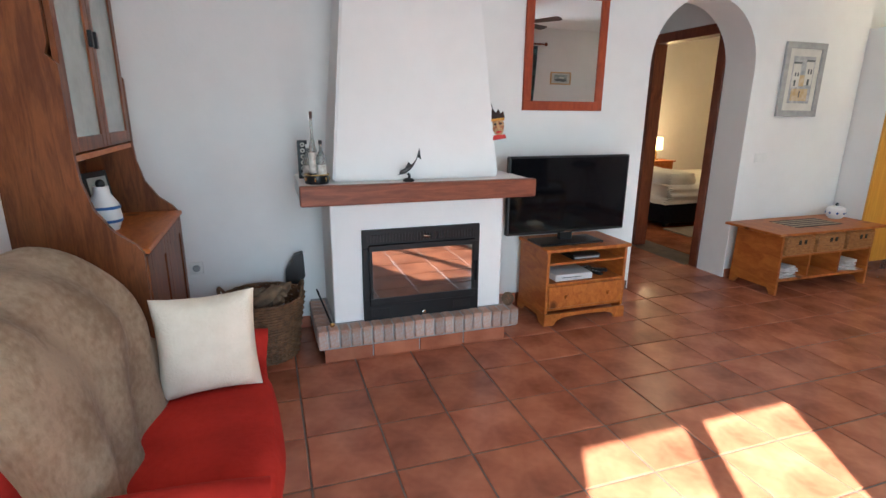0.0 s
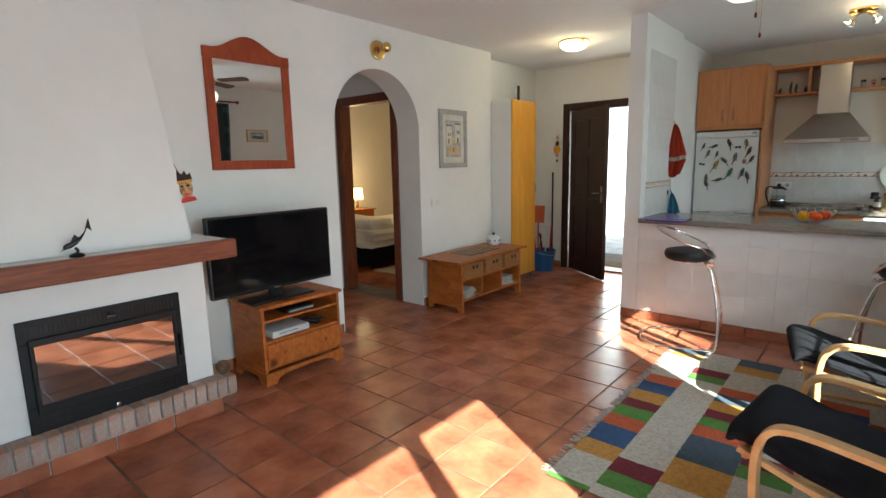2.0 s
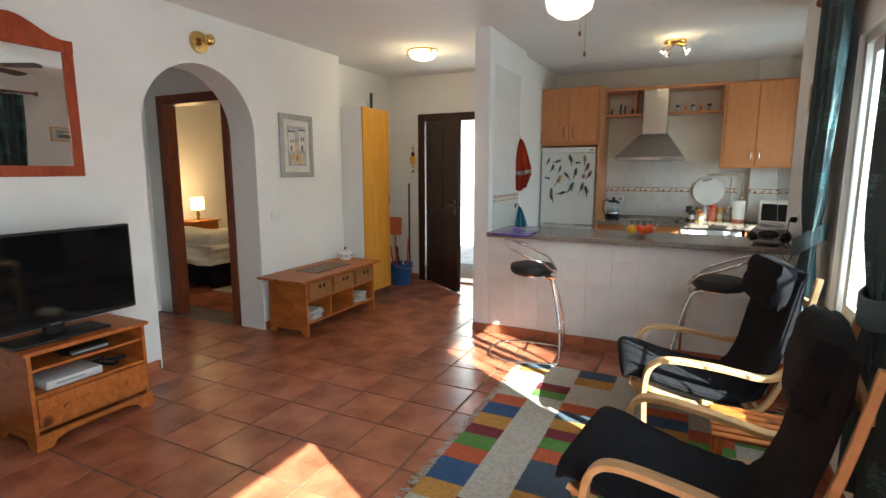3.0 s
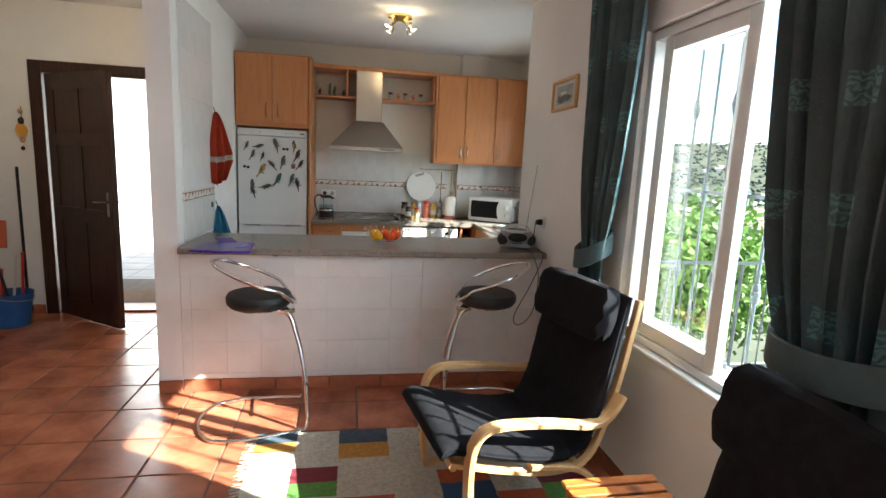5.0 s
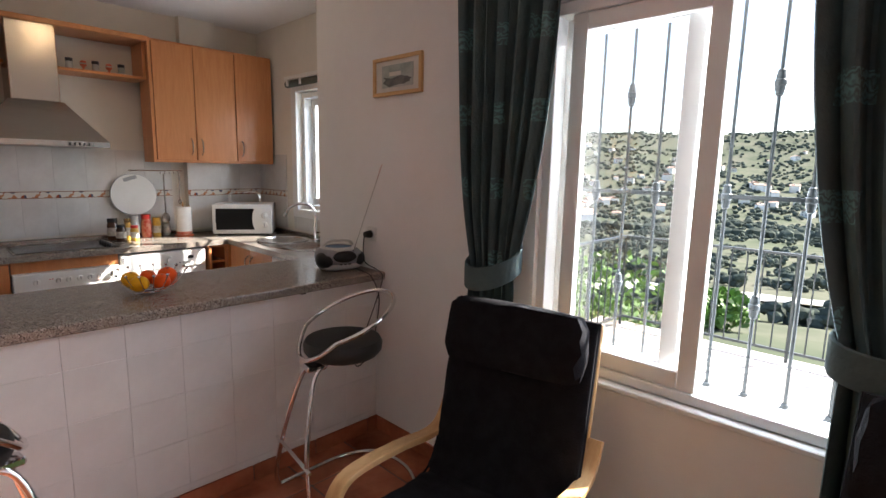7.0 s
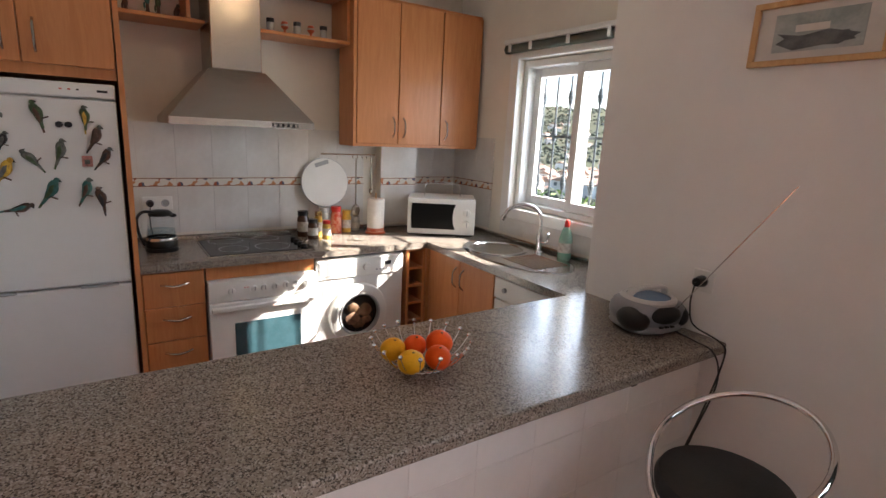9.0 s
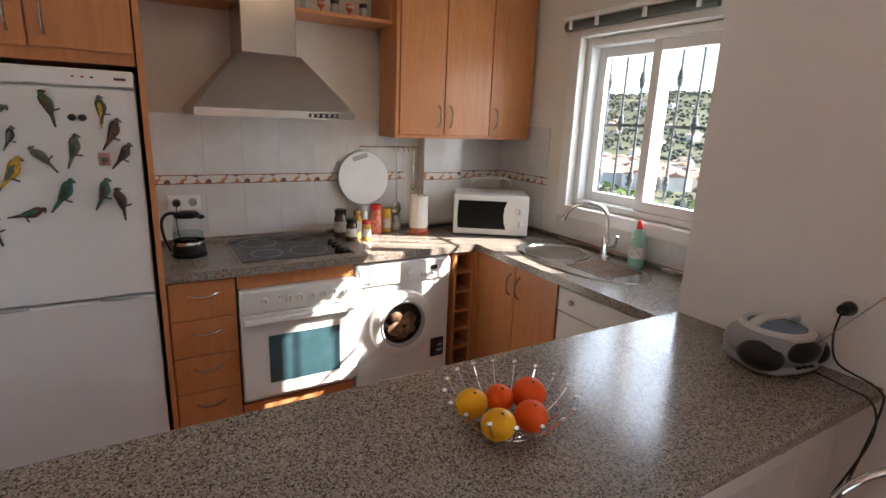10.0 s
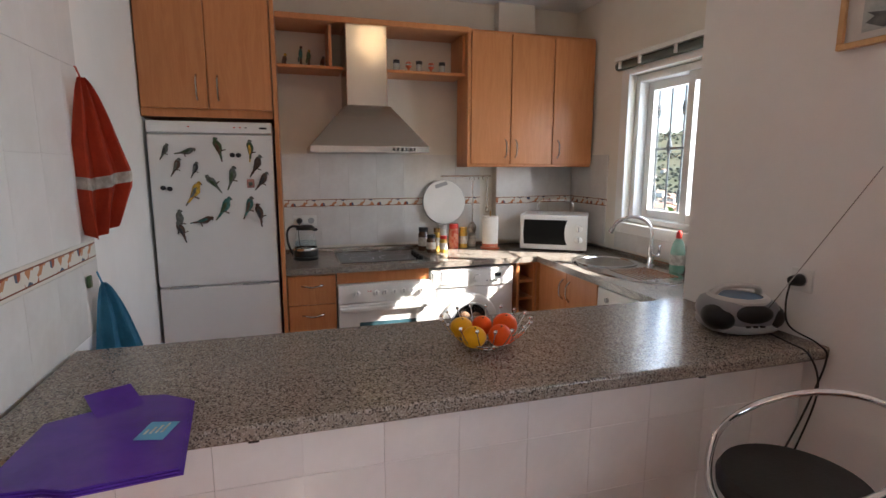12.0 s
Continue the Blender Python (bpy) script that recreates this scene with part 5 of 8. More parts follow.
# ---- curtains ----
def curtain(name, x_top, x_tie, x_bot, z_tie, y, label, seed, z_top=2.42, z_low=0.34):
    """Pleated cloth gathered to a band. x_*: (from, to) at each height."""
    c = thing(name, label, "curtain", (x_tie[0], y, 0), 0, "living room curtains")
    bm = bmesh.new()
    cols, rows = 90, 46
    rnd = random.Random(seed)
    ph = [rnd.uniform(0, 6.3) for _ in range(4)]
    grid = []
    for i in range(rows + 1):
        z = z_top - (z_top - z_low) * i / rows
        if z >= z_tie:
            k = (z_top - z) / (z_top - z_tie)
            k = k ** 2.4
            a = x_top[0] + (x_tie[0] - x_top[0]) * k
            b = x_top[1] + (x_tie[1] - x_top[1]) * k
        else:
            k = min(1.0, (z_tie - z) / (z_tie - z_low))
            k = k ** 0.7
            a = x_tie[0] + (x_bot[0] - x_tie[0]) * k
            b = x_tie[1] + (x_bot[1] - x_tie[1]) * k
        pinch = 1 - 0.45 * math.exp(-((z - z_tie) / 0.16) ** 2)
        line = []
        for j in range(cols + 1):
            u = j / cols
            w = 0.030 * math.sin(u * 58 + ph[0] + 0.5 * math.sin(z * 2 + ph[1])) + 0.015 * math.sin(u * 71 + ph[2] + z * 1.3)
            w = w * pinch + 0.012 * noise.noise(Vector((u * 4, z * 1.5, seed)))
            line.append(bm.verts.new((a + (b - a) * u - x_tie[0] + 0.006 * math.sin(u * 88 + ph[3]), w, z)))
        grid.append(line)
    for i in range(rows):
        for j in range(cols):
            bm.faces.new((grid[i][j], grid[i][j + 1], grid[i + 1][j + 1], grid[i + 1][j]))
    part("cloth", bm, M_CURTAIN2, c, smooth=True)
    w = x_tie[1] - x_tie[0]
    band = []
    for k in range(24):
        a = 2 * math.pi * k / 24
        band.append((w / 2 + (abs(w) / 2 + 0.02) * math.cos(a), 0.07 * math.sin(a), z_tie + 0.03 - 0.05 * math.sin(a) - 0.03 * math.cos(a) * (1 if w > 0 else -1)))
    part("tieback", sweep(band, rect(0.10, 0.012, 0.003), (0, 0, 1), True), M_TIE, c, "pale teal cloth tieback", True)
    return c


M_CURTAIN2 = mat("teal_damask_curtain", (0.040, 0.070, 0.076), 0.8, col2=(0.058, 0.100, 0.105), scale=4, bump=0.5, bscale=90, sheen=0.3, fine=0.4)
M_CURTAIN2.node_tree.nodes["Principled BSDF"].inputs["Sheen Weight"].default_value = 0.0


def damask(m, size=0.30):
    """Lay pale woven squares with scrolls over a curtain's cloth."""
    n, l = m.node_tree.nodes, m.node_tree.links
    b = n["Principled BSDF"]
    src = b.inputs["Base Color"].links[0].from_socket
    tc, sp = n.new("ShaderNodeTexCoord"), n.new("ShaderNodeSeparateXYZ")
    l.new(tc.outputs["Object"], sp.inputs[0])
    w = n.new("ShaderNodeTexWave")
    w.wave_type, w.inputs["Scale"].default_value, w.inputs["Distortion"].default_value = "RINGS", 14, 9
    w.inputs["Detail"].default_value, w.inputs["Detail Scale"].default_value = 1.0, 3.0
    l.new(tc.outputs["Object"], w.inputs["Vector"])
    last = None
    for axis, off in (("X", 0.03), ("Z", 0.11)):
        a = n.new("ShaderNodeMath")
        a.operation, a.inputs[1].default_value = "ADD", 40 * size + off
        l.new(sp.outputs[axis], a.inputs[0])
        mo = n.new("ShaderNodeMath")
        mo.operation, mo.inputs[1].default_value = "MODULO", size if axis == "Z" else size * 0.62
        l.new(a.outputs[0], mo.inputs[0])
        lt = n.new("ShaderNodeMath")
        lt.operation, lt.inputs[1].default_value = "LESS_THAN", 0.085
        l.new(mo.outputs[0], lt.inputs[0])
        if last:
            mu = n.new("ShaderNodeMath")
            mu.operation = "MULTIPLY"
            l.new(last, mu.inputs[0])
            l.new(lt.outputs[0], mu.inputs[1])
            last = mu.outputs[0]
        else:
            last = lt.outputs[0]
    mu = n.new("ShaderNodeMath")
    mu.operation = "MULTIPLY"
    l.new(last, mu.inputs[0])
    l.new(w.outputs["Fac"], mu.inputs[1])
    mx = n.new("ShaderNodeMix")
    mx.data_type = "RGBA"
    l.new(mu.outputs[0], mx.inputs["Factor"])
    l.new(src, mx.inputs["A"])
    mx.inputs["B"].default_value = (0.10, 0.22, 0.23, 1)
    l.new(mx.outputs["Result"], b.inputs["Base Color"])


damask(M_CURTAIN2)
M_TIE = mat("pale_teal_cloth", (0.075, 0.115, 0.12), 0.85, col2=(0.05, 0.08, 0.085), scale=9, bump=0.4)
curtain("curtain", (4.57, 5.07), (4.73, 4.96), (4.70, 5.0), 1.08, -0.38, "teal damask curtain tied back beside the sliding window", 3)
curtain("curtain", (3.10, 3.84), (3.24, 3.67), (3.12, 3.67), 1.05, -0.38, "teal damask curtain tied back over the open window half", 8)
curtain("curtain", (2.20, 2.48), (2.22, 2.38), (2.2, 2.42), 1.05, -0.38, "teal damask curtain beside the terrace door", 5)


def rod(name, x0, x1, label):
    r = thing(name, label, "curtain rod", (x0, -0.38, 2.45))
    part("pole", tube([(0, 0, 0), (x1 - x0, 0, 0)], 0.013, 10), M_DOORW, r, smooth=True)
    for x in (-0.02, x1 - x0 + 0.02):
        part("finial", lathe([(0, -0.03), (0.022, -0.018), (0.026, 0), (0.018, 0.02), (0, 0.03)], 14, (x, 0, 0)), M_DOORW, r, smooth=True)
    for x in (0.06, x1 - x0 - 0.06):
        part("bracket", box(x - 0.008, x + 0.008, -0.089, -0.014, -0.008, 0.008), M_DOORW, r)


rod("curtain_rod", 3.02, 5.2, "dark wooden curtain rod over the window")
rod("curtain_rod", 0.5, 2.55, "dark wooden curtain rod over the terrace door")


# ---- rug ----
def rug():
    r = thing("rug", "flat-woven cotton rug with cream bands and coloured blocks, fringed", "rug", (4.10, 0.50, 0))
    C = {k: mat("rug_" + k, c, 0.95, col2=tuple(x * 0.72 for x in c), scale=60, bump=0.8, bscale=260, fine=0.6) for k, c in
         {"cream": (0.52, 0.48, 0.41), "orange": (0.50, 0.10, 0.035), "blue": (0.035, 0.085, 0.20), "slate": (0.065, 0.095, 0.13), "mustard": (0.50, 0.25, 0.05), "wine": (0.17, 0.016, 0.03), "green": (0.10, 0.24, 0.045)}.items()}
    run = ["orange", "blue", "mustard", "wine", "green", "orange", "blue", "mustard"]
    run2 = ["orange", "slate", "mustard", "wine", "green", "orange", "slate", "mustard"]
    cols = [
        (1.31, 1.10, [("slate", 0.10), ("mustard", 0.09), ("cream", 0.45)] + [(k, w) for k, w in zip(run, (0.14, 0.16, 0.15, 0.115, 0.14, 0.14, 0.20, 0.145))] + [("cream", 0.25), ("green", 0.12), ("orange", 0.12)]),
        (1.10, 0.88, [("cream", 0.34), ("wine", 0.12), ("green", 0.11), ("cream", 1.19), ("wine", 0.14), ("green", 0.13), ("cream", 0.4)]),
        (0.88, 0.62, [("slate", 0.14), ("mustard", 0.14), ("cream", 0.31)] + [(k, w) for k, w in zip(run2, (0.12, 0.12, 0.13, 0.11, 0.12, 0.13, 0.28, 0.25))] + [("cream", 0.3), ("orange", 0.12)]),
        (0.62, 0.40, [("cream", 1.35), ("wine", 0.12), ("green", 0.12), ("cream", 0.5)]),
        (0.40, 0.15, [("cream", 0.42)] + [(k, w) for k, w in zip(run, (0.11, 0.14, 0.12, 0.12, 0.1, 0.12, 0.2, 0.14))] + [("cream", 0.3)]),
        (0.15, -0.08, [("mustard", 0.12), ("cream", 0.5), ("orange", 0.14), ("green", 0.12), ("cream", 0.7), ("wine", 0.15), ("blue", 0.2)]),
        (-0.08, -0.34, [("orange", 0.15), ("slate", 0.16), ("mustard", 0.16), ("wine", 0.12), ("green", 0.12), ("cream", 0.8), ("orange", 0.2), ("blue", 0.2)]),
    ]
    rnd = random.Random(4)
    for y1, y0, segs in cols:
        x = 5.05 + rnd.uniform(-0.006, 0.006)
        for k, w in segs:
            x0 = max(x - w, 2.93)
            if x - x0 < 0.02:
                break
            bm = bmesh.new()
            n = max(3, int((x - x0) / 0.012))
            m = 14
            top = []
            for i in range(n + 1):
                xx = x - (x - x0) * i / n
                row = []
                for j in range(m + 1):
                    yy = y0 + (y1 - y0) * j / m
                    jx = 0.004 * noise.noise(Vector((yy * 60, round(xx, 2) * 9, 1))) if i in (0, n) else 0
                    jy = 0.005 * noise.noise(Vector((xx * 50, y0 * 9, 2))) if j in (0, m) else 0
                    row.append(bm.verts.new((xx + jx - 4.0, yy + jy - 0.5, 0.009 + 0.002 * noise.noise(Vector((xx * 6, yy * 6, 0))))))
                top.append(row)
            for i in range(n):
                for j in range(m):
                    bm.faces.new((top[i][j], top[i + 1][j], top[i + 1][j + 1], top[i][j + 1]))
            part("woven_block", bm, C[k], r)
            x = x0
    part("underside", box(2.95 - 4.0, 5.04 - 4.0, -0.335 - 0.5, 1.305 - 0.5, 0.001, 0.005), C["cream"], r)
    bm = bmesh.new()
    for i in range(420):
        x = rnd.uniform(2.95, 5.03)
        side = rnd.random() < 0.8
        y = 1.31 if side else -0.34
        d = 1 if side else -1
        ln = rnd.uniform(0.02, 0.055)
        sx = rnd.uniform(-0.02, 0.02)
        tube([(x - 4.0, y - 0.5 - 0.005 * d, 0.008), (x - 4.0 + sx * 0.5, y - 0.5 + d * ln * 0.5, 0.006), (x - 4.0 + sx, y - 0.5 + d * ln, 0.004)], 0.0017, 4, bm=bm)
    tagged(part("fringe", bm, C["cream"], r), kind="stuff")


rug()


# ---- lamps ----
M_GLOW = mat("lit_opal_glass", (0.9, 0.8, 0.6), 0.3, emit=((1.0, 0.78, 0.48), 1.6))
M_GLOWW = mat("lit_bulb", (0.9, 0.8, 0.6), 0.3, emit=((1.0, 0.85, 0.6), 6.0))
M_OPAL = mat("opal_glass", (0.8, 0.76, 0.66), 0.25, col2=(0.75, 0.7, 0.6), emit=((1.0, 0.85, 0.62), 0.3))


def dome_lamp(place, label):
    d = thing("ceiling_lamp", label, "ceiling lamp", place)
    part("base", lathe([(0, 0), (0.15, 0), (0.155, -0.012), (0.14, -0.02), (0, -0.02)], 32), M_BRASS, d, smooth=True)
    part("shade", lathe([(0.145, -0.02), (0.14, -0.045), (0.11, -0.075), (0.06, -0.092), (0, -0.098)], 32), M_GLOW, d, "lit opal glass bowl", True)
    for i in range(3):
        a = i * 2.1
        part("clip", box(0.135, 0.16, -0.012, 0.012, -0.05, -0.01), M_BRASS, d).rotation_euler = (0, 0, a)
    return d


dome_lamp((6.26, 2.80, CEIL), "lit opal glass ceiling lamp with brass clips in the hall")
bulb("hall_bulb", (6.26, 2.80, 2.53), 1.0)
dome_lamp((6.0, 5.55, CEIL), "lit opal glass ceiling lamp in the bedroom")
bulb("bedroom_bulb", (6.0, 5.55, 2.5), 1.2)


def spots():
    s = thing("spotlight_cluster", "brass ceiling spotlight with four small lit reflectors", "ceiling lamp", (6.95, 0.46, CEIL))
    part("base", lathe([(0, 0), (0.10, 0), (0.10, -0.02), (0.03, -0.035), (0, -0.035)], 24), M_BRASS, s, smooth=True)
    for i, (x, y) in enumerate(((-0.10, 0.09), (-0.06, -0.10), (0.09, 0.07), (0.08, -0.09))):
        part("arm", tube([(x * 0.2, y * 0.2, -0.03), (x * 0.9, y * 0.9, -0.06)], 0.006, 6), M_BRASS, s)
        h = part("reflector", lathe([(0.012, 0.03), (0.024, 0.02), (0.032, -0.03), (0.03, -0.03), (0.02, 0.015), (0, 0.02)], 16, (x, y, -0.09), tilt=Matrix.Rotation(0.5 if y > 0 else -0.5, 4, "X")), M_CHROME, s, smooth=True)
        part("bulb", blob(0.022, 0.022, 0.022, (x, y, -0.105), 2), M_GLOWW if i < 2 else M_OPAL, h)


spots()
bulb("spot_bulb", (6.85, 0.46, 2.54), 0.6)


def wall_spot():
    s = thing("wall_lamp", "small round brass wall lamp above the arch", "wall lamp", (4.34, 3.748, 2.47))
    R = Matrix.Rotation(radians(90), 4, "X")
    part("plate", lathe([(0, 0), (0.085, 0), (0.08, 0.02), (0.03, 0.03), (0, 0.03)], 28, tilt=R), M_BRASS, s, smooth=True)
    part("stem", tube([(0, -0.03, 0), (0.015, -0.07, 0.01)], 0.01, 8), M_BRASS, s)
    part("shade", blob(0.045, 0.04, 0.045, (0.02, -0.10, 0.012), 3), M_BRASS, s, smooth=True)


wall_spot()


def ceiling_fan():
    f = thing("ceiling_fan", "brass ceiling fan with four dark wooden blades and an opal globe", "ceiling fan", (4.17, 0.84, CEIL))
    part("canopy", lathe([(0, 0), (0.07, 0), (0.06, -0.05), (0.018, -0.06), (0.018, -0.12), (0, -0.12)], 24), M_BRASS, f, smooth=True)
    part("motor", lathe([(0, -0.12), (0.08, -0.125), (0.105, -0.15), (0.105, -0.20), (0.07, -0.235), (0.05, -0.27), (0, -0.27)], 28), M_BRASS, f, smooth=True)
    for i in range(4):
        a = radians(60 + 90 * i)
        T = Matrix.Rotation(a, 4, "Z")
        part("blade_arm", move(box(0.09, 0.20, -0.012, 0.012, -0.19, -0.183, 0.002), T), M_BRASS, f)
        bl = extrude_poly([(0.17, -0.045), (0.52, -0.062), (0.55, -0.045), (0.56, 0), (0.55, 0.045), (0.52, 0.062), (0.17, 0.045)], -0.0035, 0.0035, "z")
        part("blade", move(bl, T @ Matrix.Translation((0, 0, -0.18)) @ Matrix.Rotation(0.2, 4, "X")), M_DARKW, f)
    part("globe", lathe([(0.05, -0.27), (0.10, -0.30), (0.125, -0.35), (0.11, -0.41), (0.06, -0.445), (0, -0.455)], 32), M_OPAL, f, "opal glass globe", True)
    for x, z in ((0.07, -0.62), (-0.07, -0.55)):
        part("pull_chain", tube([(x, -0.07, -0.27), (x, -0.07, z)], 0.0015, 5), M_BRASS, f)
        part("pull_knob", lathe([(0, 0.02), (0.006, 0.01), (0.007, -0.005), (0, -0.012)], 8, (x, -0.07, z)), M_DOORW, f)


ceiling_fan()


# ---- pictures, switches ----
M_SILVER = mat("silver_grey_frame", (0.42, 0.42, 0.42), 0.4, 0.4, (0.34, 0.34, 0.34), scale=20, bump=0.3)
M_PAPER = mat("cream_paper", (0.66, 0.64, 0.58), 0.8)
M_INK = mat("grey_wash_paint", (0.30, 0.31, 0.33), 0.8, col2=(0.5, 0.5, 0.5), scale=22, fine=0.8)
M_OCHRE = mat("ochre_paint", (0.50, 0.34, 0.16), 0.8, col2=(0.6, 0.5, 0.36), scale=20)
M_DARKINK = mat("dark_ink", (0.08, 0.09, 0.09), 0.8, col2=(0.16, 0.17, 0.17), scale=25)
M_SEA = mat("grey_green_paint", (0.27, 0.32, 0.30), 0.8, col2=(0.45, 0.48, 0.46), scale=12)


def picture_street():
    p = thing("picture", "framed grey watercolour of a village street on the wall", "picture", (5.385, 3.75, 1.72))
    w, h = 0.46, 0.60
    part("frame", boxes([(-w / 2, w / 2, -0.025, -0.001, -h / 2, -h / 2 + 0.05), (-w / 2, w / 2, -0.025, -0.001, h / 2 - 0.05, h / 2), (-w / 2, -w / 2 + 0.05, -0.0245, -0.001, -h / 2 + 0.05, h / 2 - 0.05), (w / 2 - 0.05, w / 2, -0.0245, -0.001, -h / 2 + 0.05, h / 2 - 0.05)], 0.003), M_SILVER, p)
    part("mount", box(-w / 2 + 0.05, w / 2 - 0.05, -0.012, -0.004, -h / 2 + 0.05, h / 2 - 0.05), M_PAPER, p)
    part("sheet", box(-0.125, 0.125, -0.0145, -0.0125, -0.19, 0.19), M_INK, p, "grey watercolour sheet")
    rows = [(-0.115, -0.03, -0.06, 0.13, M_PAPER), (0.03, 0.115, -0.04, 0.15, M_PAPER), (-0.03, 0.03, -0.05, 0.04, M_OCHRE), (-0.10, 0.09, -0.17, -0.07, M_OCHRE),
            (-0.09, -0.075, 0.03, 0.06, M_DARKINK), (-0.06, -0.045, 0.03, 0.06, M_DARKINK), (0.055, 0.07, 0.05, 0.09, M_DARKINK), (0.085, 0.10, 0.05, 0.09, M_DARKINK), (-0.09, -0.07, -0.05, 0.0, M_DARKINK), (0.06, 0.085, -0.04, 0.01, M_DARKINK), (-0.118, -0.028, 0.13, 0.145, M_DARKINK), (0.028, 0.118, 0.15, 0.163, M_DARKINK), (-0.012, 0.0, -0.14, -0.09, M_DARKINK)]
    for i, (a, b, c, d, m) in enumerate(rows):
        part("paint", box(a, b, -0.0155 - 0.0002 * i, -0.0142, c, d), m, p)


picture_street()


def picture_boat():
    p = thing("picture", "small pale-wood framed print of a boat", "picture", (5.56, -0.47, 1.965))
    w, h = 0.37, 0.19
    part("frame", boxes([(-w / 2, w / 2, 0.001, 0.022, -h / 2, -h / 2 + 0.018), (-w / 2, w / 2, 0.001, 0.022, h / 2 - 0.018, h / 2), (-w / 2, -w / 2 + 0.018, 0.001, 0.0215, -h / 2 + 0.018, h / 2 - 0.018), (w / 2 - 0.018, w / 2, 0.001, 0.0215, -h / 2 + 0.018, h / 2 - 0.018)], 0.002), M_BIRCH, p)
    part("mount", box(-w / 2 + 0.018, w / 2 - 0.018, 0.003, 0.010, -h / 2 + 0.018, h / 2 - 0.018), M_PAPER, p)
    part("print", box(-0.12, 0.12, 0.010, 0.0115, -0.055, 0.055), M_SEA, p, "grey-green printed sheet")
    part("boat", extrude_poly([(-0.11, -0.02), (-0.06, -0.045), (0.05, -0.04), (0.11, 0.0), (0.04, -0.012), (-0.03, 0.0)], 0.0115, 0.0125, "y"), M_DARKINK, p, "dark printed boat")
    part("hull", extrude_poly([(-0.10, -0.035), (0.06, -0.052), (0.11, -0.03), (0.08, -0.012), (-0.08, -0.008)], 0.0126, 0.0134, "y"), M_DARKINK, p)
    part("sail", box(-0.03, 0.06, 0.0118, 0.0122, 0.0, 0.02), M_PAPER, p)


picture_boat()


def socket(name, place, turn, label, n=1):
    s = thing(name, label, "socket", place, turn)
    part("plate", box(-0.04 * n, 0.04 * n, -0.009, -0.0005, -0.04, 0.04, 0.003), M_WPLAST, s)
    for i in range(n):
        x = -0.04 * n + 0.04 + 0.08 * i
        part("well", lathe([(0.022, 0.0), (0.022, 0.004), (0.018, 0.004), (0.016, 0.0005), (0, 0.0005)], 20, (x, -0.009, 0), tilt=Matrix.Rotation(radians(90), 4, "X")), M_GREYP, s)
    return s


socket("socket", (0.55, 3.749, 0.48), 0, "white wall socket by the dresser")
socket("socket", (8.268, 1.08, 1.13), -90, "white double socket under the border tiles", 2)
socket("socket", (5.10, -0.469, 0.52), 180, "white wall socket low beside the bar")
socket("socket", (5.775, -0.469, 1.14), 180, "white wall socket above the bar with a black plug")
sw = thing("light_switch", "white double light switch by the arch", "switch", (5.08, 3.749, 1.07))
part("plate", box(-0.07, 0.07, -0.009, -0.0005, -0.04, 0.04, 0.003), M_WPLAST, sw)
for x in (-0.034, 0.034):
    part("rocker", box(x - 0.022, x + 0.022, -0.014, -0.0095, -0.024, 0.024, 0.003), M_WPLAST, sw)


# ---- things on the mantel ----
M_BOTTLE = mat("clear_bottle_glass", (0.55, 0.6, 0.58), 0.08, spec=0.8, alpha=None, trans=0.75, col2=(0.5, 0.56, 0.54))
M_LABEL = mat("paper_label", (0.7, 0.68, 0.62), 0.7, col2=(0.4, 0.36, 0.3), scale=40)
M_BRONZE = mat("dark_bronze", (0.05, 0.045, 0.045), 0.35, 0.8, (0.02, 0.02, 0.02), scale=20)
M_ORANGEP = mat("orange_plastic", (0.62, 0.13, 0.05), 0.45)


def bottle(place, h, r, m, cap, label, neck=0.35, tag=True):
    b = thing("bottle", label, "bottle", place)
    part("body", lathe([(0, 0), (r * 0.95, 0), (r, 0.006), (r, h * (1 - neck) - 0.02), (r * 0.8, h * (1 - neck)), (r * 0.33, h * (1 - neck * 0.7)), (r * 0.3, h * 0.93), (0, h * 0.93)], 20), m, b, smooth=True)
    part("cap", lathe([(0, h * 0.9), (r * 0.38, h * 0.9), (r * 0.38, h), (0, h)], 14), cap, b, smooth=True)
    if tag:
        part("label", lathe([(r + 0.0008, h * 0.12), (r + 0.0008, h * 0.42)], 20), M_LABEL, b)
    return b


mt = 1.05
tray = thing("ice_bucket", "dark round tin with a brass rim holding bottles", "tin", (1.27, 3.25, mt))
part("tin", lathe([(0, 0.0), (0.062, 0), (0.066, 0.01), (0.064, 0.05), (0.058, 0.05), (0.056, 0.006), (0, 0.006)], 28), M_BRONZE, tray, smooth=True)
part("rim", tube([(0.065 * math.cos(2 * math.pi * i / 28), 0.065 * math.sin(2 * math.pi * i / 28), 0.05) for i in range(28)], 0.004, 6, True), M_BRASS, tray, smooth=True)
for i in range(7):
    a = i * 0.9
    part("ornament", blob(0.006, 0.006, 0.012, (0.067 * math.cos(a), 0.067 * math.sin(a), 0.026), 1), M_BRASS, tray)
bottle((1.255, 3.26, mt + 0.012), 0.37, 0.022, M_BOTTLE, M_DARKW, "tall slim clear bottle with a dark cork, standing in the tin", 0.5)
bottle((1.295, 3.235, mt + 0.012), 0.22, 0.026, M_BOTTLE, M_BLACK, "short clear spirit bottle with a paper label, in the tin")
bottle((1.24, 3.42, mt), 0.20, 0.03, M_BOTTLE, M_WPLAST, "clear glass bottle behind the tin")
dom = thing("domino_sign", "upright black board with pale round figures", "ornament", (1.215, 3.48, mt), 4)
part("board", box(-0.028, 0.028, -0.006, 0.006, 0, 0.22, 0.002), M_BLACK, dom)
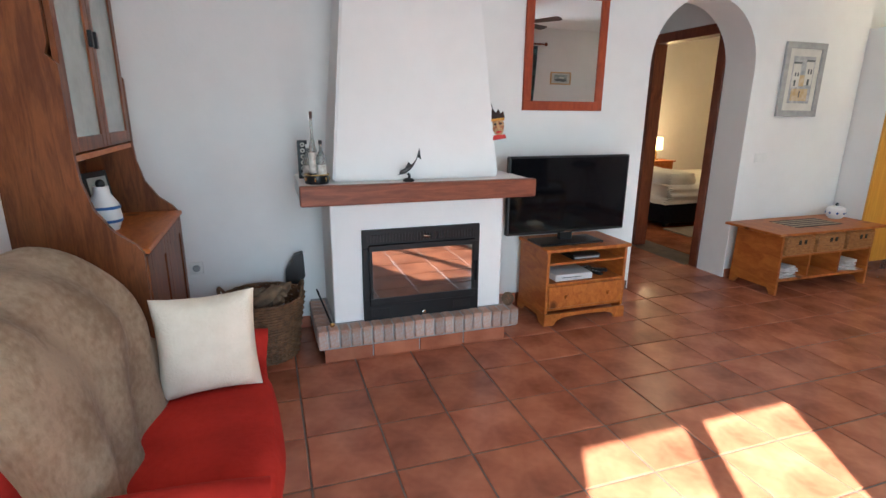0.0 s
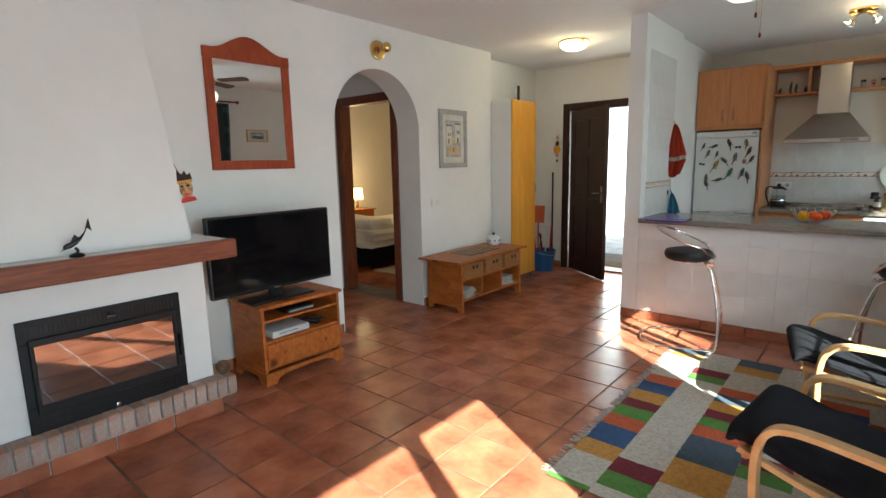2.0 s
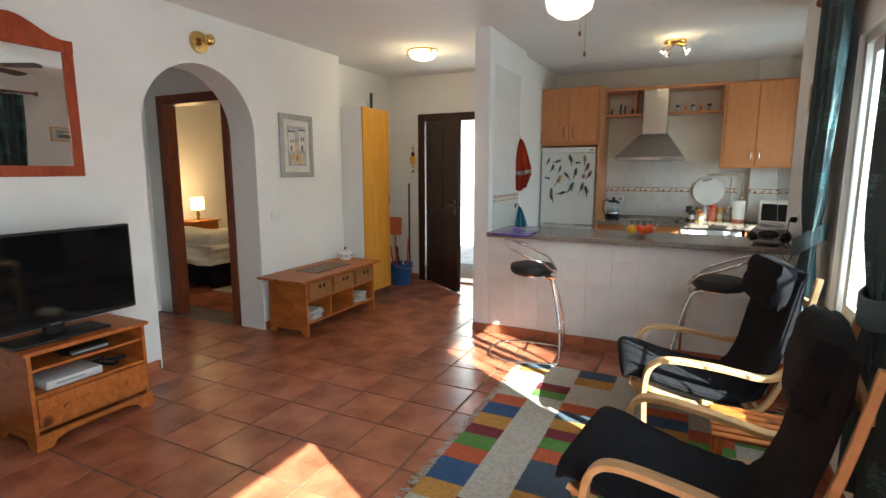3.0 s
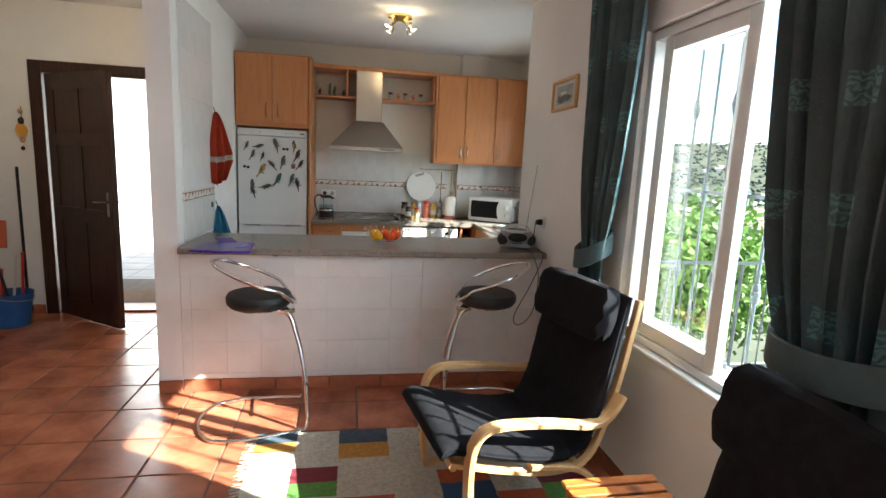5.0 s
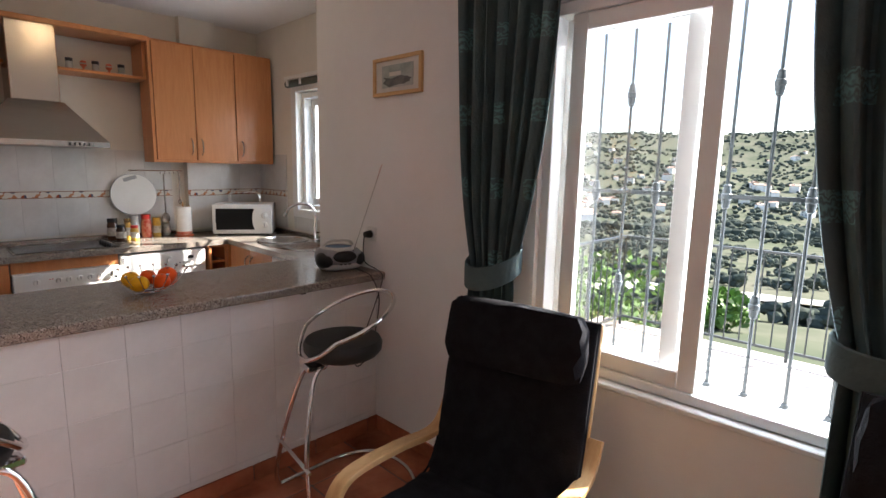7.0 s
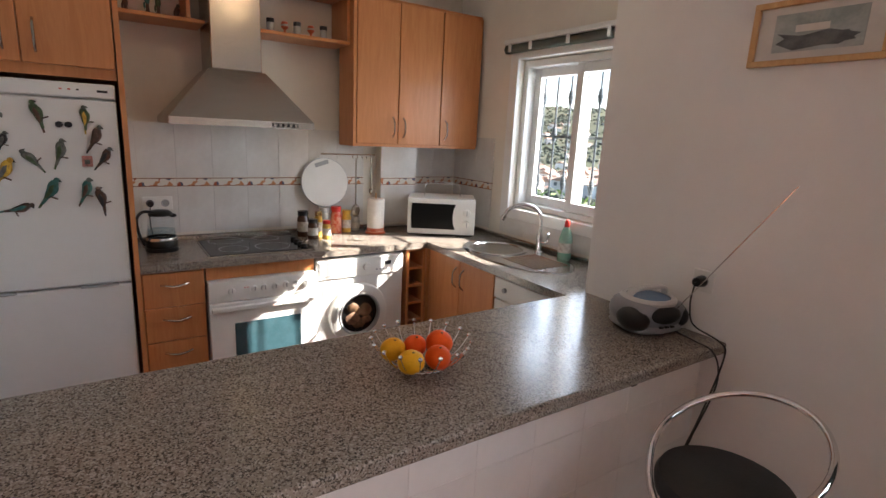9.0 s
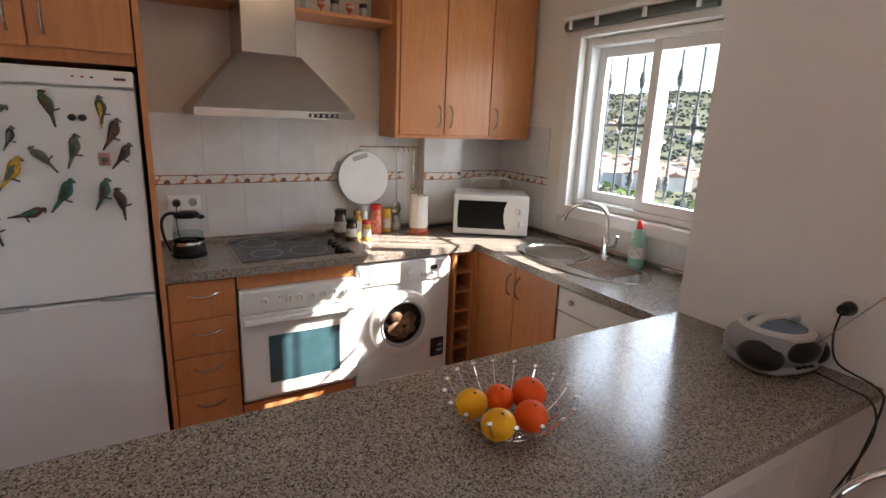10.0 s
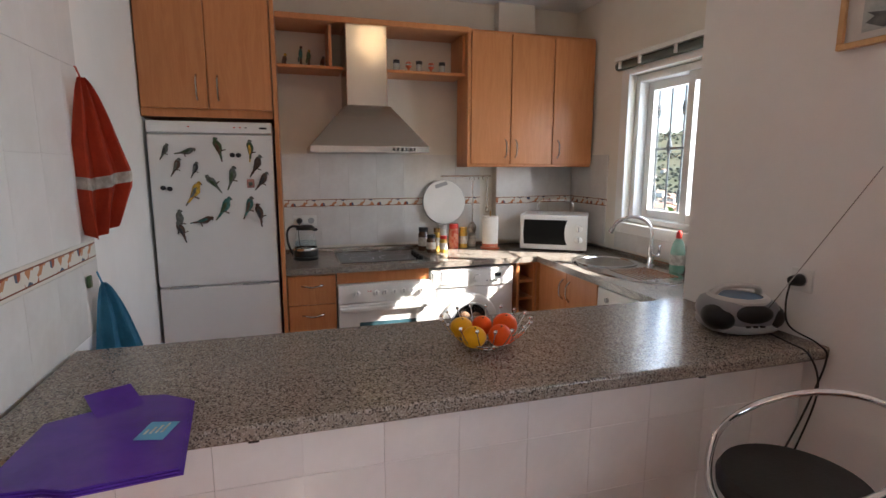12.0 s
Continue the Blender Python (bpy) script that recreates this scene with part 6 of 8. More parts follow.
for i in range(6):
    part("figure", lathe([(0.006, 0), (0.013, 0), (0.013, 0.002), (0.006, 0.002)], 14, (0, -0.0062, 0.025 + i * 0.034), tilt=Matrix.Rotation(radians(90), 4, "X")), M_LABEL, dom)


def fish():
    f = thing("bronze_sculpture", "small dark bronze leaping-fish sculpture on the mantel", "ornament", (1.775, 3.20, mt))
    part("foot", lathe([(0, 0), (0.032, 0), (0.034, 0.006), (0.028, 0.014), (0.01, 0.02), (0, 0.02)], 20), M_BRONZE, f, smooth=True)
    part("stand", tube(smooth_path([(0, 0, 0.015), (0.006, 0, 0.03), (-0.004, 0, 0.045)], 4), 0.007, 8), M_BRONZE, f)
    bm = bmesh.new()
    pa = smooth_path([(-0.05, 0, 0.055), (-0.02, 0, 0.06), (0.02, 0, 0.085), (0.045, 0, 0.12), (0.055, 0, 0.15)], 5)
    n = len(pa)
    rings = []
    for i, p in enumerate(pa):
        k = i / (n - 1)
        r = 0.02 * math.sin(math.pi * min(0.98, k * 0.85 + 0.08)) ** 0.8 + 0.001
        rings.append([bm.verts.new(p + Vector((r * 0.5 * math.cos(a), r * 0.6 * math.sin(a), r * math.cos(a)))) for a in [2 * math.pi * q / 10 for q in range(10)]])
    for a, b in zip(rings, rings[1:]):
        for q in range(10):
            bm.faces.new((a[q], a[(q + 1) % 10], b[(q + 1) % 10], b[q]))
    part("body", bm, M_BRONZE, f, smooth=True)
    part("tail", extrude_poly([(0.05, 0.14), (0.065, 0.185), (0.07, 0.145), (0.075, 0.12)], -0.003, 0.003, "y"), M_BRONZE, f)
    part("fin", extrude_poly([(-0.02, 0.075), (0.0, 0.11), (0.02, 0.09)], -0.002, 0.002, "y"), M_BRONZE, f)
    part("fin", extrude_poly([(-0.04, 0.05), (-0.065, 0.035), (-0.02, 0.045)], -0.002, 0.002, "y"), M_BRONZE, f)


fish()
orn = thing("wall_ornament", "small carved red, black and yellow wooden mask on the chimney hood", "ornament", (2.345, 3.315, 1.33))
orn.rotation_euler = (radians(-8), radians(-8), radians(-28))
M_CARVED = mat("painted_carving", (0.62, 0.46, 0.22), 0.6, col2=(0.30, 0.06, 0.03), scale=45, bump=0.5, fine=0.6)
part("face", blob(0.036, 0.022, 0.060, (0.03, 0, 0.02), 3, 0.15, 2), M_CARVED, orn, "yellow and brown carved face", True)
part("crown", extrude_poly([(-0.012, 0.065), (0.075, 0.062), (0.070, 0.105), (0.052, 0.088), (0.042, 0.120), (0.024, 0.095), (0.006, 0.128), (-0.006, 0.10)], -0.014, 0.014, "y", 0.002), M_DARKW, orn, "dark jagged carved crown")
part("band", box(-0.010, 0.072, -0.019, 0.019, 0.050, 0.064, 0.003), M_YELLOW, orn)
for x in (0.015, 0.048):
    part("eye", blob(0.009, 0.006, 0.007, (x, -0.021, 0.030), 2), M_BLACK, orn)
part("nose", blob(0.008, 0.012, 0.016, (0.032, -0.022, 0.010), 2), M_BIRCH, orn, smooth=True)
part("mouth", blob(0.018, 0.008, 0.007, (0.032, -0.019, -0.018), 2), M_REDP, orn, smooth=True)
part("collar", extrude_poly([(-0.012, -0.062), (0.075, -0.058), (0.068, -0.036), (0.0, -0.034)], -0.016, 0.016, "y", 0.003), M_REDP, orn, "red carved collar")
part("string", tube([(0.01, 0, 0.12), (-0.005, 0.01, 0.17)], 0.002, 5), M_DARKW, orn)


# ---- round the hearth ----
M_LOG = mat("split_firewood", (0.22, 0.14, 0.08), 0.9, col2=(0.08, 0.05, 0.03), scale=14, bump=0.9, bscale=50, rand=0.2)


def log_basket():
    b = thing("log_basket", "round brown wicker basket with loop handles", "basket", (0.93, 3.42, 0))
    bm = bmesh.new()
    n = 22
    for k in range(n):
        z = 0.01 + 0.36 * k / (n - 1)
        r = 0.18 + 0.055 * (z / 0.36)
        off = 0.006 * (k % 2)
        tube([((r + (0.005 if (i + k) % 2 else -0.005)) * math.cos(2 * math.pi * i / 44), (r + (0.005 if (i + k) % 2 else -0.005)) * math.sin(2 * math.pi * i / 44), z) for i in range(44)], 0.0095, 5, True, bm)
    part("weave", bm, M_BASKET, b, smooth=True)
    part("bottom", lathe([(0, 0.004), (0.155, 0.004), (0.155, 0.014), (0, 0.014)], 24), M_BASKET, b)
    for i in range(22):
        a = 2 * math.pi * i / 22
        part("stake", tube([(0.18 * math.cos(a), 0.18 * math.sin(a), 0.0), (0.235 * math.cos(a), 0.235 * math.sin(a), 0.375)], 0.005, 5), M_BASKET, b)
    for s in (0, math.pi):
        pts = [((0.235) * math.cos(s + t), 0.235 * math.sin(s + t), 0.37 + 0.07 * math.cos(t * 3.4)) for t in (-0.45, -0.3, -0.15, 0, 0.15, 0.3, 0.45)]
        part("handle", tube(smooth_path(pts, 3), 0.01, 7), M_BASKET, b, smooth=True)
    rnd = random.Random(9)
    for i in range(16):
        a, r = rnd.uniform(0, 6.28), rnd.uniform(0.02, 0.13)
        z = 0.20 + rnd.random() * 0.19
        lg = thing("log", "short split firewood log in the basket", "log", (0.95 + r * math.cos(a), 3.40 + r * math.sin(a), z + 0.05))
        lg.rotation_euler = (rnd.uniform(1.0, 1.9), rnd.uniform(-0.5, 0.5), rnd.uniform(0, 3.1))
        rr = rnd.uniform(0.026, 0.042)
        part("wood", blob(rr, rr * 0.9, 0.10, (0, 0, 0), 2, 0.25, i, square=0.45), M_LOG, lg)
    return b


log_basket()
cs = thing("coal_scuttle", "black iron hearth shovel and hood leaning by the chimney", "hearth tools", (1.135, 3.66, 0.0))
part("pan", extrude_poly([(-0.062, 0.36), (-0.060, 0.44), (0.0, 0.545), (0.055, 0.56), (0.060, 0.40), (0.03, 0.35)], -0.03, 0.03, "y", 0.004), M_BLACK, cs)
part("rod", tube([(0, 0, 0.0), (0.0, 0, 0.40)], 0.008, 8), M_IRON, cs)
pk = thing("poker", "brass-knobbed hearth poker resting on the bricks", "hearth tools", (1.305, 3.23, 0.2))
part("rod", tube([(0, 0, 0.02), (-0.06, 0.18, 0.18)], 0.006, 8), M_IRON, pk)
part("knob", blob(0.016, 0.016, 0.014, (0.003, -0.01, 0.016), 2), M_BRASS, pk, smooth=True)
cone = thing("pine_cone", "brown pine cone on the hearth bricks", "pine cone", (2.455, 3.24, 0.2))
bm = bmesh.new()
for k in range(7):
    for i in range(9):
        a = 2 * math.pi * (i + k * 0.5) / 9
        r = 0.035 * math.sin(math.pi * (k + 0.8) / 8.2)
        blob(0.011, 0.011, 0.006, (r * math.cos(a), r * math.sin(a), 0.008 + 0.012 * k), 1, bm=bm)
part("scales", bm, M_LOG, cone)

# ---- tv stand contents ----
M_LITE = mat("silver_white_plastic", (0.55, 0.55, 0.54), 0.3, col2=(0.5, 0.5, 0.5))
dv = thing("media_player", "slim black media player on the top shelf", "media player", (3.08, 3.42, 0.4455))
part("case", box(-0.10, 0.12, -0.11, 0.1, 0.0, 0.035, 0.004), M_BLACK, dv)
part("front_strip", box(-0.09, 0.11, -0.1125, -0.1105, 0.008, 0.02), M_GREYP, dv)
gc = thing("games_console", "white games console lying on the stand shelf", "games console", (2.99, 3.42, 0.303))
part("case", box(-0.15, 0.15, -0.13, 0.12, 0.0, 0.05, 0.012, 2), M_LITE, gc, smooth=True)
part("slot", box(-0.1, 0.05, -0.1325, -0.1305, 0.026, 0.030), M_BLACK, gc)
for i, (x, y) in enumerate(((3.22, 3.40), (3.28, 3.44), (3.20, 3.50))):
    rm = thing("remote_control", "black remote control on the stand shelf", "remote control", (x, y, 0.303 + 0.0005), 25 + 40 * i)
    part("case", box(-0.022, 0.022, -0.07, 0.07, 0.0, 0.02, 0.005), M_BLACK, rm)
    for k in range(4):
        part("button", box(-0.006, 0.006, -0.05 + k * 0.025, -0.038 + k * 0.025, 0.02, 0.022), M_GREYP, rm)

# ---- coffee table things ----
M_MATC = mat("dark_striped_placemat", (0.05, 0.035, 0.03), 0.9, col2=(0.09, 0.07, 0.06), scale=30)
M_MATL = mat("pale_placemat_stripe", (0.40, 0.33, 0.25), 0.9)
mtm = thing("table_runner", "dark striped woven runner on the coffee table", "table runner", (5.40, 3.47, 0.5305))
for i in range(9):
    part("stripe", box(-0.27, 0.27, -0.13 + i * 0.029, -0.102 + i * 0.029, 0, 0.0035), M_MATC if i % 2 == 0 else M_MATL, mtm)
bw = thing("ceramic_bowl", "white ceramic lidded pot with blue spots and a dark knob", "pot", (5.86, 3.55, 0.53))
part("bowl", lathe([(0, 0), (0.045, 0), (0.065, 0.02), (0.075, 0.06), (0.07, 0.095), (0.066, 0.095), (0.07, 0.06), (0, 0.012)], 28), M_WHITE, bw, smooth=True)
part("lid", lathe([(0.069, 0.096), (0.05, 0.108), (0, 0.114)], 28), M_WHITE, bw, smooth=True)
part("knob", blob(0.014, 0.014, 0.016, (0, 0, 0.128), 2), M_BLACK, bw, smooth=True)
for i in range(8):
    a = 2 * math.pi * i / 8
    part("spot", blob(0.010, 0.010, 0.012, (0.071 * math.cos(a), 0.071 * math.sin(a), 0.055), 2), M_BLUE, bw)
M_CLOTHW = mat("white_folded_paper", (0.66, 0.66, 0.64), 0.85, col2=(0.5, 0.5, 0.5), scale=18, bump=0.4)
for x in (5.03, 5.76):
    st = thing("paper_stack", "loose stack of white papers on the bottom shelf", "papers", (x, 3.34, 0.1305))
    rnd = random.Random(int(x * 10))
    for i in range(7):
        part("sheet_fold", move(box(-0.09, 0.09, -0.07, 0.07, 0, 0.010, 0.003), Matrix.Translation((rnd.uniform(-0.01, 0.01), rnd.uniform(-0.01, 0.01), i * 0.0125)) @ Matrix.Rotation(rnd.uniform(-0.3, 0.3), 4, "Z")), M_CLOTHW, st)

# ---- hall corner ----
bk = thing("bucket", "blue plastic bucket full of cleaning brushes", "bucket", (7.15, 3.62, 0))
part("body", lathe([(0, 0), (0.12, 0), (0.155, 0.27), (0.162, 0.275), (0.158, 0.285), (0.15, 0.28), (0.115, 0.01), (0, 0.01)], 28), M_BLUE, bk, smooth=True)
part("handle", tube(smooth_path([(-0.155, 0, 0.26), (-0.13, -0.10, 0.24), (0, -0.16, 0.22), (0.13, -0.10, 0.24), (0.155, 0, 0.26)], 5), 0.004, 6), M_GREYP, bk)
bm_ = (("long_broom", 7.38, 3.62, 1.30, M_BLACK, 0.012), ("mop", 7.22, 3.58, 0.60, M_REDP, 0.011), ("brush", 7.10, 3.56, 0.52, M_DARKW, 0.012), ("brush", 7.07, 3.66, 0.48, M_REDP, 0.010), ("brush", 7.23, 3.66, 0.56, M_WPLAST, 0.010), ("brush", 7.14, 3.70, 0.50, M_REDP, 0.012))
for i, (nm, x, y, h, m, r) in enumerate(bm_):
    t = thing(nm, "long-handled %s standing in the corner bucket" % nm.replace("_", " "), "cleaning tool", (x, y, 0.015))
    t.rotation_euler = (0.10 * math.sin(i * 2.3), 0.16 * math.cos(i * 1.7), 0) if i else (0, 0, 0)
    part("stick", tube([(0, 0, 0), (0, 0, h)], r, 8), m, t, smooth=True)
    part("head", blob(0.035, 0.03, 0.05, (0, 0, 0.06), 2, 0.2, i), (M_BLACK, M_REDP, M_BIRCH, M_WPLAST, M_BLUE, M_BLACK)[i], t)
sp = thing("paddle", "orange plastic dustpan leaning on the wall behind the bucket", "dustpan", (7.36, 3.82, 0.0), 90)
part("pan", extrude_poly([(-0.09, 0.62), (0.09, 0.62), (0.10, 0.86), (-0.10, 0.86)], 0.0, 0.02, "y", 0.004), M_ORANGEP, sp)
part("handle", tube([(0, 0.01, 0.0), (0, 0.01, 0.62)], 0.011, 8), M_ORANGEP, sp)
tb = thing("hanging_ornament", "small carved yellow and brown hanging bird ornament", "ornament", (7.488, 3.61, 1.56))
part("string", tube([(0, 0, 0.10), (0, 0, 0.26)], 0.003, 5), M_DARKW, tb)
for i, (z, rr, m) in enumerate(((0.22, 0.02, M_BIRCH), (0.14, 0.026, M_DARKW), (0.06, 0.05, M_YELLOW), (-0.02, 0.02, M_BIRCH), (-0.09, 0.016, M_DARKW))):
    part("bead", blob(0.012, rr, rr * 1.2, (-0.014, 0, z), 2, 0.2, i), m, tb, smooth=True)
sw2 = thing("light_switch", "white wall switch beside the front door", "switch", (7.499, 3.585, 1.60), -90)
part("plate", box(-0.03, 0.03, -0.009, -0.0005, -0.12, 0.12, 0.003), M_WPLAST, sw2)
ph = thing("doorbell_chime", "small white doorbell box with a black part, high in the recess", "doorbell", (7.0, 3.969, 2.34))
part("box", box(-0.07, 0.07, -0.05, -0.001, -0.06, 0.06, 0.005), M_WPLAST, ph)
part("sounder", box(-0.06, -0.02, -0.07, -0.051, -0.10, 0.10, 0.004), M_BLACK, ph)

# ---- dresser things ----
dj = thing("ceramic_jug", "white ceramic jug with blue bands and a dark stopper", "jug", (0.37, 2.78, 0.95))
part("jug", lathe([(0, 0), (0.045, 0), (0.062, 0.05), (0.055, 0.11), (0.03, 0.15), (0.028, 0.18), (0, 0.18)], 24), M_WHITE, dj, smooth=True)
part("stopper", blob(0.018, 0.018, 0.02, (0, 0, 0.19), 2), M_BLACK, dj)
for z in (0.035, 0.09):
    part("band", lathe([(0.0615 if z < 0.05 else 0.0612, z), (0.0635 if z < 0.05 else 0.0605, z + 0.012)], 24), M_BLUE, dj)
fr = thing("photo_frame", "dark framed photograph leaning on the dresser back", "photo frame", (0.32, 2.98, 0.951), 70)
part("frame", move(box(-0.08, 0.08, -0.008, 0.008, 0, 0.22, 0.003), Matrix.Rotation(-0.15, 4, "X")), M_BLACK, fr)
part("print", move(box(-0.06, 0.06, -0.0105, -0.0085, 0.025, 0.195), Matrix.Rotation(-0.15, 4, "X")), M_SEA, fr)

# ---- bedroom beyond the arch ----
M_DUVET = mat("white_duvet", (0.74, 0.72, 0.68), 0.9, col2=(0.64, 0.62, 0.58), scale=4, bump=0.6, bscale=18)


def bed():
    b = thing("bed", "low bed with a rumpled white duvet and pillow", "bed", (6.75, 6.25, 0))
    # Black box under the duvet: the shadow below the bed as colour.
    part("base", box(-0.98, 1.0, -0.7, 0.7, 0.06, 0.34, 0.01), M_BLACKCLOTH, b, "bed base coloured black for the shadow under the bed")
    for x in (-0.85, 0.85):
        for y in (-0.6, 0.6):
            part("leg", box(x - 0.03, x + 0.03, y - 0.03, y + 0.03, 0, 0.059), M_DARKW, b)
    part("duvet", blob(1.04, 0.78, 0.13, (0.0, 0.0, 0.44), 5, 0.10, 2, square=0.85), M_DUVET, b, smooth=True)
    part("pillow", blob(0.25, 0.36, 0.11, (-0.72, 0.25, 0.62), 4, 0.05, 7, square=0.55), M_DUVET, b, smooth=True)
    part("pillow", blob(0.25, 0.36, 0.11, (-0.72, -0.36, 0.61), 4, 0.05, 8, square=0.55), M_DUVET, b, smooth=True)


bed()
ns = thing("bedside_table", "honey pine bedside table", "bedside table", (7.02, 7.3, 0))
part("top", box(-0.25, 0.28, -0.2, 0.22, 0.68, 0.70, 0.004), M_PINE, ns)
part("carcass", box(-0.22, 0.25, -0.17, 0.2, 0.08, 0.679), M_PINE, ns)
part("drawer", box(-0.2, 0.23, -0.185, -0.171, 0.5, 0.66, 0.003), M_PINE, ns)
for x in (-0.2, 0.2):
    for y in (-0.15, 0.17):
        part("leg", box(x - 0.02, x + 0.02, y - 0.02, y + 0.02, 0, 0.079), M_PINE, ns)
bl = thing("bedside_lamp", "lit bedside lamp with a warm cream shade", "table lamp", (7.02, 7.28, 0.70))
part("base", lathe([(0, 0), (0.06, 0), (0.055, 0.015), (0.02, 0.03), (0.03, 0.09), (0.012, 0.15), (0.012, 0.2), (0, 0.2)], 20), M_BRASS, bl, smooth=True)
part("shade", lathe([(0.10, 0.17), (0.095, 0.36), (0.092, 0.36), (0.097, 0.17)], 28), mat("lit_cream_shade", (0.85, 0.65, 0.35), 0.8, emit=((1.0, 0.62, 0.22), 1.4)), bl, "lit cream shade", True)
bulb("bedside_bulb", (7.02, 7.28, 1.18), 3, 0.05, (1.0, 0.6, 0.28))
rg = thing("bedroom_rug", "pale woollen bedside rug", "rug", (6.3, 5.3, 0))
part("pile", box(-0.55, 0.75, -0.22, 0.22, 0, 0.018, 0.006), mat("pale_wool", (0.42, 0.38, 0.33), 0.95, col2=(0.34, 0.3, 0.26), bump=0.8), rg)


# ---- kitchen things ----
def magnet(y, z, kind, body, wing, turn, s=1.0):
    m = thing("fridge_magnet", "%s magnet on the white fridge door" % kind, "fridge magnet", (7.6145, y, z), 0, "magnets on the fridge")
    m.rotation_euler = (radians(turn), 0, 0)
    if kind.startswith("square"):
        part("plate", box(-0.008, 0, -0.02, 0.02, -0.024, 0.024, 0.002), body, m)
        part("motif", box(-0.0095, -0.0082, -0.01, 0.01, -0.012, 0.008), wing, m)
        return
    if kind.startswith("twin"):
        for yy in (-0.016, 0.016):
            part("disc", blob(0.006, 0.015, 0.013, (-0.006, yy, 0), 2), body, m, smooth=True)
        return
    hull = smooth_path([(0, 0.002, 0.040), (0, 0.004, 0.024), (0, 0.003, 0.004), (0, 0.008, -0.016), (0, 0.016, -0.036), (0, 0.026, -0.062)], 3)
    n, bm, last = len(hull), bmesh.new(), None
    for i, p in enumerate(hull):
        k = i / (n - 1)
        r = (0.003 + 0.016 * math.sin(math.pi * min(1, 0.10 + k * 1.05)) ** 0.8 if k < 0.78 else 0.0075 - 0.008 * (k - 0.78)) * s
        ring = [bm.verts.new((-0.010 + 0.55 * r * math.cos(a), p.y * s + r * math.sin(a), p.z * s)) for a in [2 * math.pi * q / 8 for q in range(8)]]
        if last:
            for q in range(8):
                bm.faces.new((last[q], last[(q + 1) % 8], ring[(q + 1) % 8], ring[q]))
        else:
            bm.faces.new(ring)
        last = ring
    bm.faces.new(last)
    part("body", bm, body, m, smooth=True)
    head = part("head", blob(0.009, 0.0105 * s, 0.0115 * s, (-0.012, -0.003 * s, 0.043 * s), 2), GR if "bird" in kind and body is not Y_ else body, m, smooth=True)
    part("beak", extrude_poly([(-0.012 * s, 0.049 * s), (-0.021 * s, 0.040 * s), (-0.013 * s, 0.038 * s)], -0.016, -0.009, "x"), BK, head)
    part("wing", extrude_poly([(0.002 * s, 0.026 * s), (0.015 * s, 0.014 * s), (0.018 * s, -0.010 * s), (0.024 * s, -0.042 * s), (0.008 * s, -0.024 * s), (0.0, 0.0)], -0.0225, -0.0175, "x", 0.0015), wing, m)
    part("tail_feather", extrude_poly([(0.012 * s, -0.034 * s), (0.023 * s, -0.038 * s), (0.036 * s, -0.078 * s), (0.029 * s, -0.080 * s)], -0.012, -0.007, "x"), BK if wing is body else wing, m)
    part("perch", tube([(-0.012, -0.020 * s, -0.030 * s), (-0.012, 0.012 * s, -0.024 * s)], 0.0035 * s, 6), BR, m)


def mc(n, c):
    return mat("magnet_" + n, c, 0.45, col2=tuple(x * 0.4 for x in c), scale=60)


G, T_, Y_, GR, BR, PK, BK = mc("green", (0.055, 0.10, 0.035)), mc("turquoise", (0.04, 0.17, 0.15)), mc("yellow", (0.7, 0.42, 0.04)), mc("grey", (0.15, 0.16, 0.14)), mc("brown", (0.10, 0.045, 0.025)), mc("pink", (0.55, 0.25, 0.22)), mc("black", (0.02, 0.02, 0.025))
for px, py, kind, b_, w_, tn, s_ in ((273, 255, "grey bird", GR, BK, 10, 0.7), (313, 258, "grey parrot", GR, G, 60, 0.8), (370, 247, "green parrot", G, BR, -30, 1.0), (401, 263, "twin round", BK, BK, 0, 1), (431, 250, "yellow-green bird", G, Y_, -15, 0.9), (445, 280, "brown bird", BR, BR, 10, 1.0),
                                 (295, 283, "grey and brown bird", BR, GR, 10, 0.8), (328, 288, "black and white bird", BK, GR, 5, 0.7), (276, 325, "twin black", BK, GR, 10, 1), (330, 332, "yellow parrot", Y_, GR, 15, 1.1), (360, 312, "grey-green bird", GR, G, -55, 0.9), (398, 302, "white and green bird", GR, G, 0, 1.0),
                                 (431, 317, "square pink", PK, GR, 0, 1), (457, 310, "brown bird", BR, BK, 18, 0.9), (386, 361, "turquoise parrot", T_, G, 15, 1.1), (303, 383, "grey parrot", GR, GR, -10, 1.0), (306, 402, "dark bird", BR, BK, -35, 0.9), (347, 388, "teal parrot", BR, T_, 60, 0.9), (431, 360, "turquoise and brown bird", T_, BR, 5, 1.0), (451, 373, "brown parrot", BR, BK, -25, 1.0)):
    u = (px - 234 - 0.11 * (py - 197)) / (238 - 0.05 * (py - 197))
    magnet(1.895 - 0.64 * u, 1.755 - (py - 201) * 0.915 / 315, kind, b_, w_, tn, s_)


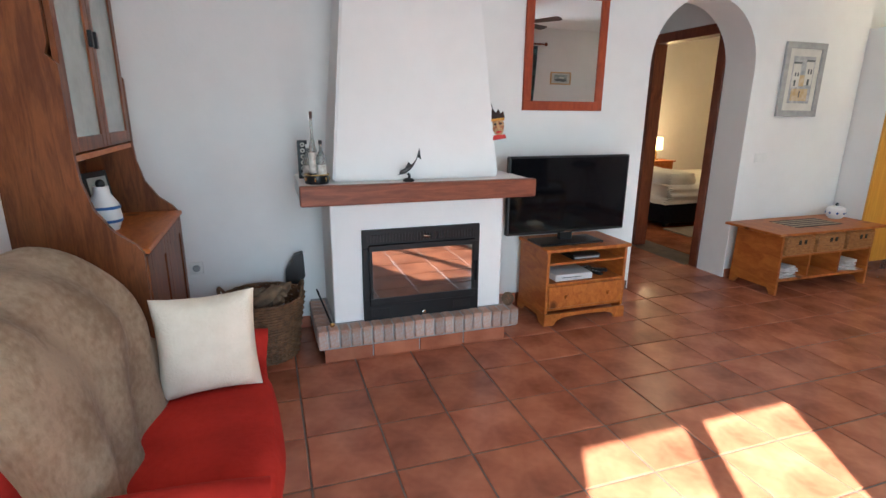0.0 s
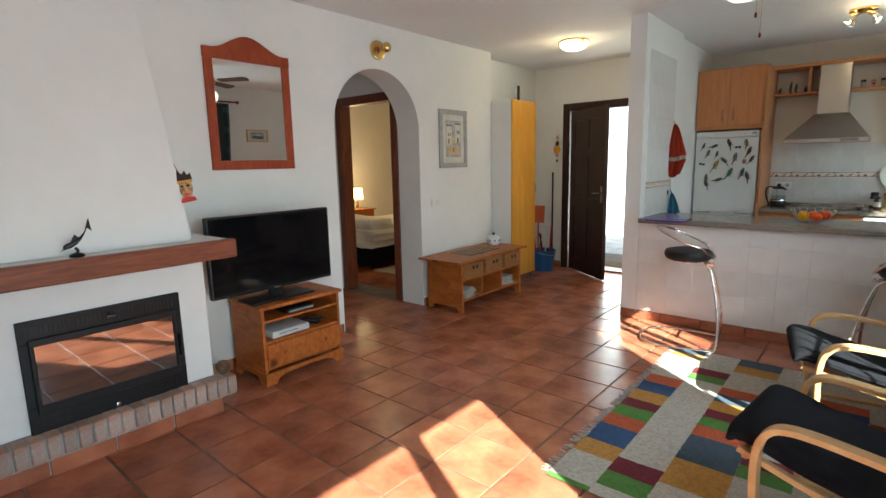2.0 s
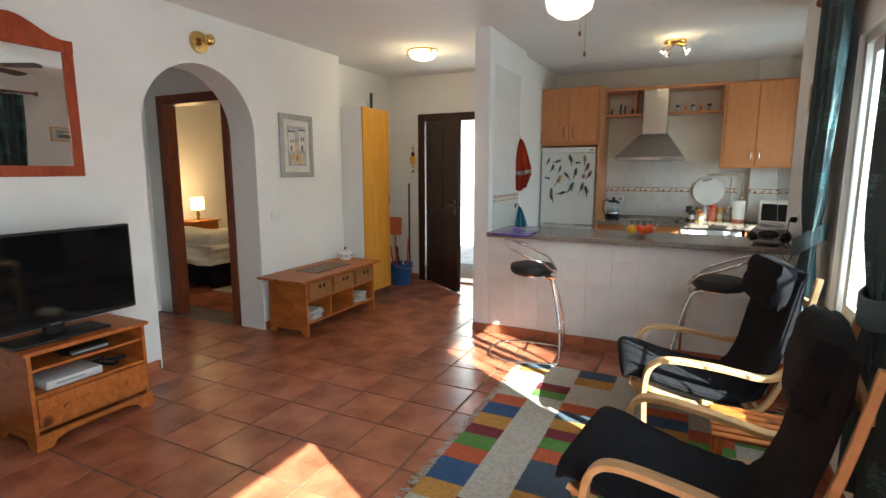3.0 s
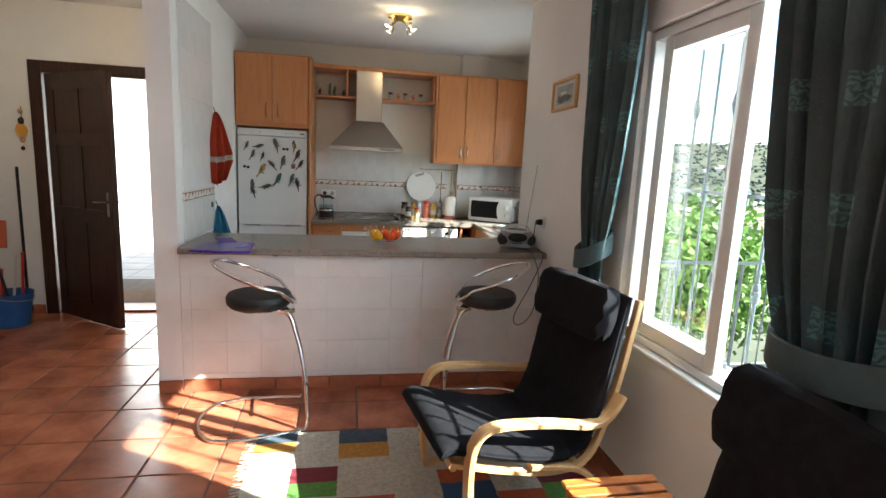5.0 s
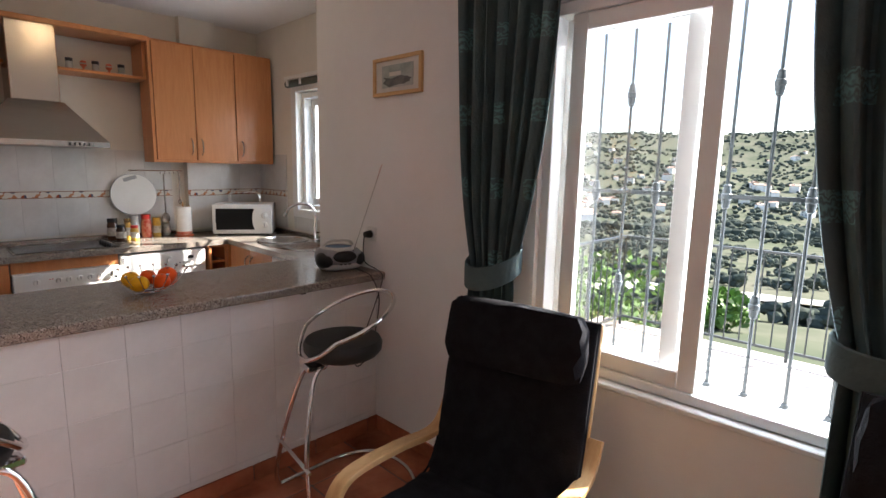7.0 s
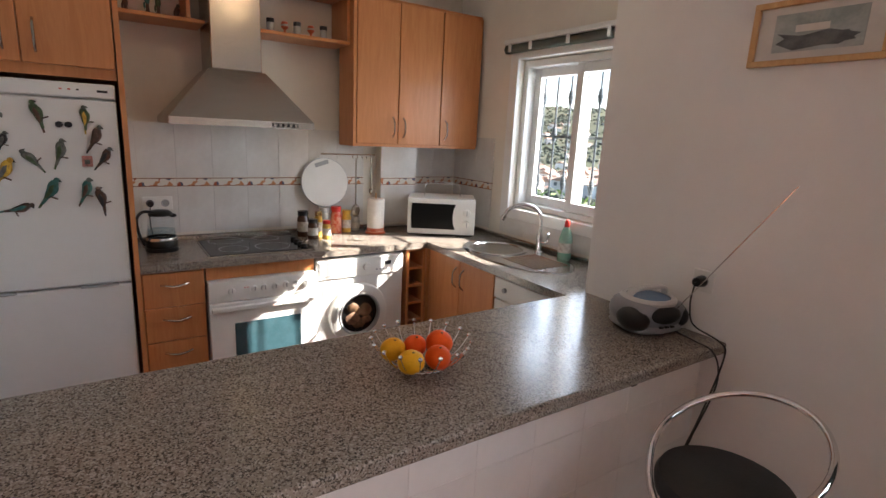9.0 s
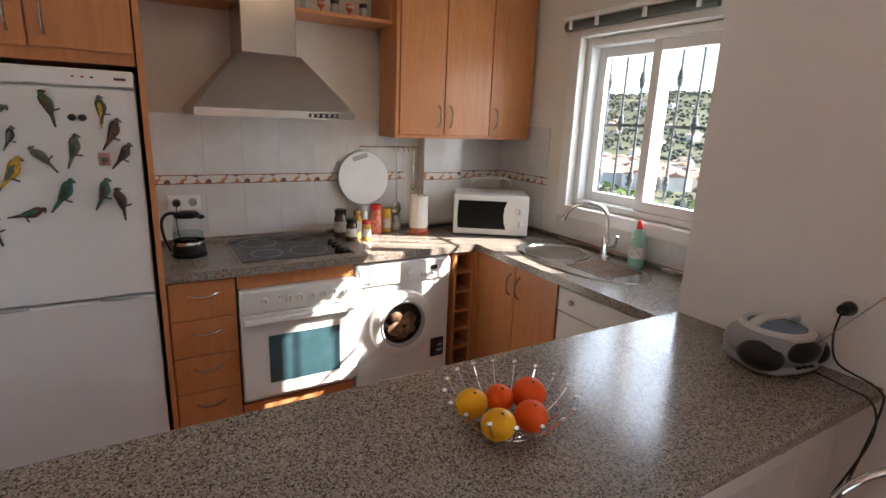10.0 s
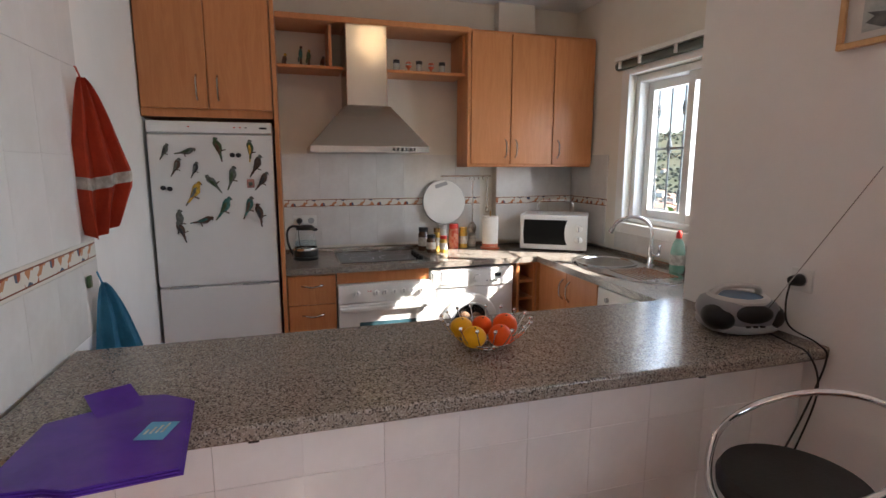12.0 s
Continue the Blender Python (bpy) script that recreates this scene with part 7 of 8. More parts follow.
def kettle():
    k = thing("glass_kettle", "glass jug kettle with black lid, handle and base", "kettle", (8.00, 1.09, 0.901), 0)
    part("base", lathe([(0, 0), (0.082, 0), (0.084, 0.012), (0.075, 0.02), (0, 0.02)], 28), M_BLACK, k, smooth=True)
    part("jug", lathe([(0.0, 0.022), (0.076, 0.022), (0.078, 0.05), (0.070, 0.13), (0.058, 0.20)], 28), M_GLASSY, k, "clear glass jug with water", True)
    part("band", lathe([(0.078, 0.022), (0.080, 0.03), (0.0795, 0.055), (0.0775, 0.06)], 28), M_BLACK, k, smooth=True)
    part("steel_ring", lathe([(0.0785, 0.062), (0.0795, 0.066), (0.077, 0.078)], 28), M_CHROME, k, smooth=True)
    part("water", lathe([(0, 0.024), (0.072, 0.024), (0.072, 0.05), (0.067, 0.12), (0, 0.12)], 24), M_WATER, k, smooth=True)
    part("lid", lathe([(0.06, 0.198), (0.06, 0.212), (0.045, 0.225), (0, 0.228)], 24), M_BLACK, k, smooth=True)
    part("handle", sweep(smooth_path([(-0.02, 0.03, 0.218), (-0.04, 0.085, 0.225), (-0.05, 0.115, 0.19), (-0.045, 0.11, 0.11), (-0.03, 0.085, 0.04)], 5), rect(0.024, 0.014, 0.003), (1, 0, 0)), M_BLACK, k, smooth=True)
    part("spout", blob(0.018, 0.02, 0.012, (0.0, -0.062, 0.195), 2), M_BLACK, k, smooth=True)


M_GLASSY = glass("kettle_glass", (0.93, 0.96, 0.97))
M_WATER = glass("water_in_glass", (0.80, 0.88, 0.91))
kettle()


def cable(name, label, pts, r=0.003, m=None):
    c = thing(name, label, "cable", pts[0])
    o = Vector(pts[0])
    part("cord", tube([p - o for p in smooth_path(pts, 6)], r, 6), m or M_BLACK, c)
    return c


kp = thing("plug", "black round plug in the kitchen socket", "plug", (8.255, 1.12, 1.13))
part("body", lathe([(0, -0.035), (0.016, -0.033), (0.021, -0.01), (0.021, 0.0)], 16, tilt=Matrix.Rotation(radians(90), 4, "Y")), M_BLACK, kp, smooth=True)
cable("kettle_cable", "black kettle cable hanging from the socket", [(8.22, 1.12, 1.13), (8.20, 1.13, 1.05), (8.21, 1.12, 0.95), (8.12, 1.10, 0.907)])


def jar(place, h, r, body, lid, label, fill=None):
    j = thing("jar", label, "jar", place, 0, "jars by the hob")
    part("glass_body", lathe([(0, 0), (r, 0), (r, h * 0.72), (r * 0.8, h * 0.8), (r * 0.8, h * 0.82), (0, h * 0.82)], 18), body, j, smooth=True)
    part("lid", lathe([(0, h * 0.82), (r * 0.92, h * 0.82), (r * 0.92, h), (0, h)], 18), lid, j, smooth=True)
    part("label", lathe([(r + 0.001, h * 0.2), (r + 0.001, h * 0.58)], 18), fill or M_LABEL, j)


M_COFFEE = mat("coffee_jar", (0.06, 0.03, 0.018), 0.15, col2=(0.1, 0.05, 0.03))
M_REDJ = mat("red_jar_content", (0.5, 0.06, 0.03), 0.2, col2=(0.62, 0.3, 0.2), scale=40)
M_YELJ = mat("yellow_tin", (0.65, 0.42, 0.06), 0.35, col2=(0.5, 0.28, 0.04), scale=40)
M_JARG = mat("jar_glass", (0.50, 0.50, 0.46), 0.1, spec=0.8, col2=(0.4, 0.4, 0.37))
jar((8.13, 0.245, 0.901), 0.17, 0.038, M_COFFEE, M_BLACK, "dark coffee jar with a black lid")
jar((8.02, 0.215, 0.901), 0.13, 0.034, M_COFFEE, M_BLACK, "short coffee jar with a red and white label")
jar((8.10, 0.150, 0.901), 0.165, 0.026, M_YELJ, M_BRASS, "narrow yellow spice tin")
jar((8.00, 0.130, 0.901), 0.12, 0.028, M_YELJ, M_REDP, "yellow tin with a red lid")
jar((8.17, 0.085, 0.901), 0.18, 0.036, M_JARG, M_GREYP, "clear glass jar with a grey lid")
jar((8.16, 0.000, 0.901), 0.185, 0.038, M_REDJ, M_REDP, "glass jar of red powder with a red lid", M_REDJ)
jar((8.17, -0.080, 0.901), 0.155, 0.032, M_YELJ, M_YELJ, "glass jar of yellow spice with an amber lid")
jar((8.21, -0.165, 0.901), 0.10, 0.032, M_JARG, M_JARG, "low empty glass jar")


def chopping_board():
    c = thing("chopping_board", "round white chopping board standing against the tiles", "chopping board", (8.235, 0.055, 1.245))
    bm = bmesh.new()
    seg = 48
    T = Matrix.Rotation(radians(-84), 4, "Y")
    part("board", lathe([(0, 0), (0.165, 0), (0.168, 0.004), (0.165, 0.009), (0, 0.009)], seg, tilt=T), M_WPLAST, c, smooth=True)
    part("rim", tube([T @ Vector((0.166 * math.cos(2 * math.pi * i / seg), 0.166 * math.sin(2 * math.pi * i / seg), 0.004)) for i in range(seg)], 0.005, 6, True), M_GREYP, c)
    part("hand_slot", move(box(-0.014, 0.014, -0.05, 0.05, 0.0085, 0.0105, 0.002), T @ Matrix.Translation((0.13, 0.02, 0)) @ Matrix.Rotation(0.3, 4, "Z")), M_GREYP, c)


chopping_board()
rk = thing("utensil_rail", "steel rail with hooks on the tiles", "utensil rail", (8.26, -0.12, 1.44))
part("rail", tube([(-0.02, 0.20, 0), (-0.02, -0.21, 0)], 0.005, 8), M_STEEL, rk, smooth=True)
for y in (0.18, -0.19):
    part("bracket", box(-0.02, 0, y - 0.006, y + 0.006, -0.006, 0.006), M_STEEL, rk)
for i in range(5):
    y = -0.03 - i * 0.035
    part("hook", tube(smooth_path([(-0.026, y, 0.004), (-0.03, y, -0.02), (-0.038, y, -0.026), (-0.042, y, -0.016)], 3), 0.002, 5), M_STEEL, rk)
for y, L, w in ((-0.17, 0.34, 0.034), (-0.29, 0.22, 0.016)):
    ut = thing("ladle" if L > 0.3 else "whisk", "steel kitchen %s hanging from the rail" % ("spoon" if L > 0.3 else "tool"), "utensil", (8.218, y, 1.415))
    part("shaft", box(-0.002, 0.002, -0.006, 0.006, -L, 0.0, 0.001), M_STEEL, ut)
    part("bowl", blob(0.008, w, w * 1.4, (0, 0, -L - w), 2), M_STEEL, ut, smooth=True)
kr = thing("kitchen_roll", "white kitchen roll standing on a red-brown holder", "kitchen roll", (8.07, -0.26, 0.901))
part("base", lathe([(0, 0), (0.072, 0), (0.072, 0.012), (0, 0.014)], 28), M_ORANGEP, kr, smooth=True)
part("paper", lathe([(0.018, 0.015), (0.060, 0.015), (0.060, 0.245), (0.018, 0.245)], 36), mat("quilted_paper", (0.78, 0.76, 0.72), 0.9, col2=(0.72, 0.7, 0.66), scale=20, bump=0.6, bscale=70), kr, smooth=True)
part("printed_edge", lathe([(0.0605, 0.016), (0.0612, 0.024), (0.0605, 0.04)], 36), M_REDJ, kr)
part("post", tube([(0, 0, 0.015), (0, 0, 0.285)], 0.006, 8), M_BIRCH, kr)
rk2 = thing("wire_rack", "small chrome wire rack on the microwave", "wire rack", (7.96, -0.745, 1.168), -33)
for x in (-0.06, 0.06):
    part("wire", tube(smooth_path([(x, -0.13, 0), (x, -0.12, 0.085), (x, 0.0, 0.095), (x, 0.12, 0.085), (x, 0.13, 0)], 5), 0.0025, 5), M_CHROME, rk2)
for y in (-0.10, 0, 0.10):
    part("wire", tube([(-0.06, y, 0.088), (0.06, y, 0.088)], 0.002, 5), M_CHROME, rk2)
wb = thing("detergent_bottle", "clear green washing-up bottle with a red cap", "bottle", (6.92, -0.97, 0.941 - 0.04))
part("body", lathe([(0, 0), (0.036, 0), (0.042, 0.02), (0.040, 0.13), (0.028, 0.18), (0.014, 0.205), (0, 0.205)], 20), mat("clear_green_plastic", (0.20, 0.45, 0.33), 0.2, col2=(0.42, 0.52, 0.46), scale=5), wb, smooth=True)
part("cap", lathe([(0, 0.205), (0.017, 0.205), (0.015, 0.235), (0.007, 0.25), (0, 0.25)], 14), M_REDP, wb, smooth=True)
part("label", lathe([(0.0425, 0.05), (0.0415, 0.11)], 20), M_LABEL, wb)
bd = thing("roller_blind", "dark grey-green rolled blind over the kitchen window", "blind", (7.20, -1.03, 2.215))
part("headrail", box(-0.50, 0.46, -0.018, 0.045, 0.0, 0.03, 0.004), M_WPLAST, bd)
part("roll", sweep([(-0.50, 0.012, -0.028), (0.46, 0.012, -0.028)], [(0.026 * math.cos(a), 0.028 * math.sin(a)) for a in [2 * math.pi * k / 14 for k in range(14)]], (0, 1, 0)), mat("grey_green_blind", (0.10, 0.11, 0.09), 0.7, col2=(0.07, 0.08, 0.065), scale=10, stretch=(1, 10, 10)), bd, smooth=True)
for x in (-0.42, -0.12, 0.2, 0.4):
    part("clip", box(x - 0.012, x + 0.012, 0.036, 0.048, -0.05, 0.0, 0.002), M_WPLAST, bd)


# ---- shelf ornaments ----
for i, (y, h, b_, w_) in enumerate(((1.17, 0.075, Y_, BR), (1.07, 0.13, BR, T_), (1.02, 0.11, Y_, G), (0.93, 0.07, GR, BR))):
    o = thing("bird_figurine", ("yellow", "turquoise", "yellow and green", "grey")[i] + " bird figurine on a brown branch", "figurine", (8.10, y, 2.151))
    part("branch", lathe([(0, 0), (0.022, 0), (0.016, 0.01), (0.009, 0.02), (0.008, h * 0.45), (0, h * 0.45)], 10), BR, o, smooth=True)
    part("body", blob(0.012, 0.014, h * 0.28, (0, 0, h * 0.62), 2, 0.2, i), w_, o, smooth=True)
    part("head", blob(0.010, 0.010, 0.011, (0, -0.004, h * 0.93), 2), b_, o, smooth=True)
    part("tail", blob(0.004, 0.006, 0.02, (0, 0.014, h * 0.35), 1), w_, o)
for i, y in enumerate((0.44, 0.355, 0.28, 0.195, 0.115)):
    if i % 2 == 0:
        o = thing("spice_jar", "small clear spice jar with a black lid on the shelf", "jar", (8.09, y, 2.151), 0, "spice jars on the shelf")
        part("glass_body", lathe([(0, 0), (0.022, 0), (0.022, 0.055), (0, 0.055)], 14), M_JARG, o, smooth=True)
        part("lid", lathe([(0, 0.055), (0.023, 0.055), (0.023, 0.078), (0, 0.078)], 14), M_BLACK, o, smooth=True)
    else:
        o = thing("egg_cup", "small orange-red egg cup on the shelf", "egg cup", (8.09, y, 2.151), 0, "egg cups on the shelf")
        part("cup", lathe([(0, 0), (0.018, 0), (0.006, 0.012), (0.007, 0.025), (0.022, 0.04), (0.021, 0.062), (0.016, 0.07), (0, 0.074)], 16), M_ORANGEP, o, smooth=True)
        part("band", lathe([(0.0225, 0.045), (0.0225, 0.055)], 16), M_LABEL, o)

# ---- on the bar ----
BT = 0.945


def fruit_basket():
    f = thing("fruit_basket", "chrome wire fruit basket with ball-tipped spokes", "fruit basket", (5.98, 0.60, BT))
    part("foot_ring", tube([(0.045 * math.cos(2 * math.pi * i / 28), 0.045 * math.sin(2 * math.pi * i / 28), 0.004) for i in range(28)], 0.003, 6, True), M_CHROME, f, smooth=True)
    n = 17
    for i in range(n):
        a = 2 * math.pi * i / n
        ca, sa = math.cos(a), math.sin(a)
        tip = 0.145
        sp = part("spoke", tube(smooth_path([(0.03 * ca, 0.03 * sa, 0.006), (0.075 * ca, 0.075 * sa, 0.018), (0.115 * ca, 0.115 * sa, 0.05), (tip * ca, tip * sa, 0.092)], 4), 0.0018, 5), M_CHROME, f, smooth=True)
        part("ball_tip", blob(0.0065, 0.0065, 0.0065, (tip * ca, tip * sa, 0.094), 2), M_CHROME, sp, smooth=True)
    part("ring", tube([(0.088 * math.cos(2 * math.pi * i / 32), 0.088 * math.sin(2 * math.pi * i / 32), 0.027) for i in range(32)], 0.002, 5, True), M_CHROME, f, smooth=True)
    M_OR = mat("orange_peel", (0.85, 0.105, 0.006), 0.5, spec=0.3, col2=(0.74, 0.07, 0.004), scale=8, bump=0.4, bscale=220)
    M_LE = mat("lemon_peel", (0.85, 0.42, 0.008), 0.5, spec=0.3, col2=(0.76, 0.34, 0.006), scale=8, bump=0.4, bscale=200)
    for nm, lab, m, x, y, z, r in (("lemon", "ripe yellow lemon in the wire basket", M_LE, -0.04, 0.055, 0.048, 0.036), ("lemon", "ripe yellow lemon in the wire basket", M_LE, 0.05, 0.065, 0.053, 0.035), ("orange", "bright orange fruit in the wire basket", M_OR, -0.045, -0.03, 0.047, 0.037), ("orange", "bright orange fruit in the wire basket", M_OR, 0.035, 0.0, 0.057, 0.034), ("orange", "bright orange fruit in the wire basket", M_OR, 0.02, -0.075, 0.057, 0.041)):
        fr_ = thing(nm, lab, "fruit", (5.98 + x, 0.60 + y, BT + z), 0, "fruit in the basket")
        part("peel", blob(r, r * (1.08 if nm == "lemon" else 1.0), r * 0.96, (0, 0, 0), 3, 0.03, x * 30), m, fr_, smooth=True)
        part("stalk", blob(0.004, 0.004, 0.003, (-r * 0.3, 0, r * 0.9), 1), G, fr_)


fruit_basket()


def radio():
    r = thing("cd_radio", "rounded silver and blue portable disc radio with black speakers", "radio", (5.89, -0.32, BT), -12)
    part("body", blob(0.108, 0.130, 0.062, (0, 0, 0.070), 4, 0, 0, square=0.3), mat("dull_silver_plastic", (0.24, 0.25, 0.27), 0.35), r, smooth=True)
    part("base", blob(0.10, 0.12, 0.03, (0, 0, 0.03), 3, 0, 0, square=0.5), M_GREYP, r, smooth=True)
    for s in (-1, 1):
        part("speaker", blob(0.072, 0.050, 0.050, (-0.030, s * 0.088, 0.060), 3), M_BLACK, r, smooth=True)
    part("lid_ring", lathe([(0.078, 0.112), (0.098, 0.110), (0.100, 0.120), (0.090, 0.130), (0.078, 0.128)], 32), M_LITE, r, "silver plastic lid ring", True)
    part("disc_lid", blob(0.080, 0.080, 0.014, (0.0, 0, 0.122), 3), mat("translucent_blue", (0.14, 0.22, 0.34), 0.15, col2=(0.2, 0.28, 0.4)), r, "blue translucent disc lid", True)
    part("front_panel", blob(0.02, 0.07, 0.035, (-0.092, 0, 0.078), 3), M_BLACK, r, smooth=True)
    part("handle", sweep(smooth_path([(0.02, -0.09, 0.10), (0.0, -0.07, 0.15), (-0.01, 0.0, 0.16), (0.0, 0.07, 0.15), (0.02, 0.09, 0.10)], 6), rect(0.03, 0.012, 0.003), (1, 0, 0)), M_LITE, r, smooth=True)
    for i in range(3):
        part("button", box(-0.112, -0.103, -0.03 + i * 0.025, -0.015 + i * 0.025, 0.038, 0.045, 0.001), M_BLACK, r)
    part("antenna", tube([(-0.09, -0.05, 0.10), (-0.435, -0.05, 0.575)], 0.0018, 6), M_CHROME, r)


radio()
pg = thing("plug", "black round plug in the wall socket above the bar", "plug", (5.775, -0.455, 1.14))
part("body", lathe([(0, 0.04), (0.016, 0.038), (0.021, 0.012), (0.021, 0.0)], 16, tilt=Matrix.Rotation(radians(-90), 4, "X")), M_BLACK, pg, smooth=True)
cable("radio_cable", "black radio cable looping down over the bar edge", [(5.775, -0.415, 1.14), (5.78, -0.41, 1.06), (5.75, -0.40, 0.99), (5.66, -0.42, 0.955), (5.64, -0.43, 0.90), (5.645, -0.35, 0.70), (5.66, -0.27, 0.52), (5.68, -0.29, 0.44), (5.70, -0.37, 0.46), (5.70, -0.42, 0.56), (5.64, -0.41, 0.80), (5.64, -0.36, 0.93), (5.72, -0.36, 0.95), (5.85, -0.38, 0.955)], 0.0032)


def folder():
    f = thing("plastic_folder", "translucent purple plastic folder with a small printed label", "folder", (5.69, 1.60, BT), 0)
    M_PUR = mat("purple_plastic", (0.10, 0.035, 0.36), 0.22, col2=(0.065, 0.02, 0.26), scale=6, bump=0.3, bscale=12)
    pts = [(-0.20, 0.03), (-0.22, -0.02), (-0.20, -0.20), (0.12, -0.17), (0.17, -0.10), (0.19, 0.0), (0.12, 0.04), (0.08, 0.13), (-0.19, 0.14)]
    for k in range(3):
        part("sheet", extrude_poly([(x * (1 - 0.02 * k), y * (1 - 0.02 * k)) for x, y in pts], 0.001 + 0.004 * k, 0.004 + 0.004 * k, "z"), M_PUR, f)
    part("flap", move(box(-0.05, 0.08, -0.05, 0.05, 0.0, 0.003), Matrix.Translation((0.13, 0.0, 0.014)) @ Matrix.Rotation(0.5, 4, "Z") @ Matrix.Rotation(-0.12, 4, "Y")), M_PUR, f)
    lb = part("label", move(box(-0.038, 0.038, -0.03, 0.03, 0, 0.0006), Matrix.Translation((-0.03, -0.12, 0.0135)) @ Matrix.Rotation(-0.25, 4, "Z")), mat("pale_blue_label", (0.12, 0.40, 0.62), 0.5), f, "pale blue printed label")
    for i in range(4):
        part("print_bar", move(box(-0.012, 0.028 - 0.006 * i, -0.002, 0.003, 0.0007, 0.0011), Matrix.Translation((-0.03, -0.134 + i * 0.011, 0.0135)) @ Matrix.Rotation(-0.25, 4, "Z")), M_LABEL, lb)


folder()


def hanging_cloth(name, label, cat, x, y, z_top, z_low, w_top, w_low, m, seed, stripe=None):
    c = thing(name, label, cat, (x, y, z_top))
    bm = bmesh.new()
    rows, cols = 26, 20
    g = []
    for i in range(rows + 1):
        k = i / rows
        w = w_top + (w_low - w_top) * min(1, k * 1.6) ** 0.7
        if k > 0.72:
            w *= 1 - 0.45 * (k - 0.72) / 0.28
        line = []
        for j in range(cols + 1):
            u = j / cols
            f = 0.016 * math.sin(u * 17 + seed) * (0.35 + k) + 0.008 * noise.noise(Vector((u * 3, k * 4, seed)))
            line.append(bm.verts.new((0.02 + (u - 0.3) * w, -0.03 + f, -(z_top - z_low) * k * (1 - 0.12 * abs(u - 0.3)))))
        g.append(line)
    for i in range(rows):
        for j in range(cols):
            f = bm.faces.new((g[i][j], g[i][j + 1], g[i + 1][j + 1], g[i + 1][j]))
            if stripe and i in (16, 17):
                f.material_index = 1
    bmesh.ops.solidify(bm, geom=bm.faces[:], thickness=0.004)
    part("cloth", bm, [m, stripe or m], c, smooth=True)
    c.rotation_euler = (0, 0, radians(-48))
    part("loop", tube([(0.02, -0.03, 0.0), (0.015, -0.02, 0.03), (0.02, -0.004, 0.035)], 0.003, 5), m, c)
    return c


M_ORCL = mat("orange_red_quilted_cloth", (0.52, 0.06, 0.022), 0.9, col2=(0.40, 0.04, 0.016), scale=10, bump=0.6, bscale=50)
M_BLCL = mat("blue_tea_towel", (0.07, 0.28, 0.42), 0.9, col2=(0.04, 0.18, 0.30), scale=8, bump=0.5, bscale=90)
hanging_cloth("oven_glove", "orange-red oven glove hanging on the tiled wall", "oven glove", 6.50, 1.850, 1.80, 1.27, 0.02, 0.18, M_ORCL, 1.0, M_LABEL)
hanging_cloth("tea_towel", "blue and white tea towel hanging beside the bar", "tea towel", 6.50, 1.850, 1.12, 0.60, 0.02, 0.19, M_BLCL, 4.0, M_CREAM)
hk = thing("hook", "small green wall hook above the tea towel", "hook", (6.47, 1.851, 1.13))
part("plate", box(-0.012, 0.012, -0.012, -0.001, -0.02, 0.02, 0.002), G, hk)


# ---- outside ----
M_PAVE = mat("pale_terrace_tile", (0.50, 0.46, 0.42), 0.7, col2=(0.40, 0.36, 0.33), scale=3, bump=0.3, rand=0.08)
structure("terrace", box(-1.5, 6.0, -3.72, -0.722, -0.20, -0.02), M_PAVE, "pale tiled terrace slab")
structure("terrace_joints", boxes([(-1.5 + i * 0.40, -1.492 + i * 0.40, -3.70, -0.73, -0.019, -0.0175) for i in range(19)] + [(-1.49, 5.99, -3.3 + i * 0.40, -3.292 + i * 0.40, -0.0192, -0.0177) for i in range(7)]), M_WGROUT2, "grey joints between terrace tiles")


def railing():
    r = thing("terrace_railing", "grey-green iron terrace railing with thin uprights", "railing", (5.73, -3.60, -0.02))
    H = 0.91
    part("top_rail", boxes([(-7.2, 0.02, -0.02, 0.02, H - 0.02, H), (-0.02, 0.02, 0.021, 2.6, H - 0.02, H)]), M_GRILLE, r)
    part("bottom_rail", boxes([(-7.2, 0.012, -0.012, 0.012, 0.08, 0.10), (-0.012, 0.012, 0.013, 2.6, 0.08, 0.10)]), M_GRILLE, r)
    pts = [(-0.12 * i, 0) for i in range(60)] + [(0, 0.12 * i) for i in range(1, 22)]
    for i, (x, y) in enumerate(pts):
        z0 = 0.0 if i % 12 == 0 else 0.10
        part("upright", tube([(x, y, z0), (x, y, H - 0.02)], 0.014 if i % 12 == 0 else 0.0065, 6), M_GRILLE, r)
        if i % 3 == 1:
            part("knuckle", lathe([(0.006, 0.35), (0.016, 0.37), (0.016, 0.40), (0.006, 0.42)], 8, (x, y, 0)), M_GRILLE, r)


railing()

PROFILE = [(-5000, -0.15), (0, -0.15), (0.6, -0.9), (5, -2.6), (12, -4.5), (20, -5.6), (34, -7.5), (60, -9.5), (120, -13), (250, -20), (400, -22), (550, -12), (700, -1), (900, 22), (1150, 62), (1350, 88), (1800, 70), (2600, 120), (6000, 120)]


def land(x, y):
    d = (x - 4.5) * 0.45 + (-3.5 - y) * 0.89
    z = float(np.interp(d, [p[0] for p in PROFILE], [p[1] for p in PROFILE]))
    if d > 40:
        k = min(1.0, (d - 40) / 500)
        z += k * (26 * noise.noise(Vector((x / 420, y / 420, 0.7))) + 7 * noise.noise(Vector((x / 110, y / 110, 3))))
    if d > 2:
        z += min(0.5, d * 0.02) * noise.noise(Vector((x / 5, y / 5, 9)))
    return z


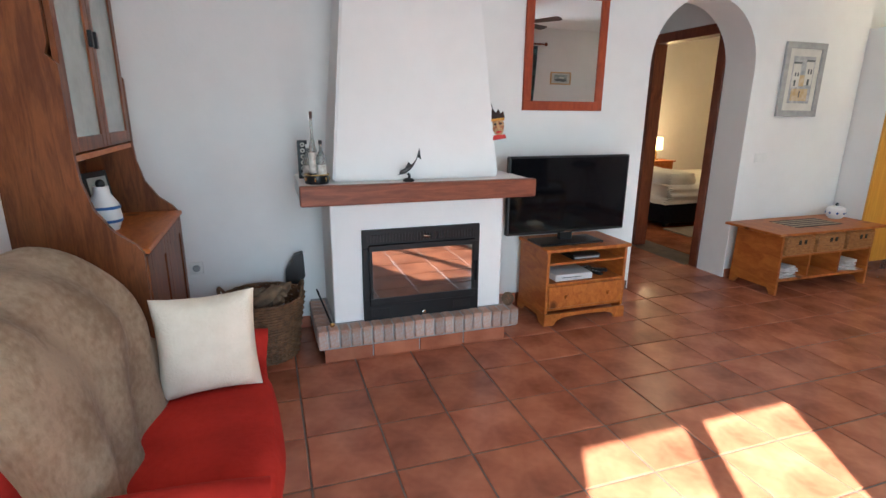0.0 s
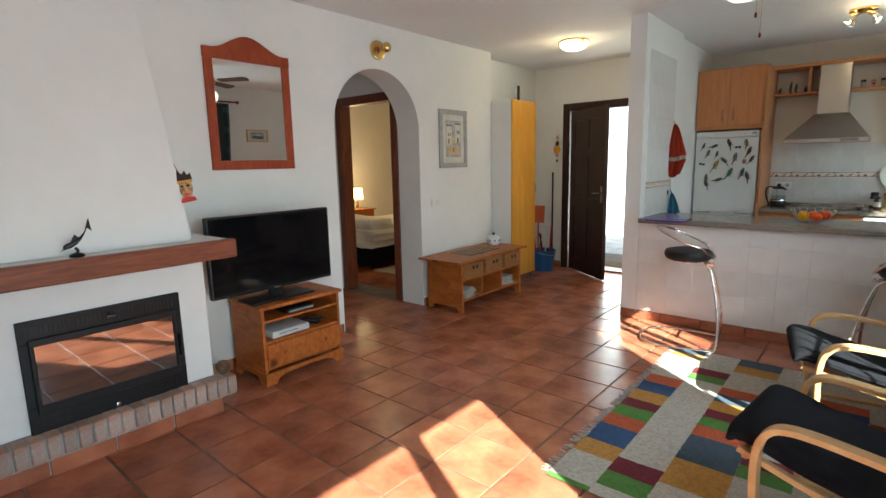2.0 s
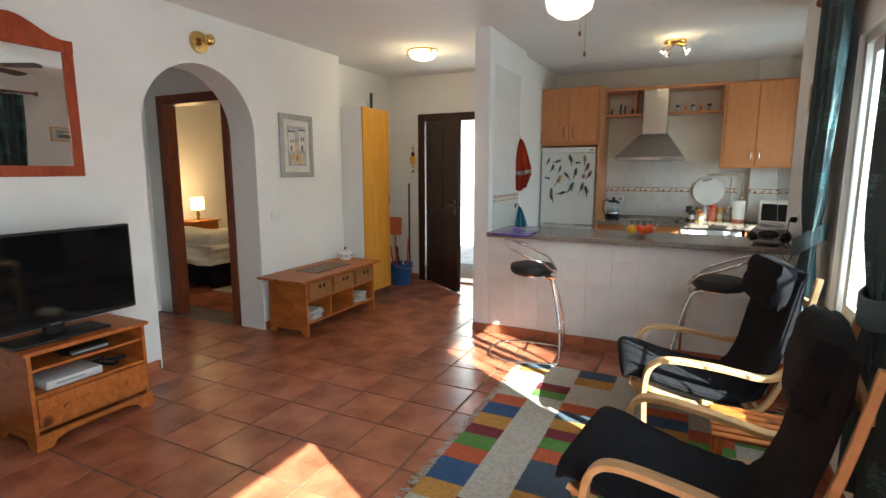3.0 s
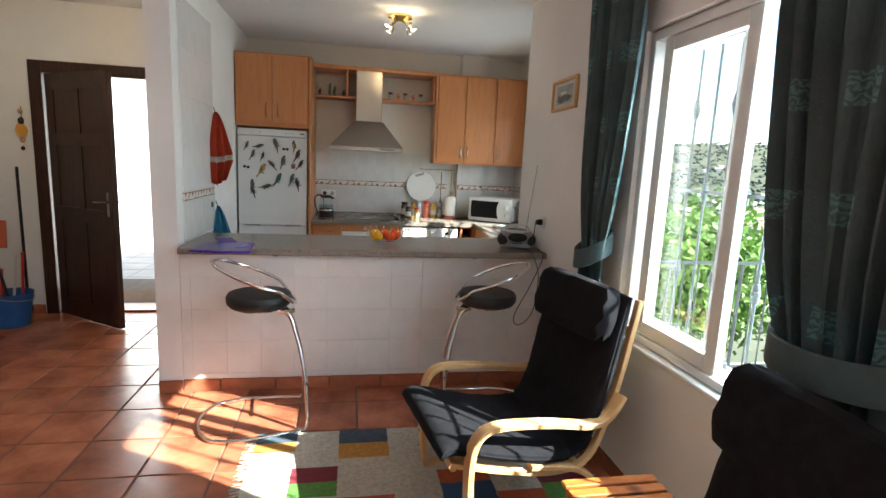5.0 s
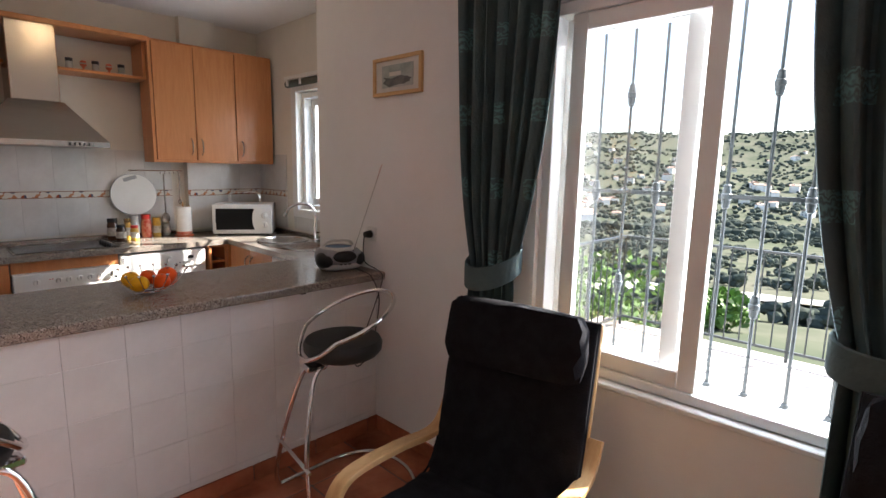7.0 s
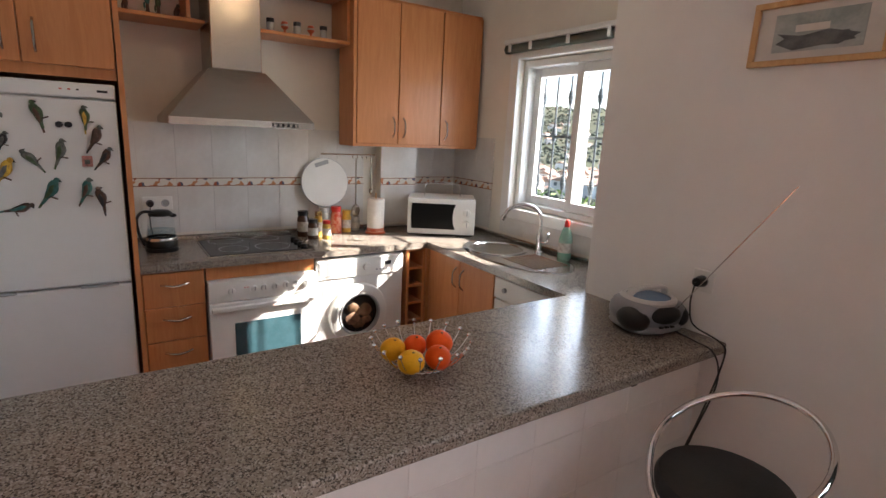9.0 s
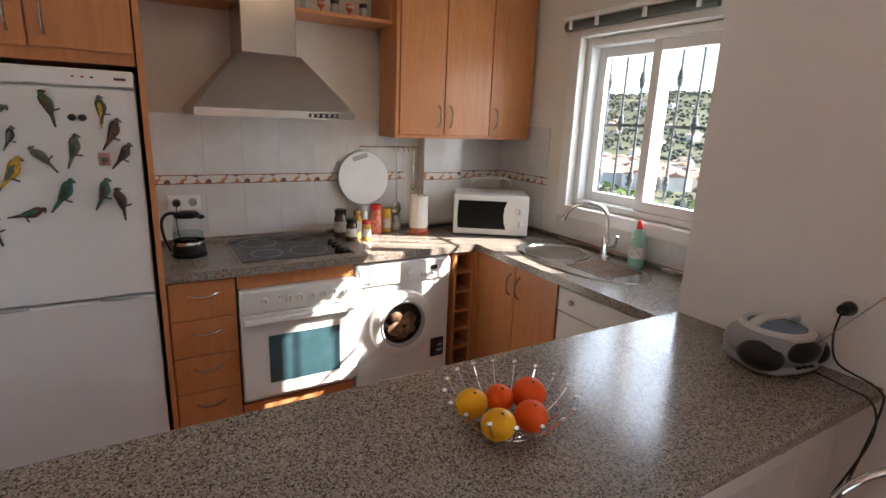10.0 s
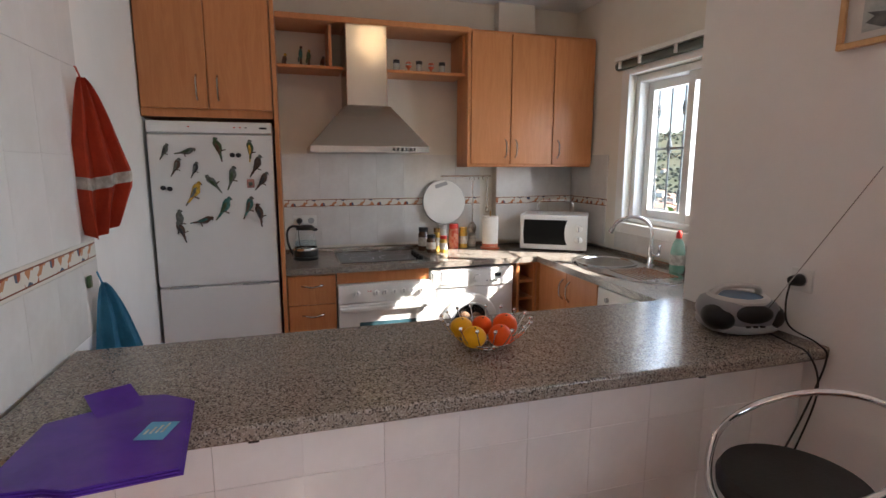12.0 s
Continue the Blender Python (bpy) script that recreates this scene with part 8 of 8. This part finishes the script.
def ground():
    bm = bmesh.new()
    ang = [radians(a) for a in np.arange(-120, 0.1, 1.2)] + [radians(a) for a in np.arange(6, 240, 6)]
    rad = [0.0] + list(np.geomspace(3, 4500, 110))
    rows = []
    for r in rad[1:]:
        rows.append([bm.verts.new((4.5 + r * math.cos(a), -3.5 + r * math.sin(a), land(4.5 + r * math.cos(a), -3.5 + r * math.sin(a)))) for a in ang])
    c = bm.verts.new((4.5, -3.5, -0.3))
    n = len(ang)
    for i in range(n):
        bm.faces.new((c, rows[0][i], rows[0][(i + 1) % n]))
    for a, b in zip(rows, rows[1:]):
        for i in range(n):
            bm.faces.new((a[i], b[i], b[(i + 1) % n], a[(i + 1) % n]))
    m = mat("dry_hillside", (0.125, 0.125, 0.095), 1.0, spec=0.0, col2=(0.078, 0.092, 0.062), scale=0.03, fine=0.8)
    return structure("ground", bm, m, "dry grassy slope falling to a valley and rising to scrubby hills", True)


ground()
M_OLIVE = mat("olive_foliage", (0.088, 0.098, 0.080), 1.0, spec=0.0, col2=(0.052, 0.064, 0.052), scale=0.4, rand=0.3, island=True, fine=0.8)
M_LEAF = mat("fresh_green_leaves", (0.12, 0.22, 0.035), 0.6, col2=(0.06, 0.13, 0.02), scale=4, rand=0.3, island=True)
M_TRUNK = mat("grey_bark", (0.16, 0.12, 0.09), 0.9, col2=(0.09, 0.07, 0.05), scale=10, bump=0.6)


def far_trees():
    rnd = random.Random(12)
    src = bmesh.new()
    bmesh.ops.create_icosphere(src, subdivisions=1, radius=1.0)
    V = np.array([v.co[:] for v in src.verts])
    F = np.array([[v.index for v in f.verts] for f in src.faces])
    src.free()
    vs, fs, base = [], [], 0
    for i in range(17000):
        d = 26 + 1350 * rnd.random() ** 1.2
        lat = rnd.uniform(-1.0, 0.85) * (35 + d * 0.95)
        x = 4.5 + d * 0.45 + lat * 0.89
        y = -3.5 - d * 0.89 + lat * 0.45
        if 31 < d < 43 or noise.noise(Vector((x / 60, y / 60, 5))) < -0.25:
            continue
        near = d < 170
        s = rnd.uniform(0.5, 1.2) if near else rnd.uniform(1.0, 2.1) * (1 + d / 1400)
        for k in range(7 if near else 1):
            w = V * (1 + 0.45 * np.array([[noise.noise(Vector(v) * 1.7 + Vector((i, k, 0)))] for v in V]))
            ox, oy, oz = (rnd.uniform(-0.75, 0.75) * s for _ in range(3)) if k else (0, 0, 0)
            sc = s * (1.0 if not near else 0.42)
            vs.append(w * [sc, sc, sc * 0.8] + [x + ox, y + oy, land(x, y) + s * 0.6 + oz * 0.6])
            fs.append(F + base)
            base += len(V)
    me = bpy.data.meshes.new("far_trees")
    me.from_pydata(np.concatenate(vs).tolist(), [], np.concatenate(fs).tolist())
    me.materials.append(M_OLIVE)
    tagged(new("olive_groves", me), "grey-green olive groves and scrub scattered over the hillsides", "trees", "", "stuff")


far_trees()


def leaf_cloud(bm, centre, r, n, rnd, size=0.05):
    for _ in range(n):
        v = Vector((rnd.gauss(0, 1), rnd.gauss(0, 1), rnd.gauss(0, 1))).normalized() * (rnd.random() ** 0.4)
        p = Vector((centre[0] + v.x * r[0], centre[1] + v.y * r[1], centre[2] + v.z * r[2]))
        a = Vector((rnd.gauss(0, 1), rnd.gauss(0, 1), rnd.gauss(0, 1))).normalized()
        b = a.cross(Vector((rnd.gauss(0, 1), rnd.gauss(0, 1), rnd.gauss(0, 1)))).normalized()
        s = size * rnd.uniform(0.6, 1.3)
        bm.faces.new([bm.verts.new(p + q) for q in (-a * s, b * s * 0.45, a * s, -b * s * 0.45)])


def bush(place, r, n, label, size=0.05, seed=1, clumps=7, h=0.5):
    t = thing("bush", label, "bush", place)
    rnd = random.Random(seed)
    for i in range(5):
        a = rnd.uniform(0, 6.28)
        part("stem", tube([(0, 0, 0), (r * 0.3 * math.cos(a), r * 0.3 * math.sin(a), h * 0.6), (r * 0.6 * math.cos(a), r * 0.6 * math.sin(a), h * 1.2)], 0.02, 6), M_TRUNK, t)
    bm = bmesh.new()
    for i in range(clumps):
        a, q = rnd.uniform(0, 6.28), rnd.uniform(0.1, 0.7) * r
        rr = rnd.uniform(0.35, 0.6) * r
        leaf_cloud(bm, (q * math.cos(a), q * math.sin(a), h + rnd.uniform(0.0, 0.9) * h), (rr, rr, rr * 0.8), n // clumps, rnd, size)
    part("crown", bm, M_LEAF, t, "crown of small bright green leaves")
    return t


bush((6.75, -2.2, -0.15), 0.85, 4200, "dense bright green hedge bush beside the terrace", 0.05, 1, 9, 0.62)
bush((7.3, -3.2, -1.05), 1.15, 4200, "dense bright green hedge bush beside the terrace", 0.055, 2, 9, 1.0)
bush((7.9, -1.8, -0.15), 0.9, 3600, "dense green bush below the kitchen window", 0.05, 3, 8, 0.42)
bush((6.6, -4.6, -1.9), 1.2, 3000, "green bush on the slope below the terrace", 0.055, 4, 8, 1.2)
bush((9.5, -4.0, -2.3), 1.5, 3600, "green bush on the slope", 0.07, 5, 8, 1.4)
bush((3.9, -6.0, -2.6), 0.9, 1800, "yellow-green shrub on the slope beyond the railing", 0.05, 6, 6, 0.9)
bush((2.3, -7.5, -3.2), 1.0, 1800, "yellow-green shrub on the slope beyond the railing", 0.05, 7, 6, 0.9)
bush((11.0, -24.0, -7.2), 2.4, 1600, "round dark green tree by the road", 0.22, 8, 7, 1.7)


def far_house():
    rnd = random.Random(5)
    M_FW = mat("whitewashed_wall", (0.72, 0.70, 0.66), 0.9, col2=(0.62, 0.58, 0.52), scale=0.3, rand=0.12)
    M_FR = mat("clay_roof_tiles", (0.36, 0.24, 0.18), 0.9, col2=(0.28, 0.18, 0.13), scale=0.6)
    M_FD = mat("dark_far_window", (0.06, 0.07, 0.08), 0.3)
    h = thing("house", "small whitewashed village house with a clay-tiled roof", "house", (0, 0, -50), 0, "village houses on the hillside")
    part("wall", box(-5, 5, -4, 4, -3, 6), M_FW, h)
    part("roof", extrude_poly([(-5.4, 5.95), (5.4, 5.95), (0, 8.0)], -4.4, 4.4, "y"), M_FR, h)
    part("chimney", box(1.5, 2.3, -1, -0.2, 6, 8.6), M_FW, h)
    for x in (-3, 0, 3):
        for z in (1, 4):
            part("window", box(x - 0.6, x + 0.6, 3.95, 4.06, z, z + 1.3), M_FD, h)
    spots_ = []
    for i in range(300):
        if i < 190:
            d = rnd.uniform(190, 470)
            lat = rnd.gauss(0.27, 0.13) * d
        else:
            d = rnd.uniform(420, 1000)
            lat = rnd.gauss((-0.2, 0.05, 0.3)[i % 3], 0.2) * d
        x, y = 4.5 + d * 0.45 + lat * 0.89, -3.5 - d * 0.89 + lat * 0.45
        spots_.append((x, y, land(x, y), rnd.uniform(0, 360), rnd.uniform(0.6, 1.2)))
    for i, (x, y, z, a, s) in enumerate(spots_):
        if i == 0:
            h.location, h.rotation_euler = (x, y, z), (0, 0, radians(a))
        else:
            c = copy_thing(h, Matrix.Translation((x, y, z)) @ Matrix.Rotation(radians(a), 4, "Z"))
            c.scale = (s, s, s * 0.9)


far_house()


def road():
    bm = bmesh.new()
    prev = None
    for i in range(60):
        lat = -60 + i * 2.4
        row = []
        for d in (34, 38.5):
            x, y = 4.5 + d * 0.45 + lat * 0.89, -3.5 - d * 0.89 + lat * 0.45
            row.append(bm.verts.new((x, y, max(land(x, y), land(x + 1, y), land(x, y + 1)) + 0.35)))
        if prev:
            bm.faces.new((prev[0], prev[1], row[1], row[0]))
        prev = row
    structure("road", bm, mat("pale_concrete_road", (0.46, 0.45, 0.42), 0.85, col2=(0.38, 0.37, 0.34), scale=0.5), "pale concrete road along the valley")


road()
M_STONE = mat("pale_rubble_stone", (0.42, 0.38, 0.32), 0.9, col2=(0.26, 0.24, 0.2), scale=3, bump=0.7, rand=0.2)
# entrance side
structure("patio", box(7.74, 12.5, -0.2, 8.5, -0.16, -0.02), M_PAVE, "pale paved entrance patio")
structure("patio_joints", boxes([(7.8 + i * 0.42, 7.815 + i * 0.42, -0.1, 8.4, -0.0195, -0.0175) for i in range(11)] + [(7.76, 12.4, 0.1 + i * 0.42, 0.115 + i * 0.42, -0.0197, -0.0178) for i in range(19)]), M_WGROUT2, "grey joints between patio slabs")
structure("patio_wall", slab((12.0, 12.3), (-0.2, 8.5), (-0.1, 3.0), [(11, 13, 2.95, 3.85, -1, 2.05)]), M_WALL, "tall whitewashed patio wall")
pd = thing("patio_door", "closed brown wooden door in the patio wall", "door", (12.1, 3.4, 0.0))
part("leaf", box(-0.03, 0.03, -0.448, 0.448, 0.0, 2.04, 0.004), M_BEAM, pd)
for i in range(4):
    part("plank", box(-0.045, -0.031, -0.43 + i * 0.217, -0.225 + i * 0.217, 0.05, 2.0, 0.003), M_BEAM, pd)
part("knob", blob(0.03, 0.03, 0.03, (-0.06, -0.35, 1.0), 2), M_BRASS, pd, smooth=True)
mt_ = thing("doormat", "brown half-round doormat outside the front door", "doormat", (8.1, 3.0, -0.02))
part("mat", extrude_poly([(-0.2, -0.35), (0.2, -0.35), (0.25, -0.2), (0.26, 0), (0.25, 0.2), (0.2, 0.35), (-0.2, 0.35)], 0.0, 0.018, "z", 0.004), mat("coir_mat", (0.20, 0.11, 0.055), 0.95, bump=0.8, bscale=200), mt_)


# ---- tiles, boards and other pieces ----
def tile_mesh(name, w, d, h, ch, material):
    """A slab with a chamfered top, base at z = 0."""
    bm = bmesh.new()
    lv = [(w / 2, d / 2, 0), (w / 2, d / 2, h - ch), (w / 2 - ch * 1.4, d / 2 - ch * 1.4, h)]
    rings = [[bm.verts.new((sx * a, sy * b, z)) for sx, sy in ((-1, -1), (1, -1), (1, 1), (-1, 1))] for a, b, z in lv]
    for a, b in zip(rings, rings[1:]):
        for i in range(4):
            bm.faces.new((a[i], a[(i + 1) % 4], b[(i + 1) % 4], b[i]))
    bm.faces.new(rings[-1])
    me = bpy.data.meshes.new(name)
    bm.to_mesh(me)
    bm.free()
    me.materials.append(material)
    return me


def floor_tiles():
    P, X0, Y0 = 0.34, 1.77, 2.14
    fl = bpy.data.objects["floor"]
    me = tile_mesh("floor_tile", P - 0.009, P - 0.009, 0.0085, 0.0025, M_TERRA)
    rnd = random.Random(7)
    rest_v, rest_f = [], []
    base = [v.co.copy() for v in me.vertices]
    faces = [list(p.vertices) for p in me.polygons]
    for i in range(-6, 24):
        for j in range(-11, 20):
            x, y = X0 + P * (i + 0.5), Y0 + P * (j + 0.5)
            living = 0.2 < x < 7.6 and -0.6 < y < 4.05
            kitchen = 6.1 < x < 8.4 and -1.2 < y < 1.95
            back = (3.2 < x < 5.0 and 4.0 < y < 5.3) or (5.0 < x < 8.8 and 4.2 < y < 7.9)
            if not (living or kitchen or back):
                continue
            tilt = (rnd.uniform(-0.0016, 0.0016), rnd.uniform(-0.0016, 0.0016), 0)
            z = -0.0075 + rnd.uniform(-0.0005, 0.0005)
            if 0.7 < x < 6.9 and -0.45 < y < 4.0 and not (x > 5.75 and y < 2.0) and not (x < 1.2 and y > 2.5):
                o = new("floor_tile", me)
                o.parent = fl
                o.location, o.rotation_euler = (x, y, z), (tilt[0], tilt[1], rnd.choice((0, 1, 2, 3)) * math.pi / 2)
            else:
                b = len(rest_v)
                rest_v += [(v.x + x, v.y + y, v.z + z + v.x * tilt[0] + v.y * tilt[1]) for v in base]
                rest_f += [[k + b for k in f] for f in faces]
    me2 = bpy.data.meshes.new("floor_tiles_far")
    me2.from_pydata(rest_v, [], rest_f)
    me2.materials.append(M_TERRA_ISL)
    o = new("floor_tiles", me2)
    o.parent = fl
    tagged(o, kind="stuff")


M_TERRA_ISL = mat("terracotta_tile_field", (0.42, 0.148, 0.078), 0.27, col2=(0.235, 0.070, 0.036), scale=3.5, bump=0.35, bscale=16, rand=0.16, spec=0.36, island=True, fine=0.15)


def skirting(name, x0, y0, x1, y1, nx, ny, phase=0.0):
    """Terracotta skirting pieces from one point to another, proud along (nx, ny)."""
    P = 0.34
    s = structure(name, box(min(x0, x1) - (0.002 if x0 == x1 else 0) , max(x0, x1) + (0.002 if x0 == x1 else 0), min(y0, y1) - (0.002 if y0 == y1 else 0), max(y0, y1) + (0.002 if y0 == y1 else 0), 0.0, 0.076), M_GROUT, "terracotta tile skirting")
    L = math.hypot(x1 - x0, y1 - y0)
    ux, uy = (x1 - x0) / L, (y1 - y0) / L
    a = -phase
    while a < L - 0.01:
        lo, hi = max(a + 0.004, 0), min(a + P - 0.004, L)
        if hi - lo > 0.02:
            m = (lo + hi) / 2
            bm = box(-(hi - lo) / 2, (hi - lo) / 2, 0.0, 0.012, 0.0, 0.08, 0.002)
            o = part("skirting_tile", bm, M_TERRA, s)
            ang = math.atan2(uy, ux)
            flip = (-uy * nx + ux * ny) < 0
            o.location = (x0 + ux * m + nx * 0.001, y0 + uy * m + ny * 0.001, 0.0005)
            o.rotation_euler = (0, 0, ang + (math.pi if flip else 0))
        a += P


skirting("baseboard_bar", 5.74, -0.47, 5.74, 1.86, -1, 0, 0.27)
skirting("baseboard_stub", 5.73, 1.862, 5.73, 2.0, -1, 0, 0.0)
skirting("baseboard_south", 2.12, -0.47, 5.72, -0.47, 0, 1, 0.1)
skirting("baseboard_south_west", 0.2, -0.47, 0.74, -0.47, 0, 1)
skirting("baseboard_north_west", 0.2, 3.75, 1.3, 3.75, 0, -1)
skirting("baseboard_north", 2.43, 3.75, 3.81, 3.75, 0, -1)
skirting("baseboard_north_east", 4.87, 3.75, 6.1, 3.75, 0, -1)
skirting("baseboard_arch_west", 3.82, 3.76, 3.82, 4.05, 1, 0)
skirting("baseboard_recess", 6.12, 3.97, 7.48, 3.97, 0, -1)
skirting("baseboard_hall", 7.5, 3.55, 7.5, 3.95, -1, 0)
skirting("baseboard_hall_south", 5.75, 2.0, 7.48, 2.0, 0, 1)
skirting("baseboard_west", 0.2, -0.46, 0.2, 1.4, 1, 0)


def wall_tiles(parent, axis, at, n, u0, u1, z0, z1, w, h, ph=0.0, name="wall_tile", material=None, thick=0.008, limit=True):
    """Tiles on a wall. axis 'x': plane x = at, u runs along y; n: +1 or -1, the way they face."""
    rnd = random.Random(int(at * 100) + int(z0 * 50))
    par = bpy.data.objects[parent]
    u = u0 + ph
    while u - w > u0:
        u -= w
    while u < u1 - 0.005:
        z = z0
        while z < z1 - 0.005:
            a, b = max(u, u0), min(u + w, u1)
            c, d = z, min(z + h, z1)
            if b - a > 0.01 and d - c > 0.01:
                key = (round(b - a, 3), round(d - c, 3), thick, (material or M_WTILE).name)
                if key not in TILE_CACHE:
                    TILE_CACHE[key] = tile_mesh(name, b - a - 0.0008, d - c - 0.0008, thick, 0.0005, material or M_WTILE)
                o = new(name, TILE_CACHE[key])
                o.parent = par
                m, k = (a + b) / 2, (c + d) / 2
                t1, t2 = rnd.uniform(-0.0012, 0.0012), rnd.uniform(-0.0012, 0.0012)
                if axis == "x":
                    o.matrix_basis = Matrix.Translation((at, m, k)) @ Matrix.Rotation(radians(90 * n), 4, "Y") @ Matrix.Rotation(radians(90), 4, "Z") @ Matrix.Rotation(t1, 4, "X") @ Matrix.Rotation(t2, 4, "Y")
                else:
                    o.matrix_basis = Matrix.Translation((m, at, k)) @ Matrix.Rotation(radians(-90 * n), 4, "X") @ Matrix.Rotation(t1, 4, "X") @ Matrix.Rotation(t2, 4, "Y")
            z += h
        u += w


TILE_CACHE = {}
M_CTILE = mat("pale_cream_kitchen_tile", (0.70, 0.69, 0.66), 0.14, col2=(0.62, 0.60, 0.57), scale=4, bump=0.1, bscale=10, rand=0.025)


def border_material():
    m = mat("fruit_border_tile", (0.70, 0.66, 0.58), 0.2)
    n, l = m.node_tree.nodes, m.node_tree.links
    b = n["Principled BSDF"]
    tc = n.new("ShaderNodeTexCoord")
    v = n.new("ShaderNodeTexVoronoi")
    v.inputs["Scale"].default_value = 38
    l.new(tc.outputs["Object"], v.inputs["Vector"])
    sp = n.new("ShaderNodeSeparateColor")
    l.new(v.outputs["Color"], sp.inputs[0])
    cr = n.new("ShaderNodeValToRGB")
    cr.color_ramp.interpolation = "CONSTANT"
    e = cr.color_ramp.elements
    e[0].color, e[0].position = (0.70, 0.66, 0.58, 1), 0
    e[1].color, e[1].position = (0.36, 0.10, 0.05, 1), 0.38
    for p, c in ((0.58, (0.52, 0.24, 0.12, 1)), (0.74, (0.70, 0.62, 0.5, 1)), (0.84, (0.10, 0.12, 0.16, 1)), (0.9, (0.42, 0.16, 0.14, 1))):
        q = e.new(p)
        q.color = c
    l.new(sp.outputs[0], cr.inputs[0])
    xyz = n.new("ShaderNodeSeparateXYZ")
    l.new(tc.outputs["Object"], xyz.inputs[0])
    mxa = n.new("ShaderNodeMath")
    mxa.operation = "ABSOLUTE"
    l.new(xyz.outputs["Y"], mxa.inputs[0])
    gt = n.new("ShaderNodeMath")
    gt.operation, gt.inputs[1].default_value = "GREATER_THAN", 0.021
    l.new(mxa.outputs[0], gt.inputs[0])
    gt2 = n.new("ShaderNodeMath")
    gt2.operation, gt2.inputs[1].default_value = "GREATER_THAN", 0.0255
    l.new(mxa.outputs[0], gt2.inputs[0])
    m1 = n.new("ShaderNodeMix")
    m1.data_type = "RGBA"
    l.new(gt.outputs[0], m1.inputs["Factor"])
    l.new(cr.outputs[0], m1.inputs["A"])
    m1.inputs["B"].default_value = (0.22, 0.09, 0.06, 1)
    m2 = n.new("ShaderNodeMix")
    m2.data_type = "RGBA"
    l.new(gt2.outputs[0], m2.inputs["Factor"])
    l.new(m1.outputs["Result"], m2.inputs["A"])
    m2.inputs["B"].default_value = (0.70, 0.66, 0.58, 1)
    l.new(m2.outputs["Result"], b.inputs["Base Color"])
    return m


M_BORDER = border_material()
# kitchen east wall, round the duct, south wall
for z0, z1, h, m, nm in ((0.945, 1.222, 0.277, M_CTILE, "wall_tile"), (1.222, 1.285, 0.063, M_BORDER, "border_tile"), (1.285, 1.60, 0.315, M_CTILE, "wall_tile")):
    wall_tiles("wall_kitchen_east", "x", 8.27, -1, -0.348, 1.22, z0, z1, 0.203, h, 0.1, nm, m)
    wall_tiles("pillar", "x", 8.19, -1, -0.64, -0.35, z0, min(z1, 1.508), 0.29, h, 0, nm, m)
    wall_tiles("wall_kitchen_east", "x", 8.27, -1, -1.04, -0.642, z0, min(z1, 1.508), 0.203, h, 0, nm, m)
    wall_tiles("wall_kitchen_south", "y", -1.05, 1, 7.64, 8.26, z0, z1, 0.203, h, 0.12, nm, m)
wall_tiles("wall_kitchen_south", "y", -1.05, 1, 6.47, 7.635, 0.945, 1.058, 0.203, 0.113, 0.1, "wall_tile", M_CTILE)
for z0, z1, h, m, nm in ((0.946, 1.19, 0.244, M_CTILE, "wall_tile"), (1.19, 1.262, 0.072, M_BORDER, "border_tile"), (1.262, 2.42, 0.29, M_WTILE, "wall_tile")):
    wall_tiles("wall_kitchen_north", "y", 1.86, -1, 5.74, 6.58, z0, z1, 0.203, h, 0.1, nm, m)
# bar front
wall_tiles("wall_bar", "x", 5.74, -1, -0.468, 1.858, 0.085, 0.12, 0.2055, 0.035, 0.0075, "wall_tile", M_WTILE)
wall_tiles("wall_bar", "x", 5.74, -1, -0.468, 1.858, 0.12, 0.90, 0.2055, 0.21, 0.0075, "wall_tile", M_WTILE)
floor_tiles()
